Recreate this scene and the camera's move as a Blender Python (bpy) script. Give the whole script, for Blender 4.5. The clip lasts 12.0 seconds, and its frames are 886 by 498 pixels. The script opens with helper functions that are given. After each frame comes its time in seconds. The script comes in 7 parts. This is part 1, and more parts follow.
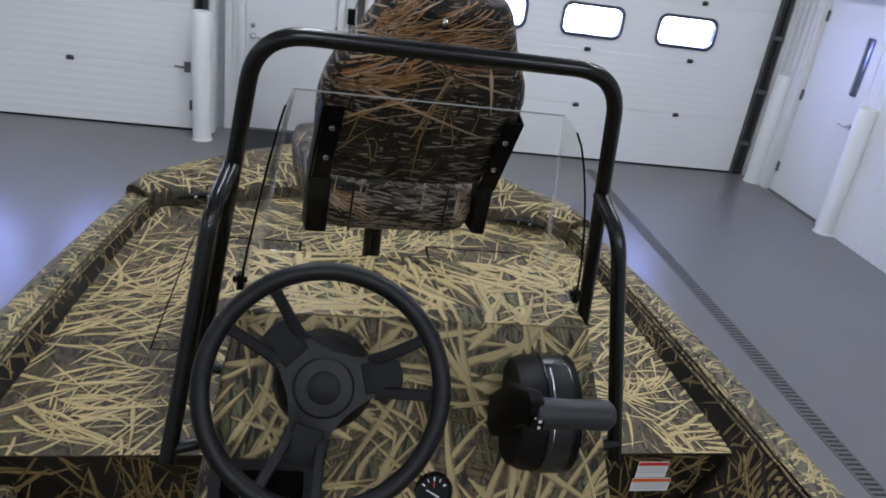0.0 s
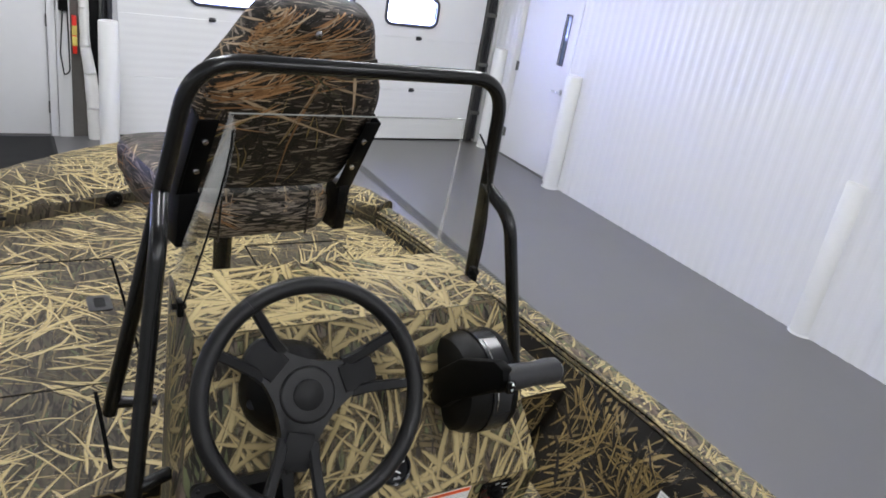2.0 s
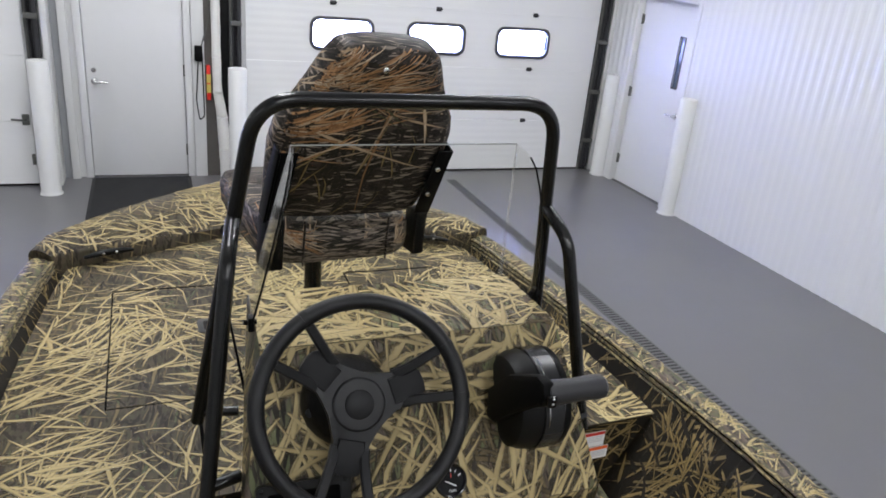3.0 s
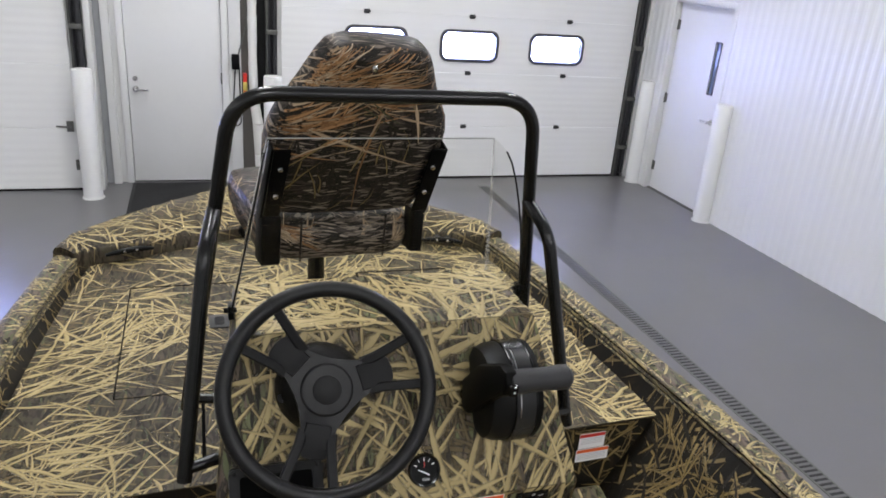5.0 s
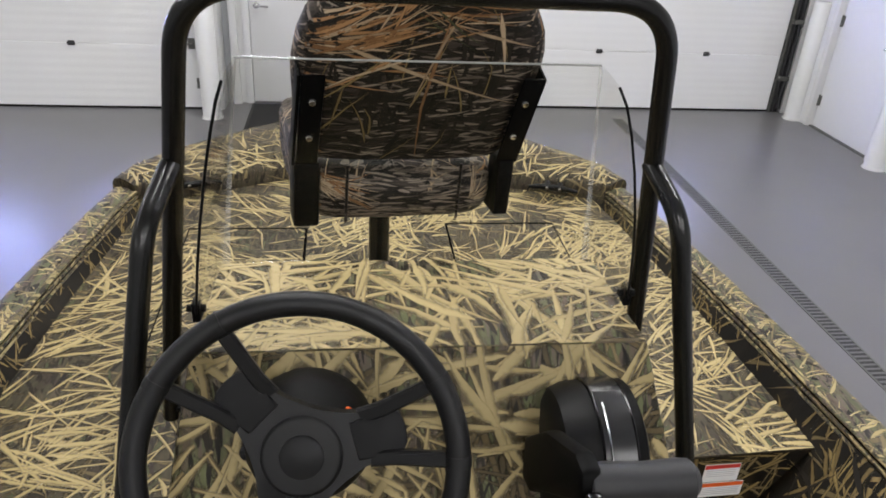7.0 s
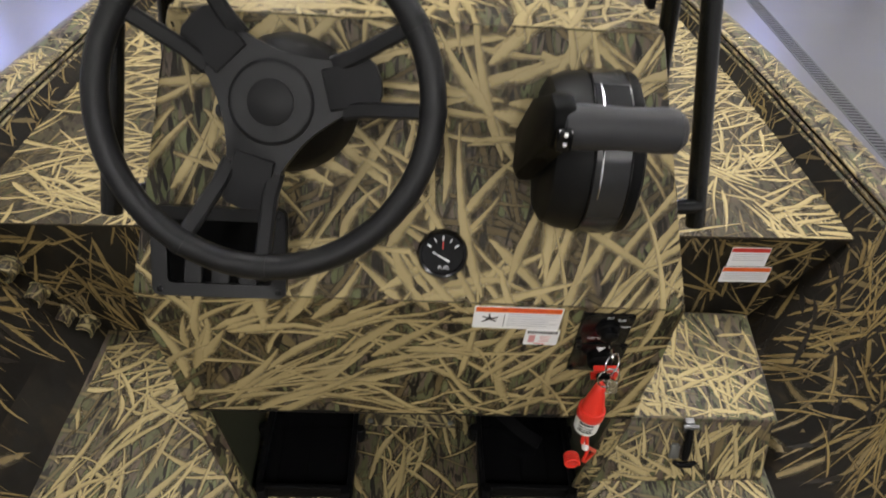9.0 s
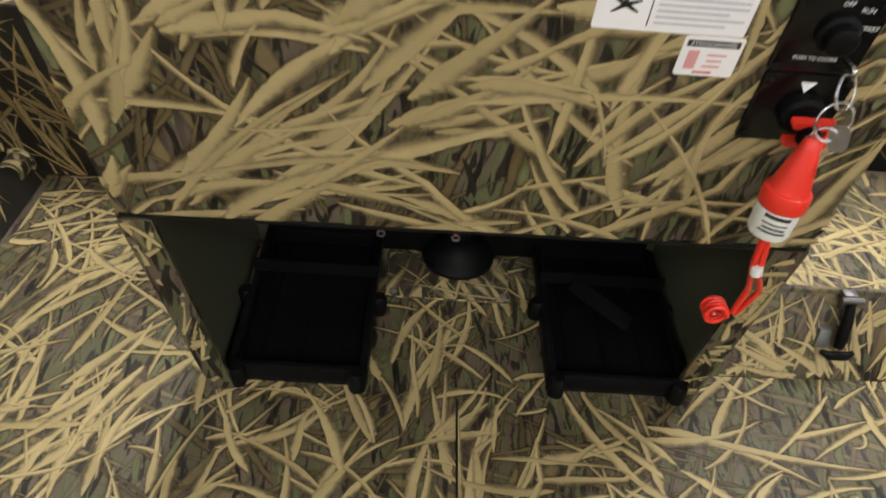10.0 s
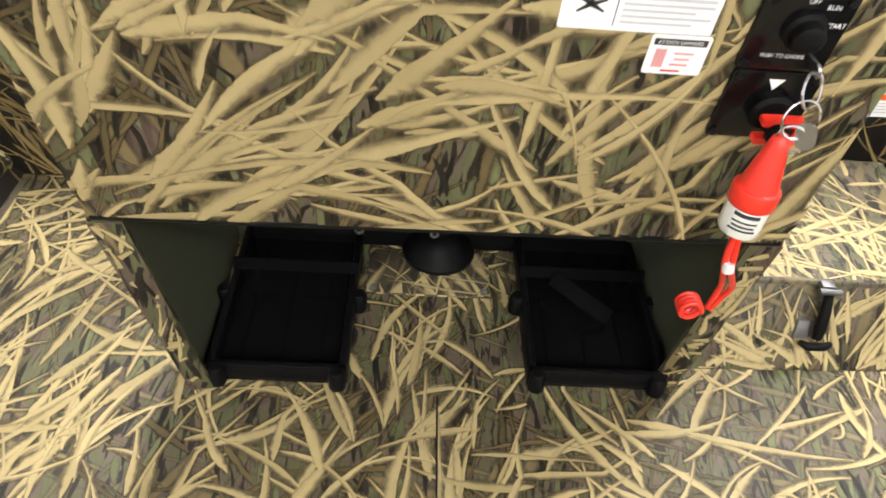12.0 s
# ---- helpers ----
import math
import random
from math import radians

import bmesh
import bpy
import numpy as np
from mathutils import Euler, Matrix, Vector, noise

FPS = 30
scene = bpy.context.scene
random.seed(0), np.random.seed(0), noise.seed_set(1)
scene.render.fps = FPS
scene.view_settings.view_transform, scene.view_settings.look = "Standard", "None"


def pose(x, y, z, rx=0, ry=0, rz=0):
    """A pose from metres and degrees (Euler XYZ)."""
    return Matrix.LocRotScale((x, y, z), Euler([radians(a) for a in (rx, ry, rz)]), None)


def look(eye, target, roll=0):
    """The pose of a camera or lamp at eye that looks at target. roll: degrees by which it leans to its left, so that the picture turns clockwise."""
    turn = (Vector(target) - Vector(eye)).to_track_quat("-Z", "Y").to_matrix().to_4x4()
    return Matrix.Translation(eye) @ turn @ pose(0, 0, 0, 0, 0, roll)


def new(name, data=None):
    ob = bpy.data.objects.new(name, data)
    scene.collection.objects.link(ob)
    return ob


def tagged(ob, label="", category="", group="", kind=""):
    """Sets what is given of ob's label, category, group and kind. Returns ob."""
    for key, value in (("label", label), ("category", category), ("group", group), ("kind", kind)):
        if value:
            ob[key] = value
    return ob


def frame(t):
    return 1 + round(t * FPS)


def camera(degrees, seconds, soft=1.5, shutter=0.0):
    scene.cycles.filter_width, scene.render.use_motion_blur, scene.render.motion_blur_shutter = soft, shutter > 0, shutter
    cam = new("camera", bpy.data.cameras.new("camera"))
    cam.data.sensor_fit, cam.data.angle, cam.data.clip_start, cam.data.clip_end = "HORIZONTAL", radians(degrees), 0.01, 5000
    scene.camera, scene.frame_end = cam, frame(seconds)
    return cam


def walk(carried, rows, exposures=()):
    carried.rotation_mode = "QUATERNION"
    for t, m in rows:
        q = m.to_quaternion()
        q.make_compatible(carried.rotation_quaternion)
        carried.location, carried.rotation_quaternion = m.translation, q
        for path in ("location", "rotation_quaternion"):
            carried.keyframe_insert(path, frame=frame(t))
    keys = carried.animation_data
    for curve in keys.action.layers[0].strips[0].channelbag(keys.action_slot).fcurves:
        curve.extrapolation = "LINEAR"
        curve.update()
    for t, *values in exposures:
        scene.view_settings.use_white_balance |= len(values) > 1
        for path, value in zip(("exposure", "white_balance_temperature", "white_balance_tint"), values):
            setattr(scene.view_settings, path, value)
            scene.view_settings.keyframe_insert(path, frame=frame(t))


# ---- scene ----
from mathutils.bvhtree import BVHTree

cam = camera(61.6, 12.0, 1.7, 0.2)
PATH = [
    (0, (-0.148, 0.089, 2.313), (0.192, 1.876, 1.481), 8.4),
    (0.5, (-0.28, 0.157, 2.321), (0.314, 1.891, 1.52), 6.7),
    (1, (-0.371, 0.144, 2.339), (0.44, 1.795, 1.552), 8.3),
    (1.5, (-0.456, 0.124, 2.357), (0.464, 1.728, 1.595), 8.8),
    (2, (-0.479, 0.097, 2.343), (0.526, 1.639, 1.561), 10.1),
    (2.5, (-0.464, 0.061, 2.347), (0.4, 1.664, 1.52), 7.5),
    (3, (-0.396, -0.005, 2.363), (0.316, 1.707, 1.615), 5.5),
    (3.5, (-0.354, -0.034, 2.357), (0.313, 1.701, 1.62), 5.8),
    (3.7, (-0.343, -0.035, 2.357), (0.317, 1.706, 1.626), 5.9),
    (5.3, (-0.276, -0.079, 2.351), (0.324, 1.68, 1.613), 4.5),
    (5.5, (-0.262, -0.08, 2.337), (0.332, 1.666, 1.564), 4.1),
    (6, (-0.235, 0.054, 2.31), (0.166, 1.785, 1.39), 2.2),
    (6.5, (-0.162, 0.289, 2.284), (0.185, 2.052, 1.405), 4.3),
    (6.7, (-0.127, 0.348, 2.267), (0.193, 2.101, 1.357), 4.1),
    (8.3, (0.032, 0.308, 2.22), (0.109, 2.052, 1.243), 3.4),
    (8.5, (0.021, 0.283, 2.184), (0.122, 1.965, 1.107), 3.9),
    (9, (0.014, 0.278, 2.062), (0.109, 1.821, 0.794), 4.5),
    (9.3, (0.004, 0.315, 1.938), (0.059, 1.856, 0.666), 3.8),
    (9.5, (0.001, 0.35, 1.861), (0.044, 1.852, 0.541), 3.9),
    (10, (-0.012, 0.436, 1.625), (0.052, 1.934, 0.301), 5.2),
    (10.5, (-0.003, 0.487, 1.532), (0.046, 2.014, 0.242), 5.0),
    (11, (0.01, 0.49, 1.522), (0.059, 2.01, 0.224), 5.4),
    (11.5, (0.011, 0.483, 1.542), (0.069, 1.982, 0.22), 5.7),
    (12, (0.004, 0.445, 1.632), (0.092, 1.922, 0.286), 5.1),
]
walk(cam, [(t, look(eye, target, roll)) for t, eye, target, roll in PATH],
     [(0, -0.4, 5850, 10), (0.5, -0.2, 6050, 10), (1, -0.02, 6200, 10), (1.5, 0.1, 6250, 10), (2.5, 0.0, 6250, 10), (3, -0.02, 6250, 10), (5.5, 0.0, 6450, 10), (6.5, 0.1, 6550, 10), (8.5, 0.1, 6600, 10), (9, 0.2, 6700, 10), (9.5, 0.46, 6800, 10), (10, 0.50, 6850, 10), (10.5, 0.76, 6900, 10), (11, 1.0, 6850, 10), (11.5, 1.22, 6800, 10), (12, 1.35, 6700, 10)])

# ---- light ----
world = bpy.data.worlds.new("world")
scene.world = world
world.use_nodes = True
wn = world.node_tree.nodes
sky = wn.new("ShaderNodeTexSky")
sky.sky_type, sky.sun_disc, sky.sun_elevation, sky.sun_rotation = "NISHITA", False, radians(35), radians(160)
world.node_tree.links.new(sky.outputs[0], wn["Background"].inputs[0])
wn["Background"].inputs[1].default_value = 0.1


# ---- building helpers ----
def thing(name, label, category, at=(0, 0, 0), group="", kind=""):
    ob = new(name)
    ob.empty_display_size = 0.05
    ob.location = at
    return tagged(ob, label, category, group, kind)


def mesh_of(bm, mat, smooth=True, uv=True):
    bmesh.ops.recalc_face_normals(bm, faces=bm.faces)
    bm.normal_update()
    if uv:
        layer = bm.loops.layers.uv.new("UVMap")
        for f in bm.faces:
            n = [abs(v) for v in f.normal]
            k = n.index(max(n))
            a, b = ((1, 2), (0, 2), (0, 1))[k]
            for l in f.loops:
                l[layer].uv = (l.vert.co[a], l.vert.co[b])
    me = bpy.data.meshes.new("mesh")
    for f in bm.faces:
        f.smooth = smooth
    bm.to_mesh(me)
    bm.free()
    me.materials.append(mat)
    if smooth:
        me.set_sharp_from_angle(angle=radians(38))
    return me


def part(name, bm, mat, parent=None, label="", smooth=True):
    ob = new(name, mesh_of(bm, mat, smooth))
    if parent is not None:
        ob.parent = parent
        ob.matrix_parent_inverse = Matrix.Translation(parent.location).inverted() if parent.type == "EMPTY" else Matrix()
    if label:
        ob["label"] = label
    return ob


def structure(name, bm, mat, label, category, smooth=True):
    return tagged(part(name, bm, mat, None, "", smooth), label, category, "", "structure")


def box(bm, x0, x1, y0, y1, z0, z1, bev=0.0, seg=2):
    vs = [bm.verts.new((x, y, z)) for x in (x0, x1) for y in (y0, y1) for z in (z0, z1)]
    fs = [bm.faces.new([vs[i] for i in q]) for q in ((0, 1, 3, 2), (4, 6, 7, 5), (0, 4, 5, 1), (2, 3, 7, 6), (0, 2, 6, 4), (1, 5, 7, 3))]
    if bev:
        es = {e for f in fs for e in f.edges}
        bmesh.ops.bevel(bm, geom=list(es), offset=bev, segments=seg, affect="EDGES", profile=0.5)
    return bm


def hexa(bm, low, high, bev=0.0, seg=2):
    """A block from four low corners and four high corners, in the same order."""
    a, b = [bm.verts.new(p) for p in low], [bm.verts.new(p) for p in high]
    fs = [bm.faces.new(a), bm.faces.new(b)] + [bm.faces.new((a[i], a[(i + 1) % 4], b[(i + 1) % 4], b[i])) for i in range(4)]
    if bev:
        bmesh.ops.bevel(bm, geom=list({e for f in fs for e in f.edges}), offset=bev, segments=seg, affect="EDGES", profile=0.5)
    return bm


def loft(bm, rings, closed=True, caps=True):
    rows = [[bm.verts.new(p) for p in ring] for ring in rings]
    n = len(rows[0])
    for a, b in zip(rows, rows[1:]):
        for i in range(n if closed else n - 1):
            j = (i + 1) % n
            bm.faces.new((a[i], a[j], b[j], b[i]))
    if caps:
        bm.faces.new(rows[0])
        bm.faces.new(rows[-1])
    return bm


def thicken(bm, t):
    """Gives an open sheet a real thickness, downwards where it lies level."""
    bmesh.ops.recalc_face_normals(bm, faces=bm.faces)
    bm.normal_update()
    if sum(f.normal.z for f in bm.faces) < 0:
        bmesh.ops.reverse_faces(bm, faces=bm.faces[:])
    bmesh.ops.solidify(bm, geom=bm.faces[:], thickness=t)
    return bm


def tube(bm, pts, r, seg=12, closed=False, caps=True):
    pts = [Vector(p) for p in pts]
    n = len(pts)
    side = None
    rings = []
    for i, p in enumerate(pts):
        d = (pts[(i + 1) % n] - pts[i - 1]) if closed or 0 < i < n - 1 else (pts[1] - pts[0] if i == 0 else pts[-1] - pts[-2])
        d.normalize()
        if side is None:
            side = d.orthogonal().normalized()
        side = (side - d * side.dot(d)).normalized()
        up = d.cross(side)
        rr = r[i] if isinstance(r, (list, tuple)) else r
        rings.append([p + (side * math.cos(a) + up * math.sin(a)) * rr for a in (2 * math.pi * k / seg for k in range(seg))])
    if closed:
        rows = [[bm.verts.new(q) for q in ring] for ring in rings]
        for i in range(n):
            a, b = rows[i], rows[(i + 1) % n]
            best = min(range(seg), key=lambda s: (a[0].co - b[s].co).length) if i == n - 1 else 0
            for k in range(seg):
                bm.faces.new((a[k], a[(k + 1) % seg], b[(k + 1 + best) % seg], b[(k + best) % seg]))
        return bm
    return loft(bm, rings, True, caps)


def fillet(pts, radius, n=8):
    """A polyline with its inner corners rounded."""
    pts = [Vector(p) for p in pts]
    out = [pts[0]]
    for a, b, c in zip(pts, pts[1:], pts[2:]):
        u, v = (a - b).normalized(), (c - b).normalized()
        half = math.acos(max(-1, min(1, u.dot(v)))) / 2
        t = min(radius / math.tan(half), (a - b).length * 0.48, (c - b).length * 0.48)
        for k in range(n + 1):
            s = k / n
            p, q = b + u * t, b + v * t
            out.append(p * (1 - s) ** 2 + b * 2 * s * (1 - s) + q * s * s)
    return out + [pts[-1]]


def lathe(bm, prof, m=None, seg=24):
    """A turned solid: prof is (radius, height) from its foot to its top, round the z axis of m."""
    m = m or Matrix()
    rings = [[m @ Vector((max(r, 1e-4) * math.cos(a), max(r, 1e-4) * math.sin(a), h)) for a in (2 * math.pi * k / seg for k in range(seg))] for r, h in prof]
    return loft(bm, rings)


def prism(bm, poly, d0, d1, m=None, bev=0.0):
    """A plate: the polygon in the xy plane of m, from height d0 to d1."""
    m = m or Matrix()
    a = [bm.verts.new(m @ Vector((x, y, d0))) for x, y in poly]
    b = [bm.verts.new(m @ Vector((x, y, d1))) for x, y in poly]
    n = len(poly)
    lower, upper = bm.faces.new(a), bm.faces.new(b)
    for i in range(n):
        bm.faces.new((a[i], a[(i + 1) % n], b[(i + 1) % n], b[i]))
    if bev:
        bmesh.ops.bevel(bm, geom=list(upper.edges), offset=bev, segments=2, affect="EDGES", profile=0.5)
    return bm


def rrect(w, h, r, n=5, cx=0.0, cy=0.0):
    out = []
    for sx, sy, a0 in ((1, 1, 0), (-1, 1, 90), (-1, -1, 180), (1, -1, 270)):
        for k in range(n + 1):
            a = radians(a0 + 90 * k / n)
            out.append((cx + sx * (w / 2 - r) + r * math.cos(a), cy + sy * (h / 2 - r) + r * math.sin(a)))
    return out


def frame_on(origin, right, up):
    """A pose whose x runs right, y up and z out of a face."""
    x, y = Vector(right).normalized(), Vector(up).normalized()
    z = x.cross(y).normalized()
    y = z.cross(x)
    m = Matrix((x, y, z)).transposed().to_4x4()
    m.translation = origin
    return m


def letters(name, text, size, m, mat, parent, wide=1.0):
    cu = bpy.data.curves.new("text", "FONT")
    cu.body, cu.size, cu.align_x, cu.align_y, cu.extrude = text, size, "CENTER", "CENTER", 0.0001
    tmp = new("text", cu)
    me = bpy.data.meshes.new_from_object(tmp.evaluated_get(bpy.context.evaluated_depsgraph_get()))
    bpy.data.objects.remove(tmp)
    me.transform(m @ Matrix.Diagonal((wide, 1, 1, 1)))
    me.materials.clear()
    me.materials.append(mat)
    ob = new(name, me)
    ob.parent = parent
    ob.matrix_parent_inverse = Matrix.Translation(parent.location).inverted()
    return ob


# ---- materials ----
class Nodes:
    """Short calls for building a node tree."""

    def __init__(self, tree):
        self.tree = tree

    def add(self, kind, values=(), **props):
        n = self.tree.nodes.new(kind)
        for k, v in props.items():
            setattr(n, k, v)
        for k, v in dict(values).items():
            self.to(n.inputs[k], v)
        return n

    def to(self, socket, v):
        if isinstance(v, bpy.types.NodeSocket):
            self.tree.links.new(v, socket)
        else:
            socket.default_value = v

    def math(self, op, a, b=0.0, c=0.0, clamp=False):
        return self.add("ShaderNodeMath", {0: a, 1: b, 2: c}, operation=op, use_clamp=clamp).outputs[0]

    def vec(self, op, a, b=(0, 0, 0)):
        return self.add("ShaderNodeVectorMath", {0: a, 1: b}, operation=op).outputs[0]

    def mix(self, f, a, b, blend="MIX"):
        n = self.add("ShaderNodeMix", data_type="RGBA", blend_type=blend)
        self.to(n.inputs[0], f), self.to(n.inputs[6], a), self.to(n.inputs[7], b)
        return n.outputs[2]

    def ramp(self, f, stops, interpolation="LINEAR"):
        n = self.add("ShaderNodeValToRGB", {0: f})
        n.color_ramp.interpolation = interpolation
        e = n.color_ramp.elements
        while len(e) < len(stops):
            e.new(0.5)
        for el, (p, c) in zip(e, stops):
            el.position, el.color = p, (*c, 1) if len(c) == 3 else c
        return n.outputs[0]

    def noise(self, v, scale, detail=4.0, rough=0.55, dist=0.0):
        return self.add("ShaderNodeTexNoise", {"Vector": v, "Scale": scale, "Detail": detail, "Roughness": rough, "Distortion": dist})

    def smooth(self, x, lo, hi):
        return self.add("ShaderNodeMapRange", {0: x, 1: lo, 2: hi, 3: 0.0, 4: 1.0}, interpolation_type="SMOOTHSTEP").outputs[0]


def material(name):
    m = bpy.data.materials.new(name)
    m.use_nodes = True
    m.node_tree.nodes.clear()
    n = Nodes(m.node_tree)
    shader = n.add("ShaderNodeBsdfPrincipled")
    out = n.add("ShaderNodeOutputMaterial", {0: shader.outputs[0]})
    return m, n, shader, out


def rgb(c):
    return (*c, 1.0)


def plain(name, colour, rough=0.5, metal=0.0, vary=0.12, scale=8.0, bump=0.0, bump_scale=300.0, coat=0.0, spec=0.5, uneven=0.16):
    """A surface of one colour with stains, grain and uneven gloss."""
    m, n, s, _ = material(name)
    co = n.add("ShaderNodeTexCoord").outputs["Object"]
    big, fine = n.noise(co, scale, 4.0).outputs[0], n.noise(co, scale * 14, 3.0).outputs[0]
    f = n.math("ADD", n.math("MULTIPLY", big, 0.65), n.math("MULTIPLY", fine, 0.35))
    low, high = [tuple(min(1.0, c * k) for c in colour) for k in (1 - vary, 1 + vary)]
    n.to(s.inputs["Base Color"], n.mix(f, rgb(low), rgb(high)))
    n.to(s.inputs["Roughness"], n.math("ADD", rough - uneven / 2, n.math("MULTIPLY", f, uneven)))
    s.inputs["Metallic"].default_value = metal
    s.inputs["Coat Weight"].default_value = coat
    s.inputs["Specular IOR Level"].default_value = spec
    if bump:
        b = n.add("ShaderNodeBump", {"Strength": bump, "Distance": 0.001, "Height": n.noise(co, bump_scale, 2.0).outputs[0]})
        n.to(s.inputs["Normal"], b.outputs[0])
    return m


def glowing(name, colour, strength):
    m, n, s, _ = material(name)
    s.inputs["Base Color"].default_value = rgb(colour)
    s.inputs["Emission Color"].default_value = rgb(colour)
    s.inputs["Emission Strength"].default_value = strength
    return m


def blade_group():
    """One layer of printed grass blades: a mask, a darker rim and a random tone for each blade."""
    g = bpy.data.node_groups.new("blade_layer", "ShaderNodeTree")
    for nm, kind in (("Vector", "NodeSocketVector"), ("Angle", "NodeSocketFloat"), ("Length", "NodeSocketFloat"), ("Spacing", "NodeSocketFloat"),
                     ("Width", "NodeSocketFloat"), ("Seed", "NodeSocketFloat"), ("Density", "NodeSocketFloat"), ("Soft", "NodeSocketFloat")):
        g.interface.new_socket(nm, in_out="INPUT", socket_type=kind)
    for nm in ("Mask", "Rim", "Tone"):
        g.interface.new_socket(nm, in_out="OUTPUT", socket_type="NodeSocketFloat")
    n = Nodes(g)
    gi, go = n.add("NodeGroupInput").outputs, n.add("NodeGroupOutput")
    turned = n.add("ShaderNodeVectorRotate", {"Vector": gi["Vector"], "Angle": gi["Angle"]}, rotation_type="Z_AXIS").outputs[0]
    size = n.add("ShaderNodeCombineXYZ", {0: gi["Length"], 1: gi["Spacing"], 2: 1.0}).outputs[0]
    seed = n.add("ShaderNodeCombineXYZ", {0: gi["Seed"], 1: n.math("MULTIPLY", gi["Seed"], 1.7), 2: 0.0}).outputs[0]
    p = n.vec("ADD", n.vec("DIVIDE", turned, size), seed)
    v = n.add("ShaderNodeTexVoronoi", {"Vector": p, "Scale": 1.0, "Randomness": 0.42}, voronoi_dimensions="2D")
    rnd = n.add("ShaderNodeSeparateColor", {0: v.outputs["Color"]}).outputs
    loc = n.add("ShaderNodeSeparateXYZ", {0: n.vec("SUBTRACT", p, v.outputs["Position"])}).outputs
    u = loc[0]
    lean = n.math("MULTIPLY", n.math("SUBTRACT", rnd[0], 0.5), 1.1)
    bow = n.math("MULTIPLY", n.math("SUBTRACT", rnd[1], 0.35), 1.3)
    w = n.math("ADD", loc[1], n.math("MULTIPLY", u, lean))
    w = n.math("ADD", w, n.math("MULTIPLY", n.math("MULTIPLY", u, u), bow))
    # a reed shape, widest near its foot and running out to a long point
    t = n.math("MULTIPLY", n.math("ADD", u, 0.45), 1.111, clamp=True)
    foot = n.smooth(t, 0.0, 0.38)
    taper = n.math("MULTIPLY", foot, n.math("POWER", n.math("SUBTRACT", 1.0, t), 0.8))
    taper = n.math("MULTIPLY", taper, n.math("ADD", 0.35, n.math("MULTIPLY", rnd[2], 0.95)))
    half = n.math("MULTIPLY", taper, n.math("DIVIDE", gi["Width"], gi["Spacing"]))
    gap = n.math("SUBTRACT", half, n.math("ABSOLUTE", w))
    there = n.math("LESS_THAN", rnd[1], gi["Density"])
    soft = n.math("DIVIDE", gi["Soft"], gi["Spacing"])
    mask = n.math("MULTIPLY", n.smooth(gap, 0.0, soft), there)
    rim = n.math("MULTIPLY", n.smooth(gap, n.math("MULTIPLY", half, -0.75), 0.0), there)
    n.to(go.inputs["Mask"], mask)
    n.to(go.inputs["Rim"], n.math("MULTIPLY", rim, n.math("GREATER_THAN", half, 0.004)))
    n.to(go.inputs["Tone"], n.math("ADD", n.math("MULTIPLY", rnd[0], 0.6), n.math("MULTIPLY", t, 0.4)))
    return g


BLADES = blade_group()


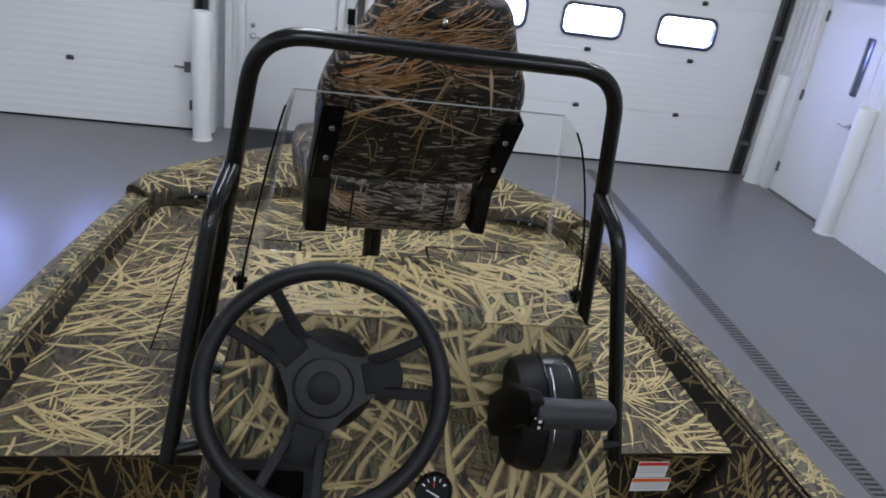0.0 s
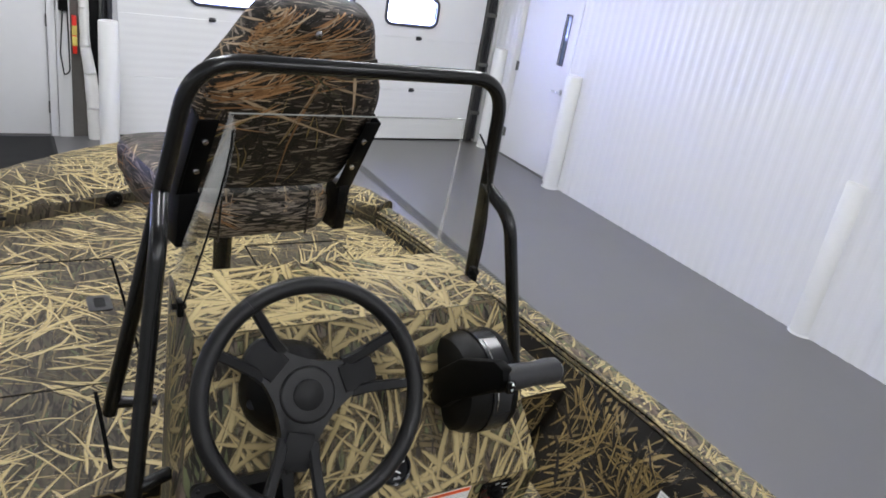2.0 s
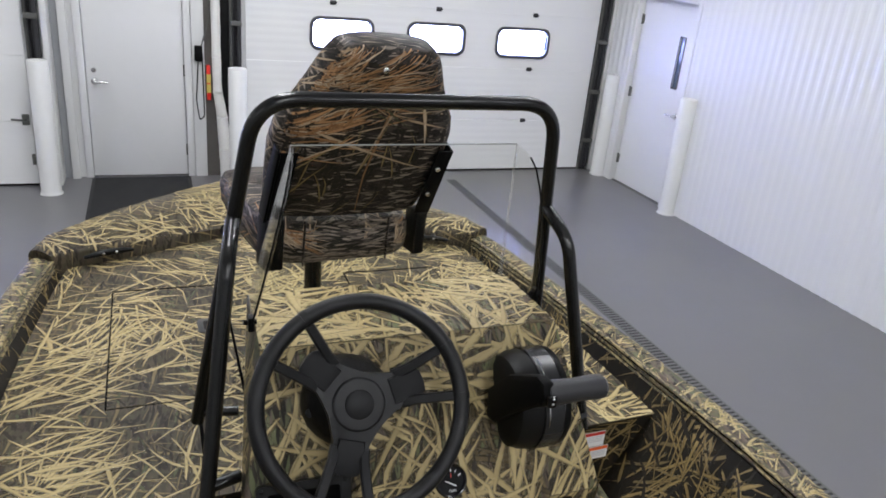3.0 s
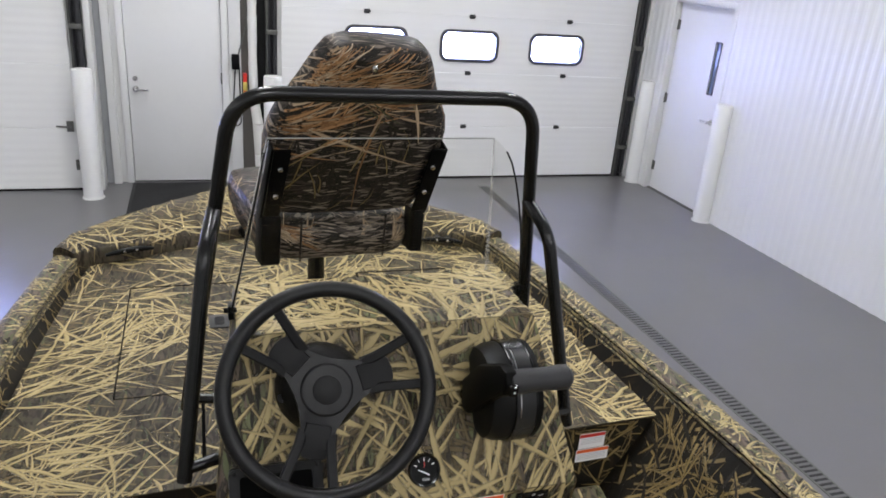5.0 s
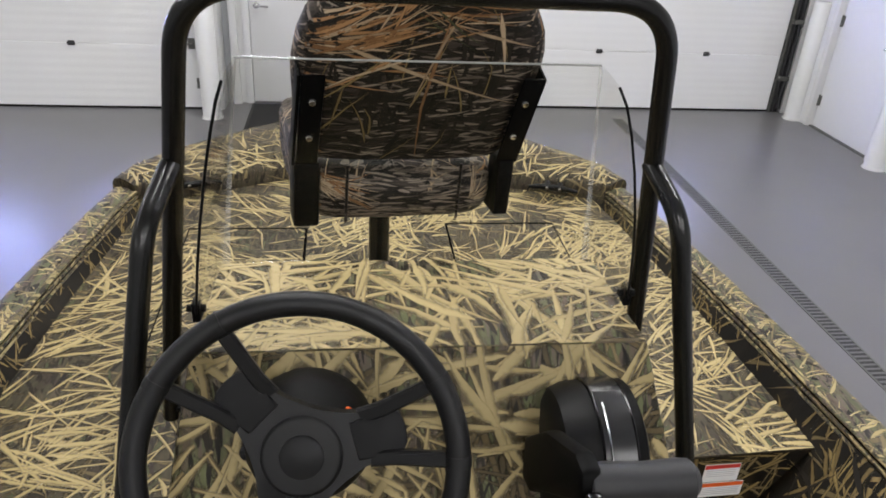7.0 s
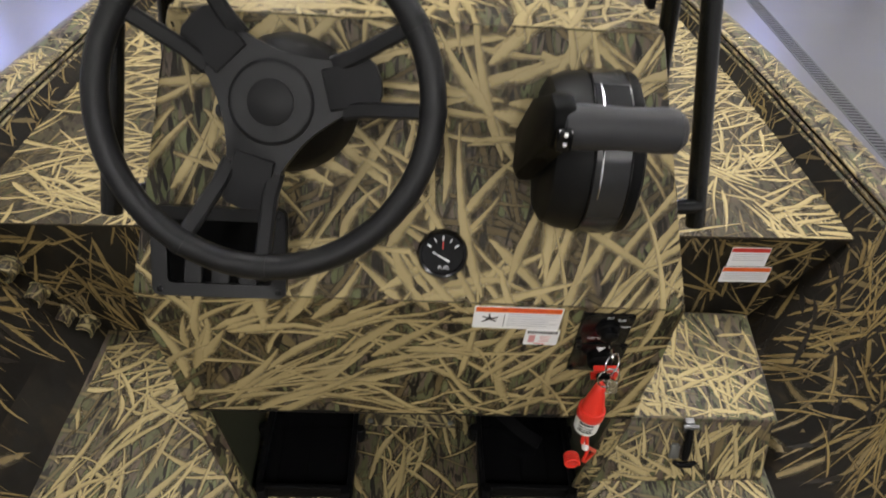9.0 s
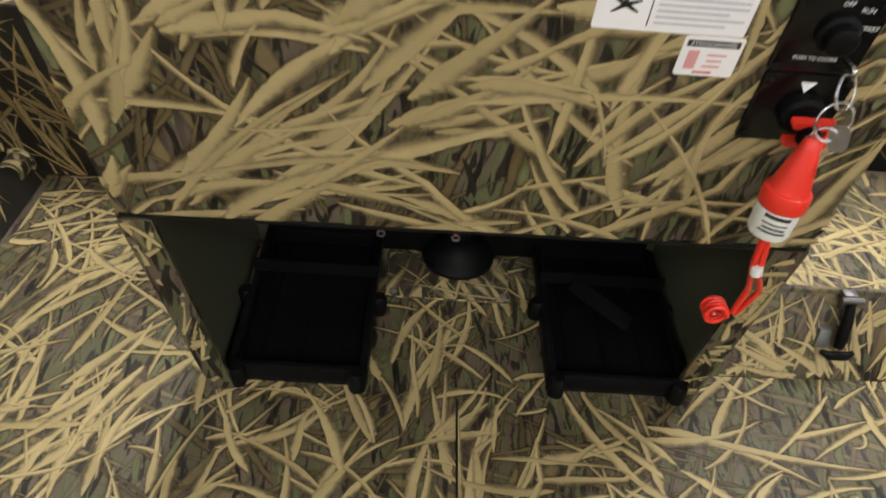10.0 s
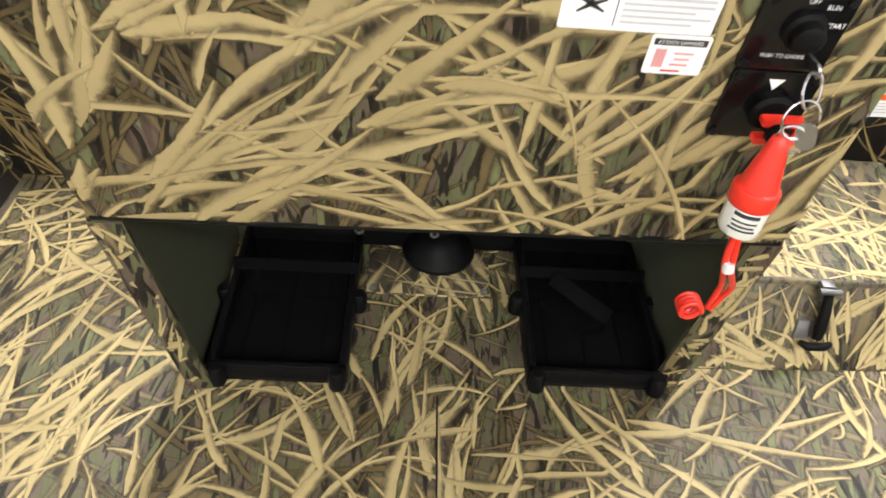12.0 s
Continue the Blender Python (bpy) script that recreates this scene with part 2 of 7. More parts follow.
def camo(name, layers, ground, dark, streak, tones, rough=0.5, bump=0.1, warp=0.016, soft=0.0020, fans=3.0, coat=0.0, fabric=False, spec=0.5, clump=6.0, sparse=0.34):
    """A printed reed pattern: bark-like streaks under several layers of blades, some of them in fans."""
    m, n, s, _ = material(name)
    uv = n.add("ShaderNodeUVMap", uv_map="UVMap").outputs[0]
    w = n.noise(uv, 4.0, 2.0)
    off = n.vec("SUBTRACT", w.outputs["Color"], (0.5, 0.5, 0.5))
    warped = n.vec("ADD", uv, n.vec("MULTIPLY", off, (warp * 2, warp * 2, 0)))
    feather = n.vec("SUBTRACT", n.noise(uv, 70.0, 2.0).outputs["Color"], (0.5, 0.5, 0.5))
    warped = n.vec("ADD", warped, n.vec("MULTIPLY", feather, (0.003, 0.003, 0)))
    streaky = n.vec("ADD", uv, n.vec("MULTIPLY", off, (0.05, 0.05, 0)))
    bark = n.noise(n.vec("MULTIPLY", streaky, streak), 1.0, 4.0, 0.62, 0.5).outputs[0]
    patch = n.noise(uv, 7.0, 3.0).outputs[0]
    f = n.math("ADD", n.math("MULTIPLY", bark, 0.8), n.math("MULTIPLY", patch, 0.2))
    col = n.ramp(f, ground)
    cut = n.noise(n.vec("MULTIPLY", streaky, tuple(k * 1.6 for k in streak)), 1.3, 3.0, 0.5, 0.7).outputs[0]
    col = n.mix(n.smooth(cut, 0.53, 0.58), col, rgb(dark))
    mottle = n.noise(uv, 55.0, 4.0, 0.65).outputs[0]
    for i, (ang, length, spacing, width, density, tone) in enumerate(layers):
        if ang < 0:
            # blades that spread from a point
            fan = n.add("ShaderNodeTexVoronoi", {"Vector": n.vec("ADD", warped, (0.37 * i, 0.61 * i, 0)), "Scale": fans, "Randomness": 1.0}, voronoi_dimensions="2D")
            d = n.vec("SUBTRACT", n.vec("ADD", warped, (0.37 * i, 0.61 * i, 0)), fan.outputs["Position"])
            xyz = n.add("ShaderNodeSeparateXYZ", {0: d}).outputs
            r = n.add("ShaderNodeVectorMath", {0: d}, operation="LENGTH").outputs["Value"]
            coords = n.add("ShaderNodeCombineXYZ", {0: r, 1: n.math("MULTIPLY", n.math("ARCTAN2", xyz[1], xyz[0]), 0.075), 2: 0.0}).outputs[0]
            # each fan fills one sector and leaves its middle bare
            turn = n.add("ShaderNodeSeparateColor", {0: fan.outputs["Color"]}).outputs[0]
            swing = n.math("COSINE", n.math("SUBTRACT", n.math("ARCTAN2", xyz[1], xyz[0]), n.math("MULTIPLY", turn, 6.283)))
            sector = n.math("MULTIPLY", n.smooth(swing, -0.1, 0.25), n.smooth(r, 0.012, 0.035))
        else:
            coords, sector = warped, 1.0
        cluster = n.noise(n.vec("ADD", uv, (3.3 * i, 1.9 * i, 0)), clump, 2.0).outputs[0]
        density = n.math("MULTIPLY", n.smooth(cluster, sparse, sparse + 0.16), density * 1.5)
        density = n.math("MULTIPLY", density, sector)
        g = n.add("ShaderNodeGroup", node_tree=BLADES)
        for k, v in (("Vector", coords), ("Angle", radians(max(ang, 0))), ("Length", length), ("Spacing", spacing), ("Width", width), ("Seed", 3.1 + 7.37 * i), ("Density", density), ("Soft", soft)):
            n.to(g.inputs[k], v)
        col = n.mix(n.math("MULTIPLY", g.outputs["Rim"], 0.36), col, rgb(dark))
        a, b = tones[tone]
        tint = n.math("ADD", n.math("MULTIPLY", g.outputs["Tone"], 0.65), n.math("MULTIPLY", mottle, 0.55), clamp=True)
        col = n.mix(g.outputs["Mask"], col, n.mix(tint, rgb(a), rgb(b)))
    worn = n.noise(uv, 2.3, 5.0).outputs[0]
    col = n.mix(n.math("MULTIPLY", n.smooth(worn, 0.45, 0.75), 0.06), col, rgb((0.3, 0.27, 0.2)))
    n.to(s.inputs["Base Color"], col)
    fine = n.noise(uv, 420.0 if fabric else 900.0, 2.0).outputs[0]
    n.to(s.inputs["Roughness"], n.math("ADD", rough - 0.06, n.math("MULTIPLY", worn, 0.14)))
    h = n.add("ShaderNodeBump", {"Strength": bump, "Distance": 0.0008, "Height": fine})
    n.to(s.inputs["Normal"], h.outputs[0])
    s.inputs["Coat Weight"].default_value = coat
    s.inputs["Specular IOR Level"].default_value = spec
    s.inputs["Coat Roughness"].default_value = 0.25
    return m


TAN = ((0.38, 0.302, 0.148), (0.575, 0.465, 0.235))
DUN = ((0.085, 0.064, 0.030), (0.20, 0.152, 0.070))
GROUND = [(0.30, (0.014, 0.010, 0.008)), (0.38, (0.070, 0.048, 0.036)), (0.46, (0.106, 0.079, 0.059)), (0.53, (0.076, 0.080, 0.036)), (0.62, (0.102, 0.105, 0.050)), (0.72, (0.084, 0.062, 0.047))]
DECK_GROUND = [(0.30, (0.010, 0.007, 0.005)), (0.40, (0.040, 0.028, 0.020)), (0.50, (0.044, 0.039, 0.021)), (0.60, (0.068, 0.049, 0.033)), (0.72, (0.040, 0.038, 0.020))]
# brown-black print ground, darkened further for the shade on sides and bulkhead
SIDE_GROUND_SHADED = [(0.40, (0.004, 0.003, 0.002)), (0.54, (0.007, 0.005, 0.003)), (0.62, (0.016, 0.011, 0.005)), (0.70, (0.026, 0.019, 0.009)), (0.78, (0.012, 0.011, 0.005))]
# angle (below nought: spread from a point), blade length, spacing, half width, density, tone
SMALL = [(20, 0.24, 0.034, 0.0083, 0.65, 1), (100, 0.22, 0.032, 0.0077, 0.6, 1), (-1, 0.24, 0.0150, 0.0048, 0.9, 6), (160, 0.26, 0.032, 0.009, 0.66, 6), (68, 0.24, 0.032, 0.0085, 0.60, 6),
         (-1, 0.22, 0.0140, 0.0043, 0.9, 6), (8, 0.28, 0.032, 0.0088, 0.62, 6), (120, 0.24, 0.034, 0.0077, 0.55, 6), (-1, 0.26, 0.0150, 0.0042, 0.9, 6), (40, 0.18, 0.026, 0.0045, 0.5, 6)]
LARGE = [(15, 0.26, 0.043, 0.0137, 0.696, 1), (115, 0.24, 0.0396, 0.013, 0.638, 1), (-1, 0.26, 0.019, 0.0071, 0.95, 0), (60, 0.26, 0.0413, 0.0151, 0.626, 0), (165, 0.30, 0.0378, 0.0166, 0.719, 0),
         (-1, 0.22, 0.017, 0.0061, 0.95, 0), (6, 0.28, 0.0361, 0.0133, 0.673, 0), (100, 0.20, 0.0361, 0.0092, 0.534, 0), (-1, 0.24, 0.018, 0.0054, 0.9, 0), (140, 0.20, 0.031, 0.006, 0.58, 0)]
MIDDLE = [(a, l * 0.85, s * 0.75, w * (0.66 if a < 0 else 0.76), d, 6 if t == 0 else t) for a, l, s, w, d, t in LARGE]
TONES = {5: ((0.018, 0.032, 0.018), (0.040, 0.070, 0.036)), 6: ((0.28, 0.224, 0.108), (0.50, 0.402, 0.195)), 0: TAN, 1: DUN, 2: ((0.20, 0.088, 0.032), (0.50, 0.26, 0.105)), 3: ((0.05, 0.042, 0.036), (0.34, 0.27, 0.215)), 4: ((0.26, 0.165, 0.085), (0.52, 0.37, 0.21))}
CAMO_DECK = camo("reed_camo_deck_paint", SMALL, DECK_GROUND, (0.018, 0.013, 0.008), (38, 11, 1), TONES, rough=0.55, bump=0.2, warp=0.03, soft=0.0026, fans=3.0, clump=4.0, sparse=0.31)
CAMO_FLOOR = camo("reed_camo_floor_paint", MIDDLE, GROUND, (0.014, 0.010, 0.007), (55, 11, 1), TONES, rough=0.5, bump=0.12, spec=0.35, warp=0.03, soft=0.0040, fans=3.0, clump=4.5, sparse=0.31)
DECK_BASE = camo("camo_deck_undercoat", [(20, 0.24, 0.034, 0.0083, 0.6, 1), (100, 0.22, 0.032, 0.0077, 0.55, 1)], DECK_GROUND, (0.014, 0.010, 0.006), (38, 11, 1), TONES, rough=0.55, bump=0.2, spec=0.25, warp=0.03, soft=0.0026, clump=4.0, sparse=0.31)
FLOOR_BASE = camo("camo_floor_undercoat", [(15, 0.22, 0.034, 0.0100, 0.6, 1), (115, 0.20, 0.032, 0.0090, 0.55, 1)], GROUND, (0.014, 0.010, 0.007), (55, 11, 1), TONES, rough=0.5, bump=0.12, spec=0.35, warp=0.03, soft=0.0040, clump=4.5, sparse=0.31)
CONSOLE_BASE = camo("camo_console_undercoat", [(70, 0.26, 0.043, 0.0137, 0.5, 1)], GROUND, (0.014, 0.011, 0.007), (60, 10, 1), TONES, rough=0.5, bump=0.1, spec=0.3, warp=0.034, soft=0.0050, clump=4.5, sparse=0.26)
# undercoat of the sides and bulkhead, with their shade in the colour
SIDE_BASE_SHADED = camo("shaded_camo_side_undercoat", [(35, 0.26, 0.052, 0.0080, 0.3, 1)], SIDE_GROUND_SHADED, (0.006, 0.005, 0.004), (12, 7, 1), TONES, rough=0.6, bump=0.2, spec=0.2, warp=0.04, soft=0.0030)
SEAT_BASE = camo("camo_seat_vinyl", [(4, 0.07, 0.016, 0.0036, 0.6, 3), (175, 0.05, 0.012, 0.0026, 0.5, 3)], [(0.3, (0.006, 0.005, 0.004)), (0.48, (0.016, 0.013, 0.010)), (0.58, (0.060, 0.046, 0.037)), (0.66, (0.022, 0.019, 0.015)), (0.74, (0.036, 0.034, 0.023))],
                 (0.006, 0.005, 0.004), (9, 46, 1), TONES, rough=0.45, bump=0.4, warp=0.03, soft=0.0016, fabric=True, spec=0.2)
BLACK_TUBE = plain("black_powder_coat", (0.005, 0.005, 0.005), 0.27, spec=0.4, uneven=0.03, scale=2.0)
BLACK_PLASTIC = plain("black_plastic", (0.0045, 0.0045, 0.0047), 0.42, bump=0.4, bump_scale=1400, spec=0.09)
GREY_RUBBER = plain("dark_grey_soft_grip", (0.011, 0.011, 0.0115), 0.5, bump=0.4, bump_scale=1600, spec=0.18)
DARK_RUBBER = plain("charcoal_rubber", (0.0085, 0.0085, 0.009), 0.34, bump=0.3, bump_scale=1500, spec=0.26, uneven=0.10)
BLACK_GLOSS = plain("black_gloss_plastic", (0.004, 0.004, 0.0045), 0.18, spec=0.3, uneven=0.06)
BLACK_STEEL = plain("black_steel", (0.006, 0.006, 0.006), 0.45, bump=0.2, spec=0.16)
DARK_STEEL = plain("dark_grey_steel", (0.035, 0.035, 0.038), 0.45, metal=0.3, vary=0.3)
BLACK_LEVER = plain("matt_black_lever", (0.0030, 0.0030, 0.0030), 0.5, spec=0.06)
# sheenless black: the shade inside gaps, slots and the switch recess, as colour
GAP = plain("gap_shade_black", (0.004, 0.004, 0.004), 0.9, spec=0.0)
SATIN = plain("satin_dark_plastic", (0.020, 0.020, 0.021), 0.24, vary=0.08, uneven=0.06, spec=0.35)
GRIP = plain("grey_moulded_grip", (0.030, 0.030, 0.032), 0.45, bump=0.3, bump_scale=1600, spec=0.25)
CHARCOAL = plain("charcoal_plastic", (0.030, 0.030, 0.032), 0.5, spec=0.3)
BLACK_SATIN = plain("black_satin_moulding", (0.007, 0.007, 0.0072), 0.32, spec=0.3, uneven=0.08)
SPOKE = plain("dark_grey_spoke_plastic", (0.014, 0.014, 0.0145), 0.42, bump=0.3, bump_scale=1500, spec=0.18)
OLIVE = plain("olive_bare_liner", (0.055, 0.06, 0.036), 0.6, vary=0.2)
NICKEL = plain("nickel_plated_steel", (0.16, 0.16, 0.16), 0.38, metal=0.8, vary=0.2, scale=60)
CHROME = plain("bright_steel", (0.75, 0.75, 0.76), 0.2, metal=1.0, vary=0.05)
WHITE_DOOR = plain("white_steel_door", (0.70, 0.70, 0.70), 0.4, vary=0.05, scale=1.2)
WHITE_PAINT = plain("white_wall_paint", (0.68, 0.68, 0.67), 0.5, vary=0.06, scale=0.9)
WHITE_PANEL = plain("glossy_white_wall_panel", (0.70, 0.70, 0.71), 0.32, vary=0.04, scale=0.7)
WHITE_PLASTIC = plain("white_plastic_sleeve", (0.72, 0.72, 0.71), 0.4, vary=0.05)
GREY_STEEL = plain("galvanised_track_steel", (0.13, 0.13, 0.12), 0.5, metal=0.4, vary=0.35, scale=5)
DARK_FRAME = plain("dark_grey_window_frame", (0.06, 0.06, 0.07), 0.5)
RED_PLASTIC = plain("red_plastic", (0.75, 0.035, 0.02), 0.35, vary=0.06)
WHITE_LABEL = plain("white_vinyl_label", (0.80, 0.80, 0.80), 0.35, vary=0.03)
ORANGE_PRINT = plain("orange_print", (0.80, 0.13, 0.02), 0.4, vary=0.04)
RED_PRINT = plain("red_print", (0.60, 0.04, 0.03), 0.4, vary=0.04)
BLACK_PRINT = plain("black_print", (0.02, 0.02, 0.02), 0.5)
GREY_PRINT = plain("grey_print", (0.50, 0.50, 0.51), 0.5)
WHITE_PRINT = plain("white_print", (0.8, 0.8, 0.8), 0.5)
MAT_BLACK = plain("black_ribbed_mat", (0.02, 0.02, 0.021), 0.85, vary=0.3)
YELLOW = plain("yellow_plastic", (0.62, 0.50, 0.12), 0.45)
GREY_DOOR = plain("white_garage_panel", (0.74, 0.745, 0.74), 0.45, vary=0.05, scale=1.0)
FOAM = plain("white_pipe_wrap", (0.75, 0.74, 0.71), 0.7, vary=0.1, scale=20, bump=0.8, bump_scale=60)


def ink(name, low, high, edge, rough=0.5, feather=0.5, spec=0.25, thin=(0.06, 0.06)):
    """Printed camouflage ink: a tone for each stroke, ragged margins that thin out over what lies below, and mottling."""
    m, n, s, out = material(name)
    uv = n.add("ShaderNodeSeparateXYZ", {0: n.add("ShaderNodeUVMap", uv_map="Stroke").outputs[0]}).outputs
    co = n.add("ShaderNodeTexCoord").outputs["Object"]
    mottle, fine = n.noise(co, 38.0, 4.0, 0.6).outputs[0], n.noise(co, 240.0, 2.0).outputs[0]
    tone = n.math("ADD", n.math("MULTIPLY", uv[0], 0.75), n.math("MULTIPLY", n.math("SUBTRACT", mottle, 0.4), 0.9), clamp=True)
    col = n.mix(tone, rgb(low), rgb(high))
    across = n.math("ADD", n.math("ABSOLUTE", uv[1]), n.math("MULTIPLY", n.math("SUBTRACT", fine, 0.5), 0.5))
    col = n.mix(n.smooth(across, 1.0 - feather, 1.05), col, rgb(edge))
    n.to(s.inputs["Base Color"], col)
    s.inputs["Roughness"].default_value = rough
    s.inputs["Specular IOR Level"].default_value = spec
    n.to(s.inputs["Normal"], n.add("ShaderNodeBump", {"Strength": 0.1, "Distance": 0.0008, "Height": n.noise(co, 800.0, 2.0).outputs[0]}).outputs[0])
    side = n.math("ADD", uv[1], n.math("MULTIPLY", n.math("SUBTRACT", n.noise(co, 120.0, 3.0).outputs[0], 0.5), 0.55))
    cover = n.math("MULTIPLY", n.smooth(side, -1.0, -1.0 + 2.0 * thin[0]), n.math("SUBTRACT", 1.0, n.smooth(side, 1.0 - 2.0 * thin[1], 1.0)))
    n.to(out.inputs[0], n.add("ShaderNodeMixShader", {0: cover, 1: n.add("ShaderNodeBsdfTransparent").outputs[0], 2: s.outputs[0]}).outputs[0])
    return m


INK_TAN = ink("tan_reed_ink", (0.315, 0.248, 0.120), (0.430, 0.344, 0.172), (0.285, 0.219, 0.101), feather=0.3, thin=(0.62, 0.05))
INK_DUN = ink("dun_reed_ink", (0.050, 0.037, 0.018), (0.135, 0.100, 0.046), (0.03, 0.022, 0.012), feather=0.8, thin=(0.45, 0.30))
INK_GREEN = ink("moss_green_ink", (0.036, 0.042, 0.018), (0.078, 0.084, 0.037), (0.045, 0.042, 0.022), feather=0.8, thin=(0.2, 0.2))
INK_DARK = ink("black_bark_ink", (0.006, 0.005, 0.004), (0.022, 0.017, 0.012), (0.03, 0.024, 0.017), 0.6, 0.6, thin=(0.15, 0.15))
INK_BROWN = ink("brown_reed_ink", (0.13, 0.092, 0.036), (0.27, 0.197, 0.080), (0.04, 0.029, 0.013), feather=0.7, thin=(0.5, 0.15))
INK_RUST = ink("rust_reed_ink", (0.17, 0.085, 0.034), (0.44, 0.245, 0.110), (0.10, 0.046, 0.018), 0.45)
INK_STRAW = ink("straw_reed_ink", (0.26, 0.180, 0.105), (0.56, 0.43, 0.29), (0.10, 0.07, 0.04), 0.45)
INK_ASH = ink("ash_bark_ink", (0.07, 0.055, 0.043), (0.32, 0.265, 0.21), (0.03, 0.024, 0.019), 0.45)
INK_HALO = ink("faded_reed_ink", (0.120, 0.090, 0.045), (0.190, 0.143, 0.070), (0.105, 0.079, 0.040), feather=0.7, thin=(0.48, 0.48))
INK_MOSS = ink("pale_moss_ink", (0.075, 0.086, 0.036), (0.150, 0.160, 0.078), (0.08, 0.075, 0.042), feather=0.8, thin=(0.2, 0.2))
INKS = [INK_TAN, INK_DUN, INK_GREEN, INK_DARK, INK_BROWN, INK_RUST, INK_STRAW, INK_ASH, INK_HALO, INK_MOSS]
TAN_INK, DUN_INK, GREEN_INK, DARK_INK, BROWN_INK, RUST_INK, STRAW_INK, ASH_INK, HALO_INK, MOSS_INK = range(10)


def reed(rng, slot, x, y, angle, length, width, bow=0.5, n=6, blunt=False):
    """One stroke of the print: its ink, a tone and pairs of edge points with their place across it."""
    a, bend = radians(angle), rng.uniform(-bow, bow)
    kink = rng.uniform(-1, 1) * bow if rng.random() < 0.25 else 0.0
    rows, flip = [], rng.random() < 0.35
    wide = 1.6 if slot in (TAN_INK, BROWN_INK) else 1.0
    for k in range(n + 1):
        t = k / n
        if blunt:
            w = width * min(1.0, 0.25 + 3 * t, 0.15 + 3 * (1 - t))
        else:
            w = width * min(1.0, 0.10 + 4.2 * t) * max(0.02, 1 - t) ** 0.68
        w *= rng.uniform(0.90, 1.10)
        d = a + bend * t + (kink if t > 0.55 else 0.0)
        nx, ny = -math.sin(d), math.cos(d)
        v = w * wide
        rows.append(((x - nx * w, y - ny * w), (x + nx * v, y + ny * v)) if flip else ((x + nx * w, y + ny * w), (x - nx * v, y - ny * v)))
        x, y = x + math.cos(d) * length / n, y + math.sin(d) * length / n
    return slot, rng.random(), rows


def haloed(strokes, by, share=1.0):
    """The strokes over wider, fainter copies of themselves, as sprayed ink leaves them."""
    under = []
    for slot, tone, rows in strokes[:int(len(strokes) * share)]:
        wide = []
        for (ax, ay), (bx, by_) in rows:
            d = math.hypot(ax - bx, ay - by_) or 1e-6
            ux, uy = (ax - bx) / d * by, (ay - by_) / d * by
            wide.append(((ax + ux, ay + uy), (bx - ux, by_ - uy)))
        under.append((HALO_INK, tone, wide))
    return under + strokes


def burst(rng, slot, x, y, angle, spread, count, length, width, bow=0.4, n=6, gap=0.02):
    """Reeds that spread from one clump."""
    out = []
    for _ in range(count):
        d = angle + rng.uniform(-spread, spread)
        r = rng.uniform(0, gap)
        out.append(reed(rng, slot, x + r * math.cos(radians(d)), y + r * math.sin(radians(d)), d, length * rng.uniform(0.5, 1.15), width * rng.uniform(0.5, 1.2), bow, n))
    return out


def strewn(rng, slot, area, count, angle, spread, length, width, bow=0.5, n=6, blunt=False):
    x0, x1, y0, y1 = area
    return [reed(rng, slot, rng.uniform(x0, x1), rng.uniform(y0, y1), angle + rng.uniform(-spread, spread), length * rng.uniform(0.5, 1.2), width * rng.uniform(0.5, 1.25), bow, n, blunt) for _ in range(count)]


def sheaf(rng, slot, x, y, angle, fan, count, reach, length, width, bow=0.4, n=7, stray=11):
    """Reeds that lie roughly one way and open like a loose fan."""
    out = []
    for _ in range(count):
        u, v = rng.gauss(0, reach), rng.gauss(0, reach)
        c, k = math.cos(radians(angle)), math.sin(radians(angle))
        ln = length * rng.uniform(0.5, 1.2)
        out.append(reed(rng, slot, x + u * c - v * k - c * ln / 2, y + u * k + v * c - k * ln / 2, angle + fan * max(-1.6, min(1.6, v / reach)) + rng.gauss(0, stray), ln, width * rng.uniform(0.45, 1.2), bow, n))
    return out


def clump_field(rng, slot, area, clumps, count, length, width, bow=0.4, n=7, fan=22, reach=0.065, heading=0, swing=180):
    """Overlapping loose sheaves, each with its own heading."""
    x0, x1, y0, y1 = area
    out = []
    for _ in range(clumps):
        out += sheaf(rng, slot, rng.uniform(x0, x1), rng.uniform(y0, y1), heading + rng.uniform(-swing, swing), fan * rng.uniform(0.3, 1.5), count, reach * rng.uniform(0.7, 1.3), length * rng.uniform(0.75, 1.2), width * rng.uniform(0.75, 1.2), bow, n)
    rng.shuffle(out)
    return out


def cut(poly, cell):
    """The part of a polygon of (x, y, across) inside a convex cell."""
    for (ax, ay), (bx, by) in zip(cell, cell[1:] + cell[:1]):
        out = []
        for i, q in enumerate(poly):
            p = poly[i - 1]
            dp, dq = ((bx - ax) * (v[1] - ay) - (by - ay) * (v[0] - ax) for v in (p, q))
            if (dp >= 0) != (dq >= 0):
                f = dp / (dp - dq)
                out.append(tuple(a + (b - a) * f for a, b in zip(p, q)))
            if dq >= 0:
                out.append(q)
        poly = out
        if len(poly) < 3:
            return []
    return poly


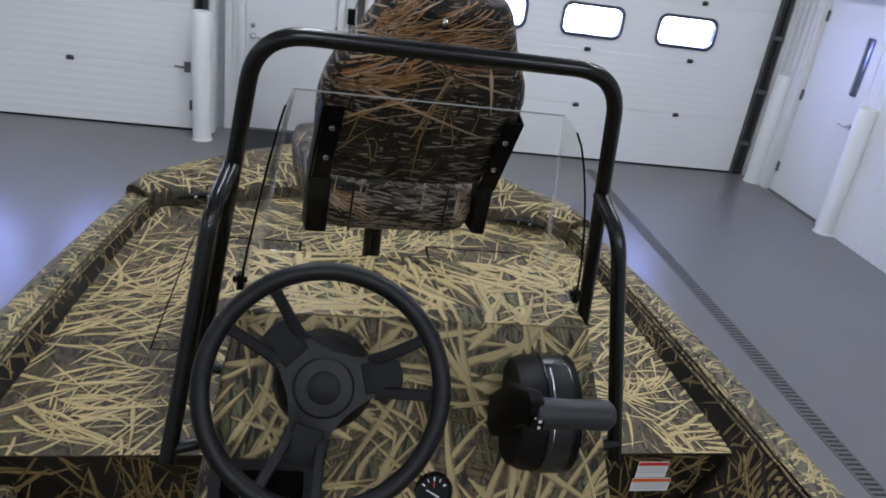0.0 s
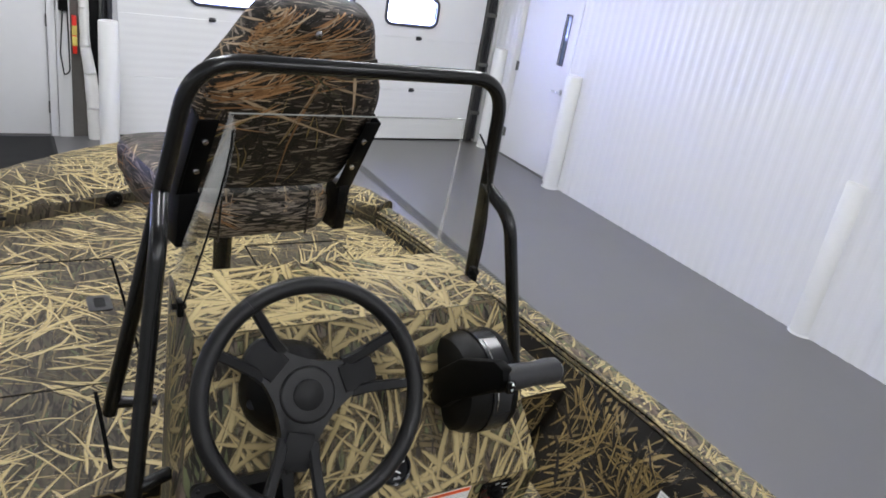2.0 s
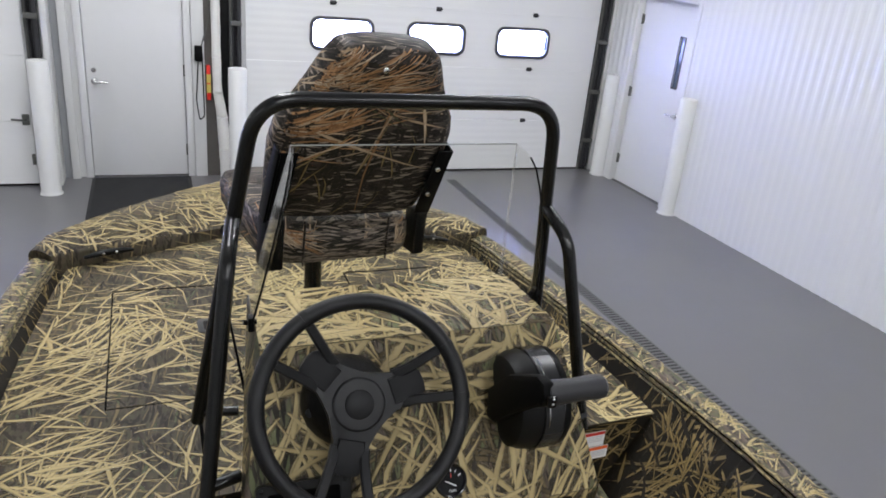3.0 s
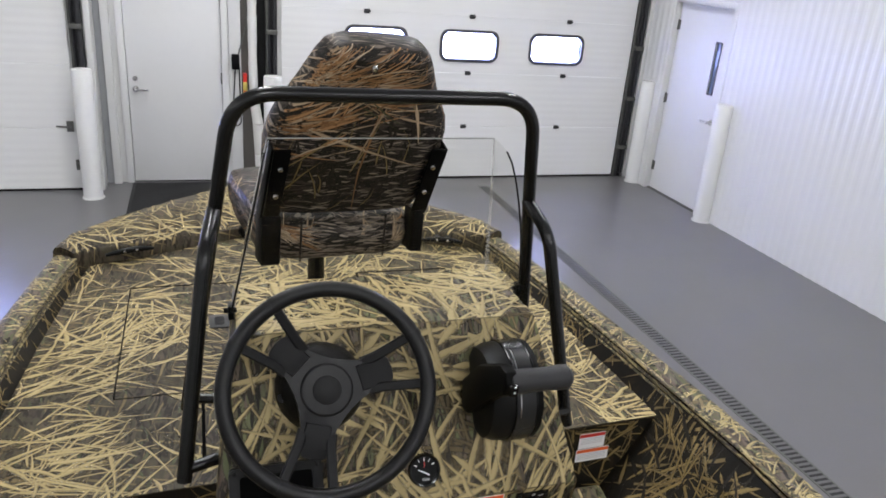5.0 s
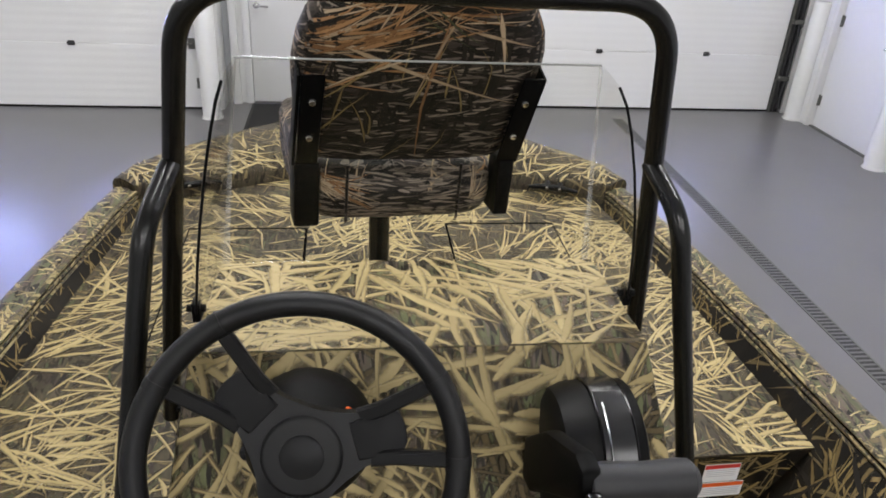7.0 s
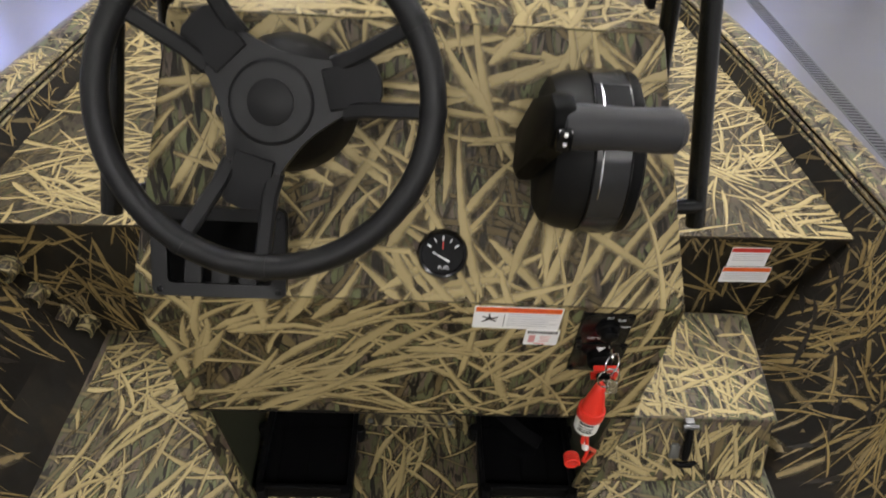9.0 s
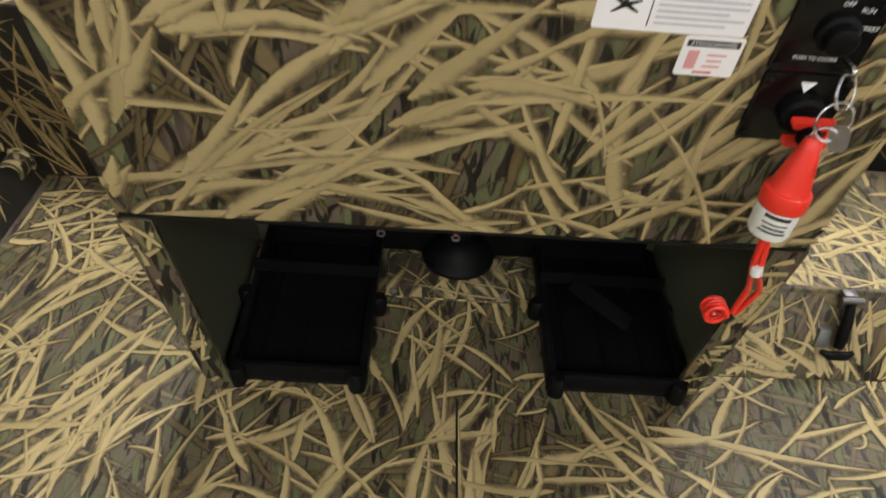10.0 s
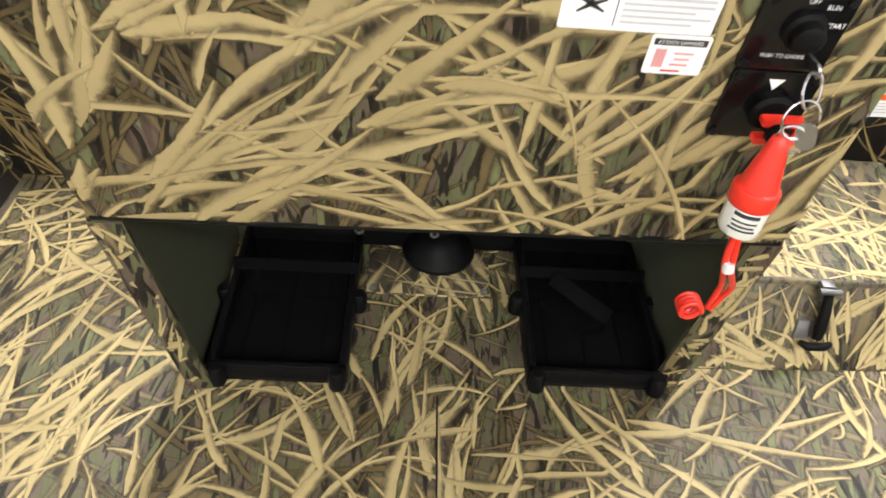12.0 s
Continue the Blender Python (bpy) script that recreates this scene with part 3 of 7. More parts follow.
def stroke_mesh(name, pieces, parent, label):
    """Joins laid strokes, (ink, tone, points, places across), into one part."""
    verts, faces, uvs, slots = [], [], [], []
    for slot, tone, pts, across in pieces:
        k = len(verts)
        verts += [tuple(p) for p in pts]
        faces.append(tuple(range(k, k + len(pts))))
        uvs += [c for v in across for c in (tone, v)]
        slots.append(slot)
    used = sorted(set(slots))
    me = bpy.data.meshes.new("mesh")
    me.from_pydata(verts, [], faces)
    me.uv_layers.new(name="Stroke").data.foreach_set("uv", uvs)
    for k in used:
        me.materials.append(INKS[k])
    me.polygons.foreach_set("material_index", [used.index(k) for k in slots])
    ob = new(name, me)
    ob.parent = parent
    ob.matrix_parent_inverse = Matrix.Translation(parent.location).inverted() if parent.type == "EMPTY" else Matrix()
    return tagged(ob, label, "", "", "stuff")


def print_flat(name, strokes, cells, place, parent, label, low=0.0001, high=0.0006):
    """Lays strokes on flat cells: place(cell number, x, y, height) gives the point in the world."""
    boxes = [(min(p[0] for p in c), max(p[0] for p in c), min(p[1] for p in c), max(p[1] for p in c)) for c in cells]
    pieces = []
    for i, (slot, tone, rows) in enumerate(strokes):
        h = low + (high - low) * i / len(strokes)
        for (la, ra), (lb, rb) in zip(rows, rows[1:]):
            quad = [(*la, 1.0), (*ra, -1.0), (*rb, -1.0), (*lb, 1.0)]
            qx, qy = [p[0] for p in quad], [p[1] for p in quad]
            for c, (cell, b) in enumerate(zip(cells, boxes)):
                if max(qx) < b[0] or min(qx) > b[1] or max(qy) < b[2] or min(qy) > b[3]:
                    continue
                poly = cut(quad, cell)
                if poly:
                    pieces.append((slot, tone, [place(c, p[0], p[1], h) for p in poly], [p[2] for p in poly]))
    return stroke_mesh(name, pieces, parent, label)


def print_round(name, strokes, body, start, along, parent, label, low=0.0004, high=0.0012):
    """Lays strokes on a rounded body: start(x, y) is a point clear of it, from which they are cast along a direction."""
    flat = bmesh.new()
    flat.from_mesh(body.data)
    if any(len(f.verts) == 4 for f in flat.faces) and len(flat.faces) < 400:
        bmesh.ops.triangulate(flat, faces=flat.faces[:])
        flat.to_mesh(body.data)
    flat.free()
    tree = BVHTree.FromPolygons([v.co.copy() for v in body.data.vertices], [tuple(p.vertices) for p in body.data.polygons])
    along = Vector(along).normalized()
    pieces = []
    for i, (slot, tone, rows) in enumerate(strokes):
        h = low + (high - low) * i / len(strokes)
        laid = []
        for pair in rows:
            line = []
            for x, y in pair:
                hit, normal, _, _ = tree.ray_cast(start(x, y), along)
                if hit is not None and normal.dot(along) > 0:
                    normal = -normal
                line.append(None if hit is None or normal.dot(along) > -0.18 else hit + normal * h)
            laid.append(line)
        for (la, ra), (lb, rb) in zip(laid, laid[1:]):
            if None not in (la, ra, lb, rb) and max((la - lb).length, (ra - rb).length, (la - ra).length, (lb - rb).length) < 0.09:
                pieces.append((slot, tone, [la, ra, rb, lb], [1.0, -1.0, -1.0, 1.0]))
    return stroke_mesh(name, pieces, parent, label)


def garage_paint():
    """Enamelled door panels with a fine level grain."""
    m, n, s, _ = material("white_enamelled_panel")
    co = n.add("ShaderNodeTexCoord").outputs["Object"]
    stain = n.noise(co, 0.8, 4.0).outputs[0]
    n.to(s.inputs["Base Color"], n.mix(stain, rgb((0.76, 0.76, 0.75)), rgb((0.84, 0.84, 0.835))))
    s.inputs["Roughness"].default_value = 0.42
    grain = n.noise(n.vec("MULTIPLY", co, (6, 6, 90)), 1.0, 3.0).outputs[0]
    ridge = n.add("ShaderNodeTexWave", {"Vector": co, "Scale": 4.2, "Distortion": 0.0}, bands_direction="Z").outputs[1]
    h = n.math("ADD", n.math("MULTIPLY", grain, 0.3), n.math("MULTIPLY", ridge, 0.7))
    n.to(s.inputs["Normal"], n.add("ShaderNodeBump", {"Strength": 0.35, "Distance": 0.004, "Height": h}).outputs[0])
    return m


def floor_paint():
    """Grey epoxy floor, half glossy, with scuffs, tyre marks and dust."""
    m, n, s, _ = material("grey_epoxy_floor")
    co = n.add("ShaderNodeTexCoord").outputs["Object"]
    big, fine = n.noise(co, 0.45, 5.0).outputs[0], n.noise(co, 60.0, 3.0).outputs[0]
    col = n.mix(big, rgb((0.122, 0.118, 0.124)), rgb((0.152, 0.147, 0.153)))
    scuff = n.noise(n.vec("MULTIPLY", co, (7, 1.2, 1)), 1.0, 6.0, 0.7).outputs[0]
    col = n.mix(n.math("MULTIPLY", n.smooth(scuff, 0.62, 0.74), 0.18), col, rgb((0.08, 0.08, 0.081)))
    col = n.mix(n.math("MULTIPLY", fine, 0.10), col, rgb((0.22, 0.22, 0.22)))
    n.to(s.inputs["Base Color"], col)
    n.to(s.inputs["Roughness"], n.math("ADD", 0.24, n.math("MULTIPLY", n.noise(co, 1.6, 4.0).outputs[0], 0.13)))
    n.to(s.inputs["Normal"], n.add("ShaderNodeBump", {"Strength": 0.03, "Distance": 0.001, "Height": fine}).outputs[0])
    return m


def thin_pane(name, tint, gloss=0.05):
    """A clear sheet: seen straight through, with a reflection that grows at a slant."""
    m, n, s, out = material(name)
    m.node_tree.nodes.remove(s)
    slant = n.add("ShaderNodeLayerWeight", {0: 0.5}).outputs["Facing"]
    gloss_part = n.math("ADD", 0.006, n.math("MULTIPLY", n.math("POWER", slant, 5.0), 0.7))
    see, shine = n.add("ShaderNodeBsdfTransparent", {0: rgb(tint)}), n.add("ShaderNodeBsdfGlossy", {0: rgb((1, 1, 1)), 1: gloss})
    n.to(out.inputs[0], n.add("ShaderNodeMixShader", {0: gloss_part, 1: see.outputs[0], 2: shine.outputs[0]}).outputs[0])
    return m


GARAGE_WHITE = garage_paint()
FLOOR_GREY = floor_paint()
ACRYLIC = thin_pane("faintly_smoked_acrylic", (0.965, 0.965, 0.955), 0.04)
ACRYLIC_EDGE = plain("acrylic_edge_highlight", (0.32, 0.33, 0.31), 0.3)
WINDOW_GLASS = thin_pane("window_glass", (0.97, 0.98, 1.0))


def haze(name, colour, cover):
    """A thin white film that lets most light through, for a painted glint."""
    m, n, s, out = material(name)
    m.node_tree.nodes.remove(s)
    see, white = n.add("ShaderNodeBsdfTransparent"), n.add("ShaderNodeBsdfDiffuse", {0: rgb(colour)})
    n.to(out.inputs[0], n.add("ShaderNodeMixShader", {0: cover, 1: see.outputs[0], 2: white.outputs[0]}).outputs[0])
    return m


BEND_GLINT = haze("painted_bend_glint", (0.8, 0.8, 0.78), 0.16)

# ---- the hall ----
BACK, SIDE = 7.64, 4.635          # garage doors' face, ribbed wall's face
LEFT, REAR, TOP = -9.0, -8.0, 4.6

bm = bmesh.new()
box(bm, LEFT - 0.3, SIDE + 0.4, REAR - 0.3, BACK + 0.4, -0.2, 0.0)
structure("floor", bm, FLOOR_GREY, "scuffed grey half-glossy epoxy workshop floor", "floor", False)
bm = bmesh.new()
box(bm, LEFT - 0.3, SIDE + 0.4, REAR - 0.3, BACK + 0.4, TOP, TOP + 0.2)
structure("ceiling", bm, WHITE_PAINT, "plain white workshop ceiling", "ceiling", False)

# back wall, built round two garage openings and a door opening
GATES = ((-5.30, -1.395), (0.50, 4.44))
NEAR = 7.42                      # the left bay's door stands a little nearer
GATE_TOP = 3.1
bm = bmesh.new()
for x0, x1 in ((-1.20, -0.97), (-0.05, GATES[1][0]), (GATES[1][1], SIDE + 0.4)):
    box(bm, x0, x1, BACK + 0.02, BACK + 0.3, 0.0, GATE_TOP)
for x0, x1 in ((LEFT, GATES[0][0]), (GATES[0][1], -1.20)):
    box(bm, x0, x1, NEAR + 0.02, BACK + 0.3, 0.0, GATE_TOP)
box(bm, -0.97, -0.05, BACK + 0.02, BACK + 0.3, 2.08, GATE_TOP)
box(bm, -1.20, SIDE + 0.4, BACK + 0.02, BACK + 0.3, GATE_TOP, TOP)
box(bm, LEFT, -1.20, NEAR + 0.02, BACK + 0.3, GATE_TOP, TOP)
structure("wall_back", bm, WHITE_PAINT, "white painted back wall of the workshop", "wall", False)
bm = bmesh.new()
box(bm, LEFT - 0.3, LEFT, REAR, BACK + 0.3, 0, TOP)
structure("wall_left", bm, WHITE_PAINT, "plain white side wall", "wall", False)
bm = bmesh.new()
box(bm, LEFT - 0.3, SIDE + 0.4, REAR - 0.3, REAR, 0, TOP)
structure("wall_rear", bm, WHITE_PAINT, "plain white rear wall", "wall", False)

# ribbed wall panels on the right, round the service door
bm = bmesh.new()


def ribs(y0, y1, z0, z1):
    pitch = 0.098
    n = max(1, round((y1 - y0) / pitch))
    step = (y1 - y0) / n
    line = []
    for i in range(n):
        a = y0 + i * step
        for f, d in ((0.0, 0.0), (0.30, 0.0), (0.46, -0.004), (0.56, -0.006), (0.74, -0.006), (0.84, -0.004)):
            line.append((SIDE + d, a + f * step))
    line.append((SIDE, y1))
    for (xa, ya), (xb, yb) in zip(line, line[1:]):
        bm.faces.new([bm.verts.new(p) for p in ((xa, ya, z0), (xb, yb, z0), (xb, yb, z1), (xa, ya, z1))])


ribs(REAR, 6.16, 0.0, TOP)
ribs(7.22, BACK, 0.0, TOP)
ribs(6.16, 7.22, 2.12, TOP)
box(bm, SIDE + 0.13, SIDE + 0.4, REAR, 6.19, 0, TOP)
box(bm, SIDE + 0.13, SIDE + 0.4, 7.19, BACK, 0, TOP)
box(bm, SIDE + 0.13, SIDE + 0.4, 6.19, 7.19, 2.09, TOP)
structure("wall_right", bm, WHITE_PANEL, "glossy white vertically ribbed wall panelling", "wall", False)

# service door on the right
bm = bmesh.new()
for a in ((SIDE - 0.012, SIDE + 0.14, 6.15, 6.205, 0, 2.13), (SIDE - 0.012, SIDE + 0.14, 7.175, 7.23, 0, 2.13), (SIDE - 0.012, SIDE + 0.14, 6.205, 7.175, 2.075, 2.13)):
    box(bm, *a, 0.004)
door = structure("door_2", bm, WHITE_DOOR, "white steel service door with a narrow glass slit", "door")
bm = bmesh.new()
dx0, dx1 = SIDE + 0.060, SIDE + 0.105
for a in ((6.21, 6.385, 0.012, 2.07), (6.465, 7.17, 0.012, 2.07), (6.385, 6.465, 0.012, 1.225), (6.385, 6.465, 1.735, 2.07)):
    box(bm, dx0, dx1, a[0], a[1], a[2], a[3])
leaf = part("door_leaf", bm, WHITE_DOOR, door, "", False)
bm = bmesh.new()
m = frame_on((dx0, 6.425, 1.48), (0, -1, 0), (0, 0, 1))
outer, inner = rrect(0.10, 0.53, 0.012), rrect(0.066, 0.49, 0.006)
for (a, b), (c, d) in zip(zip(outer, outer[1:] + outer[:1]), zip(inner, inner[1:] + inner[:1])):
    bm.faces.new([bm.verts.new(m @ Vector((*p, 0.006))) for p in (a, b, d, c)])
    bm.faces.new([bm.verts.new(m @ Vector(p)) for p in ((*a, 0.006), (*b, 0.006), (*b, -0.002), (*a, -0.002))])
part("slit_frame", bm, DARK_FRAME, leaf, "dark grey metal slit frame")
bm = bmesh.new()
box(bm, dx0 + 0.01, dx0 + 0.018, 6.385, 6.465, 1.225, 1.735)
part("slit_pane", bm, plain("dark_wired_glass", (0.09, 0.12, 0.17), 0.12), leaf, "dark wired glass")
for z in (0.27, 1.05, 1.84):
    bm = bmesh.new()
    tube(bm, [(dx0 - 0.008, 7.172, z - 0.055), (dx0 - 0.008, 7.172, z + 0.055)], 0.009, 10)
    box(bm, dx0 - 0.004, dx0, 7.14, 7.172, z - 0.05, z + 0.05)
    part("hinge", bm, GREY_STEEL, door)
bm = bmesh.new()
m = frame_on((dx0, 6.30, 0.955), (0, -1, 0), (0, 0, 1))
lathe(bm, [(0.034, 0), (0.034, 0.008), (0.030, 0.014), (0.014, 0.016), (0.012, 0.05)], m, 20)
tube(bm, fillet([m @ Vector((0, 0, 0.045)), m @ Vector((0.0, 0, 0.06)), m @ Vector((-0.11, -0.002, 0.058))], 0.012), 0.010, 10)
part("handle", bm, CHROME, door, "brushed steel lever handle")
bm = bmesh.new()
box(bm, SIDE + 0.03, SIDE + 0.12, 6.205, 7.175, 0.0, 0.011)
part("threshold", bm, GREY_STEEL, door)
# unseen backing added to stop outside light leaking round the leaf
bm = bmesh.new()
box(bm, SIDE + 0.145, SIDE + 0.165, 6.15, 7.23, 0.0, 2.13)
part("outer_leaf", bm, WHITE_DOOR, door, "", False)

# back door between the garage doors
bm = bmesh.new()
for a in ((-1.01, -0.945, 0, 2.12), (-0.075, -0.01, 0, 2.12), (-0.945, -0.075, 2.06, 2.12)):
    box(bm, a[0], a[1], BACK - 0.015, BACK + 0.16, a[2], a[3], 0.004)
door = structure("door_1", bm, WHITE_DOOR, "plain white steel walk door in a steel frame", "door")
bm = bmesh.new()
box(bm, -0.94, -0.08, BACK + 0.02, BACK + 0.065, 0.012, 2.055, 0.003)
leaf = part("door_leaf", bm, WHITE_DOOR, door)
# unseen backing box, added so no daylight leaks past this door
bm = bmesh.new()
box(bm, -1.0, -0.02, BACK + 0.17, BACK + 0.20, 0.0, 2.11)
part("outer_leaf", bm, WHITE_DOOR, door, "", False)
bm = bmesh.new()
m = frame_on((-0.875, BACK + 0.02, 0.93), (1, 0, 0), (0, 0, 1))
lathe(bm, [(0.032, 0), (0.032, 0.008), (0.028, 0.013), (0.013, 0.015), (0.011, 0.05)], m, 20)
tube(bm, fillet([m @ Vector((0, 0, 0.045)), m @ Vector((0, 0, 0.06)), m @ Vector((0.115, -0.002, 0.058))], 0.012), 0.010, 10)
part("handle", bm, CHROME, leaf, "brushed steel lever handle")
bm = bmesh.new()
lathe(bm, [(0.026, 0), (0.026, 0.010), (0.021, 0.016), (0.009, 0.017)], frame_on((-0.875, BACK + 0.02, 1.03), (1, 0, 0), (0, 0, 1)), 18)
part("deadbolt", bm, CHROME, leaf)
for z in (0.27, 1.05, 1.84):
    bm = bmesh.new()
    tube(bm, [(-0.078, BACK + 0.012, z - 0.055), (-0.078, BACK + 0.012, z + 0.055)], 0.009, 10)
    part("hinge", bm, GREY_STEEL, door)

# sectional garage doors: sections, rounded windows and black hinge plates
JOINTS = (0.0, 0.595, 1.178, 1.765, 2.35, 2.935)


def garage_door(n, x0, x1, windows, hinges, BACK=BACK):
    head = structure(f"garage_door_{n}", box(bmesh.new(), x0 - 0.02, x1 + 0.02, BACK + 0.03, BACK + 0.06, 2.94, GATE_TOP), GREY_STEEL, "white sectional overhead garage door with rounded windows, closed", "garage door", False)
    for z0, z1 in zip(JOINTS, JOINTS[1:]):
        bm = bmesh.new()
        lo, hi = z0 + 0.0006, z1 - 0.0006
        if abs(z0 - 1.178) < 0.01:
            wz0, wz1 = 1.325, 1.60
            box(bm, x0, x1, BACK, BACK + 0.045, lo, wz0)
            box(bm, x0, x1, BACK, BACK + 0.045, wz1, hi)
            edges = [x0] + [v for c in windows for v in (c - 0.30, c + 0.30)] + [x1]
            for a, b in zip(edges[::2], edges[1::2]):
                box(bm, a, b, BACK, BACK + 0.045, wz0, wz1)
        else:
            box(bm, x0, x1, BACK, BACK + 0.045, lo, hi, 0.004)
        section = part("section", bm, GARAGE_WHITE, head, "", False)
        if abs(z0 - 1.178) < 0.01:
            for c in windows:
                m = frame_on((c, BACK, 1.4625), (1, 0, 0), (0, 0, 1))
                bm = bmesh.new()
                outer, inner = rrect(0.665, 0.335, 0.095, 6), rrect(0.60, 0.272, 0.075, 6)
                k = len(outer)
                for i in range(k):
                    j = (i + 1) % k
                    a, b, cc, d = outer[i], outer[j], inner[j], inner[i]
                    for q in (((*a, 0.012), (*b, 0.012), (*cc, 0.016), (*d, 0.016)), ((*a, 0.012), (*b, 0.012), (*b, 0), (*a, 0)), ((*d, 0.016), (*cc, 0.016), (*cc, -0.05), (*d, -0.05))):
                        bm.faces.new([bm.verts.new(m @ Vector(p)) for p in q])
                # the corners between the square cut and the rounded frame
                for sx in (-1, 1):
                    for sy in (-1, 1):
                        corner = [(sx * 0.30, sy * 0.136)] + [p for p in inner if p[0] * sx > 0.224 and p[1] * sy > 0.06]
                        if len(corner) > 2:
                            bm.faces.new([bm.verts.new(m @ Vector((*p, 0.002))) for p in corner])
                win = part("window_frame", bm, DARK_FRAME, section, "dark grey rounded window frame", False)
                bm = bmesh.new()
                prism(bm, rrect(0.60, 0.274, 0.07), -0.030, -0.026, m)
                pane = part("window_pane", bm, WINDOW_GLASS, section, "", False)
                pane.visible_shadow = False
    # strips added behind the joints to keep daylight from leaking through
    for z in JOINTS:
        bm = bmesh.new()
        box(bm, x0 - 0.03, x1 + 0.03, BACK + 0.046, BACK + 0.062, max(z - 0.03, 0.0), z + 0.03)
        part("joint_seal", bm, GREY_DOOR, head, "", False)
    for x in hinges:
        for z in JOINTS[1:4]:
            bm = bmesh.new()
            box(bm, x - 0.030, x + 0.030, BACK - 0.006, BACK, z - 0.022, z + 0.022, 0.002)
            tube(bm, [(x - 0.034, BACK - 0.011, z), (x + 0.034, BACK - 0.011, z)], 0.009, 10)
            box(bm, x - 0.018, x + 0.018, BACK - 0.016, BACK - 0.004, z - 0.016, z + 0.016, 0.004)
            part("hinge", bm, DARK_STEEL, head, "dark grey steel hinge plate")
    return head


garage_door(2, GATES[1][0], GATES[1][1], (1.455, 2.475, 3.50), (1.35, 2.48, 3.62))
left_gate = garage_door(1, GATES[0][0], GATES[0][1], (-4.4, -3.38, -2.36), (-4.7, -3.6, -2.485), NEAR)
bm = bmesh.new()
tube(bm, fillet([(-1.445, NEAR, 0.615), (-1.445, NEAR - 0.04, 0.615), (-1.555, NEAR - 0.045, 0.625)], 0.012), 0.009, 10)
box(bm, -1.475, -1.415, NEAR - 0.008, NEAR, 0.565, 0.665, 0.002)
part("lock_handle", bm, GREY_STEEL, left_gate, "grey steel lock handle")
bm = bmesh.new()
box(bm, -1.43, -1.40, NEAR - 0.012, NEAR, 0.20, 0.30, 0.003)
part("corner_bracket", bm, GREY_STEEL, left_gate)
for gate in ("garage_door_1", "garage_door_2"):
    bm = bmesh.new()
    x0, x1 = GATES[0] if gate.endswith("1") else GATES[1]
    y = NEAR if gate.endswith("1") else BACK
    box(bm, x0, x1, y - 0.004, y + 0.04, 0.0, 0.020, 0.004)
    part("bottom_seal", bm, BLACK_STEEL, bpy.data.objects[gate], "black rubber bottom seal")

# steel door tracks at the openings' sides
for i, (x, yb) in enumerate(((4.50, BACK), (0.402, BACK), (-1.315, NEAR), (-5.38, NEAR))):
    bm = bmesh.new()
    box(bm, x - 0.055, x + 0.055, yb - 0.012, yb + 0.016, 0.0, 3.0, 0.002)
    box(bm, x - 0.030, x - 0.022, yb - 0.075, yb - 0.012, 0.03, 3.0)
    tube(bm, [(x + 0.028, yb - 0.050, 0.05), (x + 0.028, yb - 0.050, 3.0)], 0.024, 12)
    track = structure(f"door_track_{i + 1}", bm, DARK_STEEL, "dark galvanised steel garage door track", "door track")
    bm = bmesh.new()
    box(bm, x - 0.056, x - 0.032, yb - 0.030, yb - 0.013, 0.0, 3.0, 0.002)
    part("seal_strip", bm, GREY_STEEL, track, "grey seal strip")
    for z in (0.35, 0.93, 1.50, 2.1):
        bm = bmesh.new()
        box(bm, x - 0.05, x + 0.055, yb - 0.085, yb - 0.012, z, z + 0.045, 0.003)
        part("bracket", bm, GREY_STEEL, track)

# white corner trims
for i, (x0, x1, y0, y1) in enumerate(((4.575, 4.63, BACK - 0.05, BACK + 0.018), (-1.245, -1.195, NEAR - 0.03, BACK + 0.018), (-1.13, -1.06, BACK - 0.045, BACK + 0.018), (-0.006, 0.108, BACK - 0.03, BACK + 0.018))):
    bm = bmesh.new()
    box(bm, x0, x1, y0, y1, 0.0, 3.05, 0.004)
    structure(f"trim_{i + 1}", bm, WHITE_PAINT, "white steel trim strip on the wall", "trim")
bm = bmesh.new()
box(bm, -1.194, -1.13, BACK + 0.004, BACK + 0.018, 0, 3.05)
structure("trim_grey", bm, plain("grey_jamb", (0.32, 0.33, 0.34), 0.55), "grey painted jamb strip", "trim")
bm = bmesh.new()
box(bm, 0.258, 0.345, BACK - 0.012, BACK + 0.018, 0.0, 3.0, 0.003)
structure("trim_dark", bm, BLACK_STEEL, "black steel jamb strip beside the garage door", "trim")
# flat strip; the dark of the recess is put into its colour
bm = bmesh.new()
box(bm, 0.1085, 0.2575, BACK + 0.004, BACK + 0.018, 0.0, 3.0)
structure("trim_recess", bm, plain("recess_shade_brown", (0.11, 0.10, 0.09), 0.7, vary=0.5, scale=3), "flat grey-brown strip with a recess's shade in its colour, behind the wrapped pipe", "trim")


# bollards with white sleeves
def bollard(x, y, h, r):
    bm = bmesh.new()
    lathe(bm, [(r, 0.0), (r, h - 0.012), (r - 0.006, h - 0.003), (r - 0.016, h), (0.0, h + 0.002)], Matrix.Translation((x, y, 0)), 28)
    t = thing("bollard", "white plastic sleeved steel bollard on the floor", "bollard", (x, y, 0), "bollards by the doors")
    part("sleeve", bm, WHITE_PLASTIC, t)
    bm = bmesh.new()
    lathe(bm, [(r + 0.012, 0.0005), (r + 0.012, 0.006), (r, 0.010)], Matrix.Translation((x, y, 0)), 28)
    part("foot_ring", bm, WHITE_PLASTIC, t)


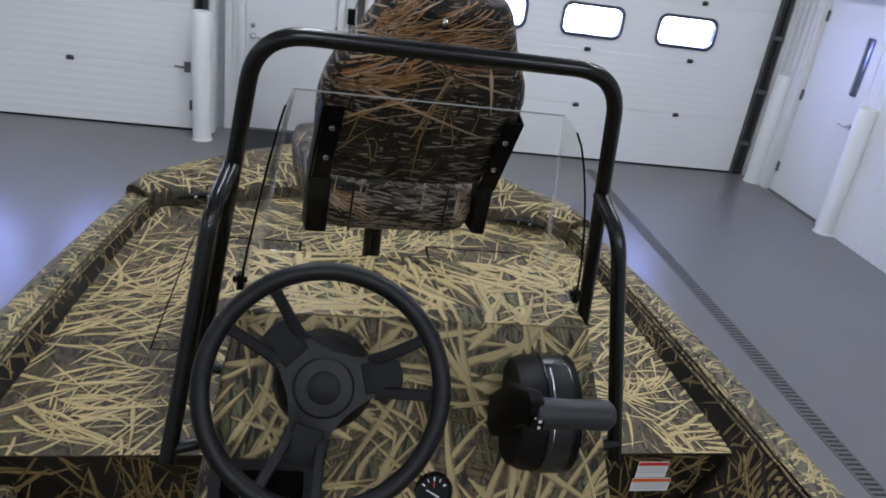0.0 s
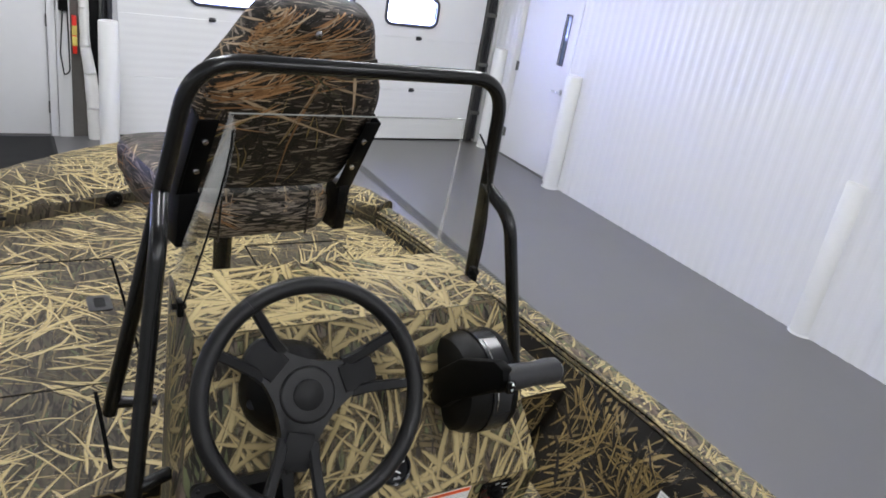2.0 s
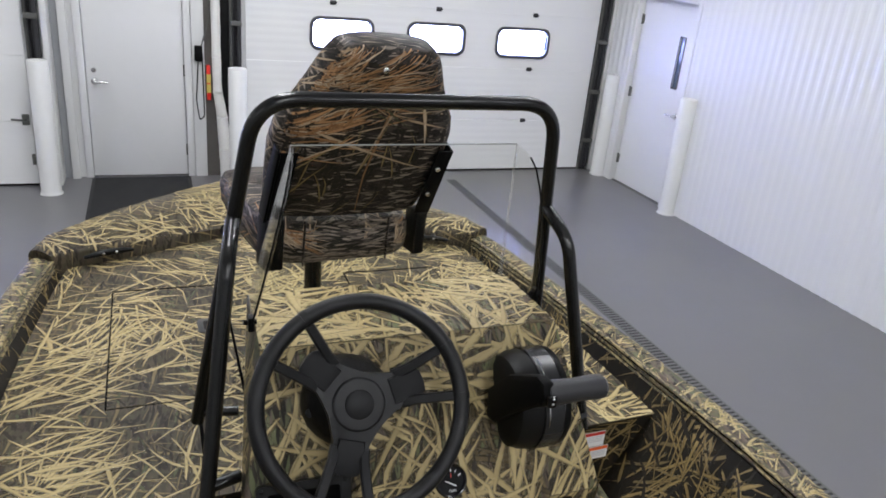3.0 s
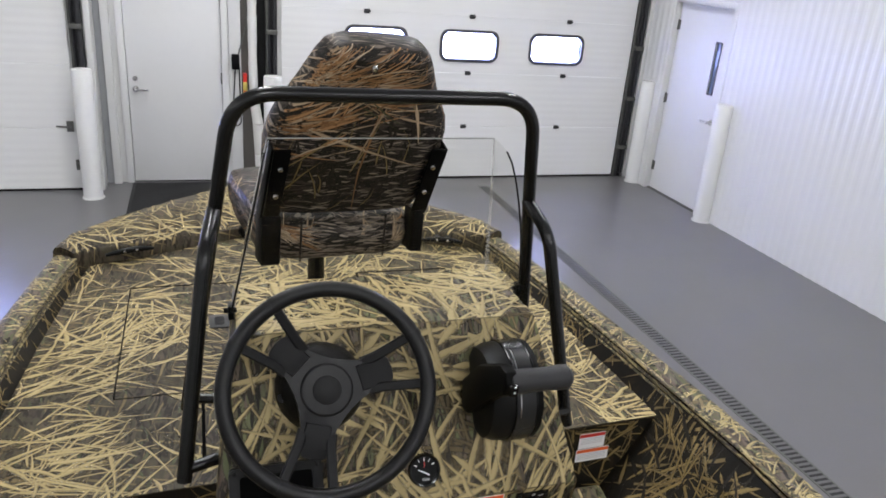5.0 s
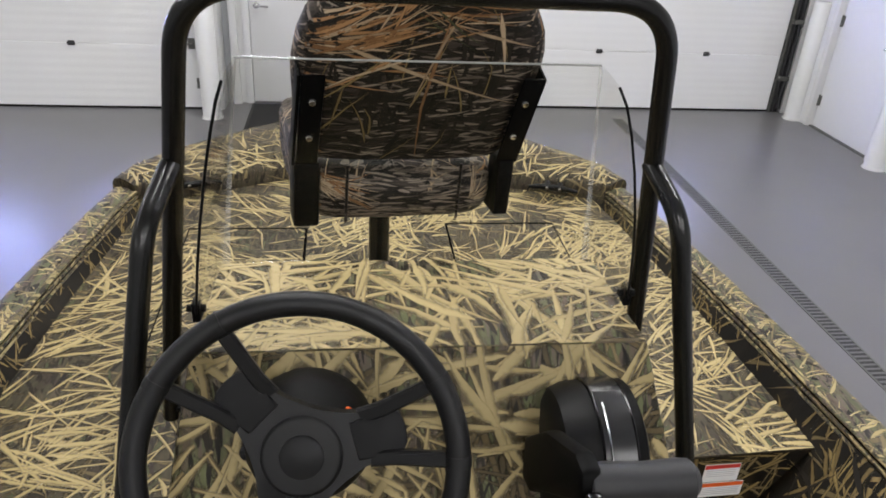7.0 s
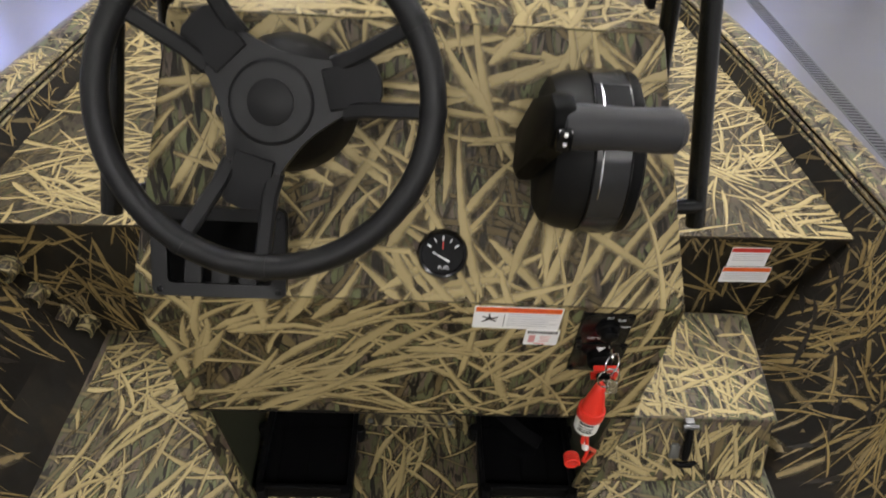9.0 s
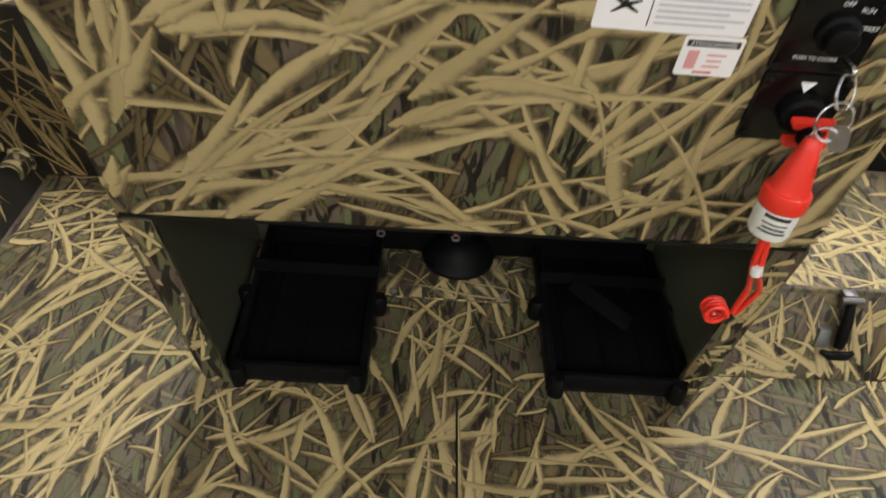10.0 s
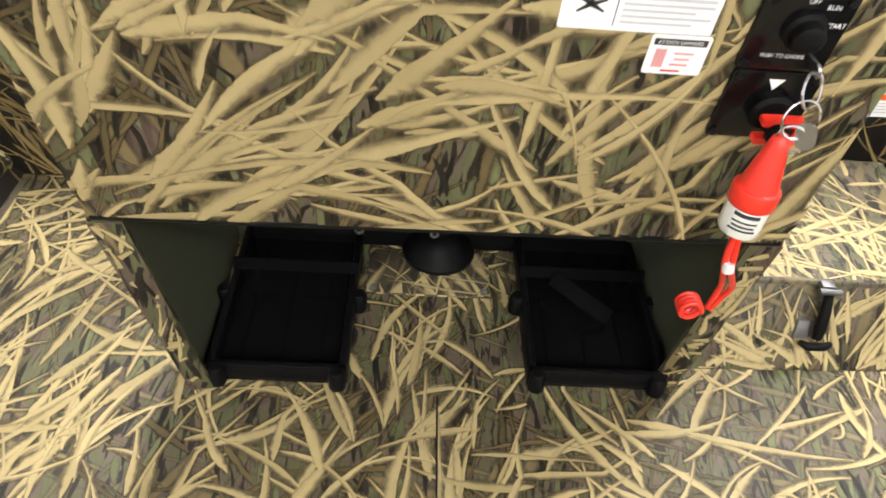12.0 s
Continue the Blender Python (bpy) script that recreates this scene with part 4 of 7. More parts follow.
for x, y, h in ((-1.275, 7.18, 1.185), (0.372, 7.20, 1.165), (4.585, 6.005, 1.20), (4.60, 7.40, 1.19), (4.655, 2.88, 1.20)):
    bollard(x, y, h, 0.085)

# wall things beside the back door: wrapped pipe, alarm, control box with its cable
bm = bmesh.new()
pts = fillet([(0.290, BACK - 0.065, 0.0), (0.282, BACK - 0.07, 0.30), (0.258, BACK - 0.065, 0.62), (0.222, BACK - 0.06, 0.86), (0.216, BACK - 0.06, 1.2), (0.216, BACK - 0.06, 1.9), (0.212, BACK - 0.05, 3.1)], 0.2, 6)
line = []
for a, b in zip(pts, pts[1:]):
    for k in range(8):
        line.append(a.lerp(b, k / 8))
rnd = random.Random(4)
tube(bm, line, [0.040 + 0.005 * rnd.random() + 0.018 * max(0.0, min(1.0, (0.9 - p.z) / 0.5)) for p in line], 14)
t = thing("wrapped_pipe", "lumpy white wrapped pipe running up the wall", "pipe", (0.235, BACK - 0.06, 0))
part("wrap", bm, FOAM, t)
t = thing("wall_alarm", "red and yellow alarm strip fixed beside the pipe", "alarm", (0.13, BACK + 0.01, 0.74))
bm = bmesh.new()
box(bm, 0.122, 0.160, BACK - 0.045, BACK + 0.004, 0.78, 1.115, 0.006)
part("body", bm, RED_PLASTIC, t)
for z in (0.85, 0.945):
    bm = bmesh.new()
    box(bm, 0.120, 0.162, BACK - 0.049, BACK - 0.02, z, z + 0.085, 0.004)
    part("band", bm, YELLOW, t, "yellow band")
t = thing("control_box", "small black wall control box with a hanging cable", "control box", (0.06, BACK - 0.02, 1.16))
bm = bmesh.new()
box(bm, 0.016, 0.090, BACK - 0.09, BACK - 0.03, 1.155, 1.30, 0.008)
part("case", bm, BLACK_PLASTIC, t)
bm = bmesh.new()
tube(bm, fillet([(0.05, BACK - 0.05, 1.17), (0.022, BACK - 0.045, 0.78), (0.048, BACK - 0.05, 0.58), (0.094, BACK - 0.045, 0.62), (0.088, BACK - 0.042, 1.18)], 0.05, 8), 0.006, 8)
part("cable", bm, BLACK_PLASTIC, t)
bm = bmesh.new()
tube(bm, fillet([(0.07, BACK - 0.05, 1.26), (0.12, BACK - 0.045, 1.42), (0.165, BACK - 0.05, 1.60), (0.13, BACK - 0.04, 2.2)], 0.15, 8), 0.006, 8)
part("upper_cable", bm, GREY_STEEL, t)
bm = bmesh.new()
box(bm, 0.098, 0.108, BACK - 0.024, BACK - 0.020, 0.3, 1.3)
part("cable_strip", bm, GREY_STEEL, t)

# door mat
t = thing("door_mat", "black ribbed rubber mat lying before the door", "mat", (-0.5, 6.95, 0))
bm = bmesh.new()
box(bm, -0.96, -0.06, 6.38, 7.60, 0.0, 0.010, 0.003)
part("base", bm, MAT_BLACK, t)
bm = bmesh.new()
for i in range(40):
    y = 6.41 + i * 0.0295
    box(bm, -0.93, -0.09, y, y + 0.015, 0.009, 0.014)
part("ribs", bm, MAT_BLACK, t)


# floor drains: a slotted channel grate along the boat's side
def drain(x0, x1, y0, y1, label):
    t = thing("floor_drain", label, "drain", ((x0 + x1) / 2, (y0 + y1) / 2, 0))
    bm = bmesh.new()
    box(bm, x0, x0 + 0.012, y0, y1, -0.002, 0.004)
    box(bm, x1 - 0.012, x1, y0, y1, -0.002, 0.004)
    part("rim", bm, GREY_STEEL, t)
    bm = bmesh.new()
    box(bm, x0 + 0.012, x1 - 0.012, y0, y1, -0.002, 0.0012)
    part("channel", bm, plain("drain_dark", (0.022, 0.022, 0.022), 0.8), t, "dark drain channel")
    bar = None
    for i in range(int((y1 - y0) / 0.036)):
        if bar is None:
            bm = bmesh.new()
            box(bm, -(x1 - x0) / 2 + 0.013, (x1 - x0) / 2 - 0.013, -0.0095, 0.0095, 0.0012, 0.0050, 0.0012, 1)
            bar = mesh_of(bm, plain("grate_iron", (0.115, 0.113, 0.115), 0.6, vary=0.3), False)
        ob = new("grate_bar", bar)
        ob.parent = t
        ob.location = (0, y0 + 0.018 + i * 0.036 - t.location.y, 0)


drain(2.60, 2.71, -2.6, 7.3, "grey iron slotted channel drain in the floor")
drain(-2.945, -2.865, 1.0, 5.98, "grey iron slotted channel drain in the floor")

# daylight outside the garage windows
bm = bmesh.new()
box(bm, -12, 12, 11.0, 11.1, -2, 9)
tagged(part("backdrop", bm, glowing("overcast_daylight", (0.45, 0.51, 1.0), 36.0), None, "", False), "bright overcast daylight outside the windows", "backdrop", "", "structure")

# ceiling lights: long white troffers with bright diffusers
LAMP = glowing("led_diffuser", (1.0, 0.97, 0.92), 9.0)


def ceiling_light(x, y):
    t = thing("ceiling_light", "long white ceiling light with a bright diffuser", "ceiling light", (x, y, TOP - 0.09), "rows of ceiling lights")
    bm = bmesh.new()
    box(bm, x - 0.18, x + 0.18, y - 0.75, y + 0.75, TOP - 0.08, TOP, 0.01)
    part("housing", bm, WHITE_DOOR, t)
    bm = bmesh.new()
    box(bm, x - 0.15, x + 0.15, y - 0.72, y + 0.72, TOP - 0.092, TOP - 0.079)
    part("diffuser", bm, LAMP, t, "bright white diffuser", False)
    lamp = bpy.data.lights.new("ceiling_lamp", "AREA")
    lamp.shape, lamp.size, lamp.size_y, lamp.energy, lamp.color = "RECTANGLE", 0.3, 1.44, 57, (0.98, 0.985, 1.0)
    ob = new("ceiling_lamp", lamp)
    ob.location = (x, y, TOP - 0.10)
    ob.parent = t
    ob.matrix_parent_inverse = Matrix.Translation(t.location).inverted()


for x in (-5.6, -0.4, 2.2):
    for y in (-4.9, -2.6, 2.4, 5.4):
        ceiling_light(x, y)

# ---- the boat ----
XC = 0.045                       # the boat's middle line
FLOOR_Z, BULK_Y = 0.88, 1.42


def lerp_table(table, y):
    if y <= table[0][0]:
        return table[0][1]
    for (a, u), (b, v) in zip(table, table[1:]):
        if y <= b:
            return u + (v - u) * (y - a) / (b - a)
    return table[-1][1]


def half_in(y):
    return lerp_table(((-1.9, 0.93), (1.15, 0.935), (1.5, 0.917), (2.1, 0.866), (2.5, 0.815), (2.68, 0.783)), y)


def deck_z(y):
    return 1.167 + 0.032 * (y - 1.45)


STATIONS = [-1.9, -1.0, 0.0, 0.6, 1.15, 1.42, 1.7, 1.9, 2.1, 2.3, 2.5, 2.66]
boat = thing("boat", "flat-bottomed aluminium boat painted in tan reed camouflage", "boat", (XC, 0.5, 0.70))

sides, gunwales = {}, {}
for s in (-1, 1):
    # inner side, from the gunwale down to the floor
    bm = bmesh.new()
    rings = []
    for y in STATIONS:
        h = half_in(y)
        d = 0.062 if y < 1.4 else 0.043
        rings.append([(XC + s * (h - 0.002), y, 1.225), (XC + s * (h - d), y, 1.165), (XC + s * (h - 0.125), y, 1.03), (XC + s * (h - 0.195), y, 0.935), (XC + s * 0.648, y, FLOOR_Z - 0.01)])
    loft(bm, rings, False, False)
    thicken(bm, 0.004)
    sides[s] = part("inner_side", bm, SIDE_BASE_SHADED, boat)
    # gunwale: a rounded extrusion along the top of the side
    bm = bmesh.new()
    rings = []
    for y in STATIONS:
        h = half_in(y)
        prof = [(0.0, 1.212), (0.0, 1.240), (0.006, 1.250), (0.020, 1.256), (0.045, 1.258), (0.066, 1.252), (0.078, 1.240), (0.080, 1.200), (0.070, 1.195), (0.010, 1.205)]
        rings.append([(XC + s * (h + a), y, z) for a, z in prof])
    loft(bm, rings)
    gunwales[s] = part("gunwale", bm, FLOOR_BASE, boat)
    # accessory track: two thin ribs and a dark slot on the gunwale's inner face
    bm = bmesh.new()
    loft(bm, [[(XC + s * (half_in(y) + a), y, z) for a, z in ((-0.004, 1.216), (-0.004, 1.246), (0.002, 1.249), (0.004, 1.214))] for y in STATIONS])
    part("track_slot", bm, GAP, boat, "dark accessory track slot")
    for z in (1.246, 1.230, 1.214):
        bm = bmesh.new()
        loft(bm, [[(XC + s * (half_in(y) + a), y, z + b) for a, b in ((-0.010, -0.0035), (-0.0115, 0.001), (-0.008, 0.0045), (0.003, 0.004), (0.003, -0.0035))] for y in STATIONS])
        part("track_rib", bm, CAMO_FLOOR, boat)
    bm = bmesh.new()
    e = STATIONS[-1]
    h = half_in(e)
    tube(bm, [(XC + s * (h - 0.008), e + 0.004, 1.205), (XC + s * (h - 0.006), e + 0.006, 1.252)], 0.009, 8)
    part("track_end", bm, BLACK_STEEL, boat, "black track end cap")
    # outer hull side
    bm = bmesh.new()
    rings = [[(XC + s * (half_in(y) + 0.072), y, 1.20), (XC + s * (half_in(y) + 0.02), y, 1.0), (XC + s * (half_in(y) - 0.10), y, 0.76)] for y in STATIONS]
    rings.append([(XC + s * 0.62, 3.0, 1.21), (XC + s * 0.42, 2.95, 1.08), (XC + s * 0.35, 2.8, 0.88)])
    rings.append([(XC, 3.41, 1.26), (XC, 3.2, 1.1), (XC, 2.85, 0.90)])
    loft(bm, rings, False, False)
    thicken(bm, 0.004)
    part("outer_side", bm, CAMO_DECK, boat)

bm = bmesh.new()
rings = [[(XC - half_in(y) + 0.10, y, 0.762), (XC, y, 0.742), (XC + half_in(y) - 0.10, y, 0.762)] for y in STATIONS]
rings += [[(XC - 0.35, 2.8, 0.882), (XC, 2.85, 0.90), (XC + 0.35, 2.8, 0.882)]]
loft(bm, rings, False, False)
thicken(bm, 0.004)
part("bottom", bm, CAMO_DECK, boat)
bm = bmesh.new()
hexa(bm, [(XC - 0.86, -1.93, 0.76), (XC + 0.86, -1.93, 0.76), (XC + 0.86, -1.89, 0.76), (XC - 0.86, -1.89, 0.76)], [(XC - 0.99, -1.95, 1.25), (XC + 0.99, -1.95, 1.25), (XC + 0.99, -1.90, 1.25), (XC - 0.99, -1.90, 1.25)], 0.006)
part("transom", bm, CAMO_DECK, boat)
bm = bmesh.new()
box(bm, XC - 0.742, XC + 0.742, -1.89, BULK_Y + 0.01, FLOOR_Z - 0.025, FLOOR_Z)
part("cockpit_floor", bm, FLOOR_BASE, boat, "", False)
for x, y0, y1 in ((0.046, -1.0, 1.0), (0.70, -1.0, 1.06)):
    bm = bmesh.new()
    box(bm, x - 0.0012, x + 0.0012, y0, y1, FLOOR_Z - 0.001, FLOOR_Z + 0.0012)
    part("floor_seam", bm, BLACK_STEEL, boat, "fine dark floor seam")

# front deck with its two flush lids left open in the sheet
H1, H2 = (-0.552, -0.192, 1.79, 2.465), (0.242, 0.602, 1.79, 2.492)


def bulk_y(x):
    return BULK_Y + 0.033 * x


bm = bmesh.new()


def rim(y, s):
    return XC + s * (half_in(y) - 0.04)


# a grid of quads with the lids' places left out
xs = [None, H1[0], H1[1], H2[0], H2[1], None]
rows_y = [BULK_Y, 1.79, 2.1, 2.465, 2.492, 2.64]
grid = []
for j, y in enumerate(rows_y):
    line = []
    for i, x in enumerate(xs):
        x = rim(y, -1 if i == 0 else 1) if x is None else x
        yy = bulk_y(x) if j == 0 else y
        line.append(bm.verts.new((x, yy, deck_z(yy))))
    grid.append(line)
for j in range(5):
    for i in range(5):
        if not (i == 1 and j in (1, 2)) and not (i == 3 and j in (1, 2, 3)):
            bm.faces.new((grid[j][i], grid[j][i + 1], grid[j + 1][i + 1], grid[j + 1][i]))
arc = [(XC + 0.755 * math.cos(math.pi * k / 10), 2.64 + 0.30 * math.sin(math.pi * k / 10) ** 0.8) for k in range(1, 10)]
bm.faces.new(grid[5] + [bm.verts.new((x, y, deck_z(y))) for x, y in arc])
thicken(bm, 0.006)
part("front_deck", bm, DECK_BASE, boat, "", False)
bm = bmesh.new()
hexa(bm, [(XC - 0.68, bulk_y(-0.64), FLOOR_Z), (XC + 0.68, bulk_y(0.72), FLOOR_Z), (XC + 0.68, bulk_y(0.72) + 0.01, FLOOR_Z), (XC - 0.68, bulk_y(-0.64) + 0.01, FLOOR_Z)],
     [(XC - 0.87, bulk_y(-0.83), 1.162), (XC + 0.87, bulk_y(0.91), 1.162), (XC + 0.87, bulk_y(0.91) + 0.01, 1.162), (XC - 0.87, bulk_y(-0.83) + 0.01, 1.162)])
part("bulkhead", bm, SIDE_BASE_SHADED, boat, "", False)


def lid(x0, x1, y0, y1, left, right):
    """A flush lid on its black gap strip, with a broad gap along its far edge."""
    b = bmesh.new()
    low = [(x, y, deck_z(y) - 0.0008) for x, y in ((x0 + left, y0 + 0.005), (x1 - right, y0 + 0.005), (x1 - right, y1 - 0.012), (x0 + left, y1 - 0.012))]
    return hexa(b, low, [(x, y, z + 0.0016) for x, y, z in low])


lid1 = part("hatch_lid", lid(*H1, 0.005, 0.009), DECK_BASE, boat, "", False)
lid2 = part("hatch_lid", lid(*H2, 0.007, 0.005), DECK_BASE, boat, "", False)
# black close under each lid, in place of the shade down the gap
for h in (H1, H2):
    bm = bmesh.new()
    low = [(x, y, deck_z(y) - 0.016) for x, y in ((h[0] + 0.0004, h[2] + 0.0004), (h[1] - 0.0004, h[2] + 0.0004), (h[1] - 0.0004, h[3] - 0.0004), (h[0] + 0.0004, h[3] - 0.0004))]
    hexa(bm, low, [(x, y, z + 0.0150) for x, y, z in low])
    part("hatch_gasket", bm, GAP, boat, "black strip put in for the dark of the hatch gap", False)
for x0, x1, y0, y1 in ((-0.3250, -0.3160, 1.478, 1.762), (-0.318, -0.265, 1.474, 1.477)):
    bm = bmesh.new()
    low = [(x0, y0, deck_z(y0) - 0.002), (x1, y0, deck_z(y0) - 0.002), (x1, y1, deck_z(y1) - 0.002), (x0, y1, deck_z(y1) - 0.002)]
    hexa(bm, low, [(x, y, z + 0.003) for x, y, z in low])
    part("deck_seam", bm, GAP, boat, "dark deck seam")
# flush latch
bm = bmesh.new()
m = Matrix.Translation((-0.264, 2.18, deck_z(2.18)))
outer, inner = rrect(0.066, 0.090, 0.012), rrect(0.030, 0.056, 0.008)
prism(bm, outer, -0.001, 0.004, m, 0.002)
latch = part("hatch_latch", bm, CHARCOAL, lid1, "black flush pull latch")
bm = bmesh.new()
prism(bm, inner, 0.0035, 0.0048, m)
part("hatch_latch_cup", bm, BLACK_GLOSS, lid1, "dark latch recess")

# bow cap: an upstand round the deck's front and a broad rounded rail
INN = [(0.783, 2.63), (0.72, 2.672), (0.58, 2.715), (0.43, 2.775), (0.25, 2.85), (0.10, 2.90), (0.0, 2.91)]
OUT = [(0.862, 2.66), (0.825, 2.80), (0.665, 2.955), (0.46, 3.125), (0.26, 3.285), (0.10, 3.39), (0.0, 3.42)]
sections = []
for (a, b), (c, d) in list(zip(INN, OUT)) + [((-p[0], p[1]), (-q[0], q[1])) for p, q in list(zip(INN, OUT))[-2::-1]]:
    i, o = Vector((XC + a, b, 0)), Vector((XC + c, d, 0))
    rise = 0.030 * min(1.0, (0.86 - abs(c)) / 0.35)
    ring = []
    for f, z in ((0.0, 1.195), (0.02, 1.252), (0.07, 1.268), (0.30, 1.280 + rise), (0.62, 1.288 + rise), (0.88, 1.283 + rise), (0.98, 1.268 + rise), (1.0, 1.235), (0.96, 1.205), (0.5, 1.198)):
        p = i.lerp(o, f)
        ring.append((p.x, p.y, z))
    sections.append(ring)
bm = bmesh.new()
loft(bm, sections)
bow_cap = part("bow_cap", bm, DECK_BASE, boat)

# the printed reeds of the boat: two clumps stand out on the deck, the rest is strewn
rng = random.Random(11)
AREA = (XC - 0.95, XC + 0.95, 1.35, 2.98)
deck_print = strewn(rng, GREEN_INK, AREA, 420, 90, 30, 0.060, 0.0060, 0.5, 4, True) + strewn(rng, DARK_INK, AREA, 900, 90, 25, 0.085, 0.0046, 0.5, 5, True)
deck_print += clump_field(rng, DUN_INK, AREA, 60, 12, 0.17, 0.0080)
tan = clump_field(rng, TAN_INK, AREA, 62, 10, 0.180, 0.0088, 0.6, 9, 16, 0.06, heading=8, swing=60) + clump_field(rng, TAN_INK, AREA, 30, 9, 0.16, 0.0074) + strewn(rng, TAN_INK, AREA, 130, 10, 70, 0.11, 0.0050, 1.2, 8)
for x, y, a, f, k in ((-0.62, 2.10, 5, 20, 18), (-0.66, 1.90, 14, 18, 15), (-0.70, 1.62, 28, 18, 12), (-0.52, 1.56, 35, 20, 8), (-0.45, 1.60, 118, 20, 6), (-0.60, 2.33, -12, 16, 14)):
    tan += sheaf(rng, TAN_INK, x, y, a, f, k, 0.07, 0.21, 0.0062, 0.4, 9)
tan += clump_field(rng, TAN_INK, (-0.25, 0.85, 1.40, 2.75), 44, 11, 0.17, 0.0085, 0.6, 9, 20, 0.065)
for x, y, a, f, k in ((-0.42, 2.08, 175, 70, 14), (-0.40, 2.10, 20, 80, 10), (0.70, 1.66, 0, 180, 26), (-0.70, 1.48, 75, 60, 16), (0.35, 2.2, 0, 180, 18)):
    tan += burst(rng, TAN_INK, x, y, a, f, k, 0.17, 0.0060, 0.5, 8, 0.10)
rng.shuffle(tan)
deck_print += haloed(tan, 0.0045)


cells = []
for j in range(5):
    for i in range(5):
        if not (i == 1 and j in (1, 2)) and not (i == 3 and j in (1, 2, 3)):
            cell = []
            for a, b in ((j, i), (j, i + 1), (j + 1, i + 1), (j + 1, i)):
                x = xs[b]
                x = rim(rows_y[a], -1 if b == 0 else 1) if x is None else x
                cell.append((x, bulk_y(x) if a == 0 else rows_y[a]))
            cells.append(cell)
cells.append([(rim(2.64, -1), 2.64), (rim(2.64, 1), 2.64)] + arc)
print_flat("printed_reeds", deck_print, cells, lambda c, x, y, h: (x, y, deck_z(y) + h), boat, "dense tan reed print over dark bark streaks")
for h, l, r, ob in ((H1, 0.005, 0.009, lid1), (H2, 0.007, 0.005, lid2)):
    cell = [(h[0] + l, h[2] + 0.005), (h[1] - r, h[2] + 0.005), (h[1] - r, h[3] - 0.012), (h[0] + l, h[3] - 0.012)]
    print_flat("printed_reeds", deck_print, [cell], lambda c, x, y, k: (x, y, deck_z(y) + 0.0008 + k), ob, "dense tan reed print over dark bark streaks")

# bow cap and gunwales
area = (XC - 0.9, XC + 0.9, 2.6, 3.45)
bow_print = strewn(rng, DARK_INK, area, 300, 90, 40, 0.06, 0.005, 0.4, 6, True) + clump_field(rng, DUN_INK, area, 26, 14, 0.15, 0.008, n=12) + haloed(clump_field(rng, TAN_INK, area, 75, 15, 0.14, 0.0072, n=12), 0.002) + strewn(rng, TAN_INK, area, 170, 90, 70, 0.12, 0.0055, 0.6, 12)
print_round("printed_reeds", bow_print, bow_cap, lambda x, y: Vector((x, y, 2.0)), (0, 0, -1), boat, "dense tan reed print", 0.0026, 0.0034)
for s in (-1, 1):
    area = (0.78, 1.03, -1.9, 2.7)
    lines = strewn(rng, DARK_INK, area, 370, 90, 60, 0.05, 0.006, 0.4, 4, True) + strewn(rng, TAN_INK, area, 790, 30, 50, 0.11, 0.0062, 0.5, 8) + strewn(rng, TAN_INK, area, 330, 150, 40, 0.10, 0.0060, 0.5, 8)
    print_round("printed_reeds", lines, gunwales[s], lambda x, y: Vector((XC + s * x, y, 2.0)), (0, 0, -1), boat, "tan reed print along the gunwale")
    # fewer reeds low down, so the shade by the floor is printed in
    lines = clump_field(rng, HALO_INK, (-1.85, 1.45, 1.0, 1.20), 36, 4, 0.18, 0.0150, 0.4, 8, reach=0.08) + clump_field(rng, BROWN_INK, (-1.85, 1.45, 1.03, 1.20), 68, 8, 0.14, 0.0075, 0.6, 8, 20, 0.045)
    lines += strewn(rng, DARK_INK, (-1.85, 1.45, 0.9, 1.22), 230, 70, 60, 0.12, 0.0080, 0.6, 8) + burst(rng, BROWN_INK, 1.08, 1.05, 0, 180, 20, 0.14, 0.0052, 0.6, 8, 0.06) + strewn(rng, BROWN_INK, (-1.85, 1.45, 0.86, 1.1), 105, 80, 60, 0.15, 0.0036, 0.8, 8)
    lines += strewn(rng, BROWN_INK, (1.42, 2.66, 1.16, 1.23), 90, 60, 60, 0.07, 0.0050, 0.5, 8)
    print_round("printed_reeds", lines, sides[s], lambda x, y: Vector((XC, x, y)), (s, 0, 0), boat, "brown reed print over a black ground with painted-in shade")
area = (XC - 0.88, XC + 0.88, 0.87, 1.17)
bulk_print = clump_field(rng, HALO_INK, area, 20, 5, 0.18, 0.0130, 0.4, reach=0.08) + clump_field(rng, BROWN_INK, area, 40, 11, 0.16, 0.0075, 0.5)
print_flat("printed_reeds", bulk_print, [[(XC - 0.68, 0.882), (XC + 0.68, 0.882), (XC + 0.868, 1.160), (XC - 0.868, 1.160)]], lambda c, x, z, h: (x, bulk_y(x) - 0.0002 - h, z), boat, "brown reed print over a black ground with painted-in shade", 0.0001, 0.0004)

# cockpit floor
rng = random.Random(17)
area = (XC - 0.70, XC + 0.70, -0.2, 1.45)
floor_print = strewn(rng, MOSS_INK, area, 520, 90, 14, 0.065, 0.0065, 0.5, 7, True) + strewn(rng, DARK_INK, area, 900, 90, 14, 0.070, 0.0036, 0.6, 6, True)
floor_print += clump_field(rng, DUN_INK, area, 40, 12, 0.17, 0.0085)
tan = clump_field(rng, TAN_INK, area, 150, 7, 0.160, 0.0074, 1.15, 10, 18, 0.07) + strewn(rng, TAN_INK, area, 120, 0, 90, 0.13, 0.0052, 1.5, 9)
tan += clump_field(rng, TAN_INK, (XC - 0.66, -0.26, 0.6, 1.2), 7, 7, 0.17, 0.0085, 0.6, 9, 14, 0.07, heading=70, swing=60)
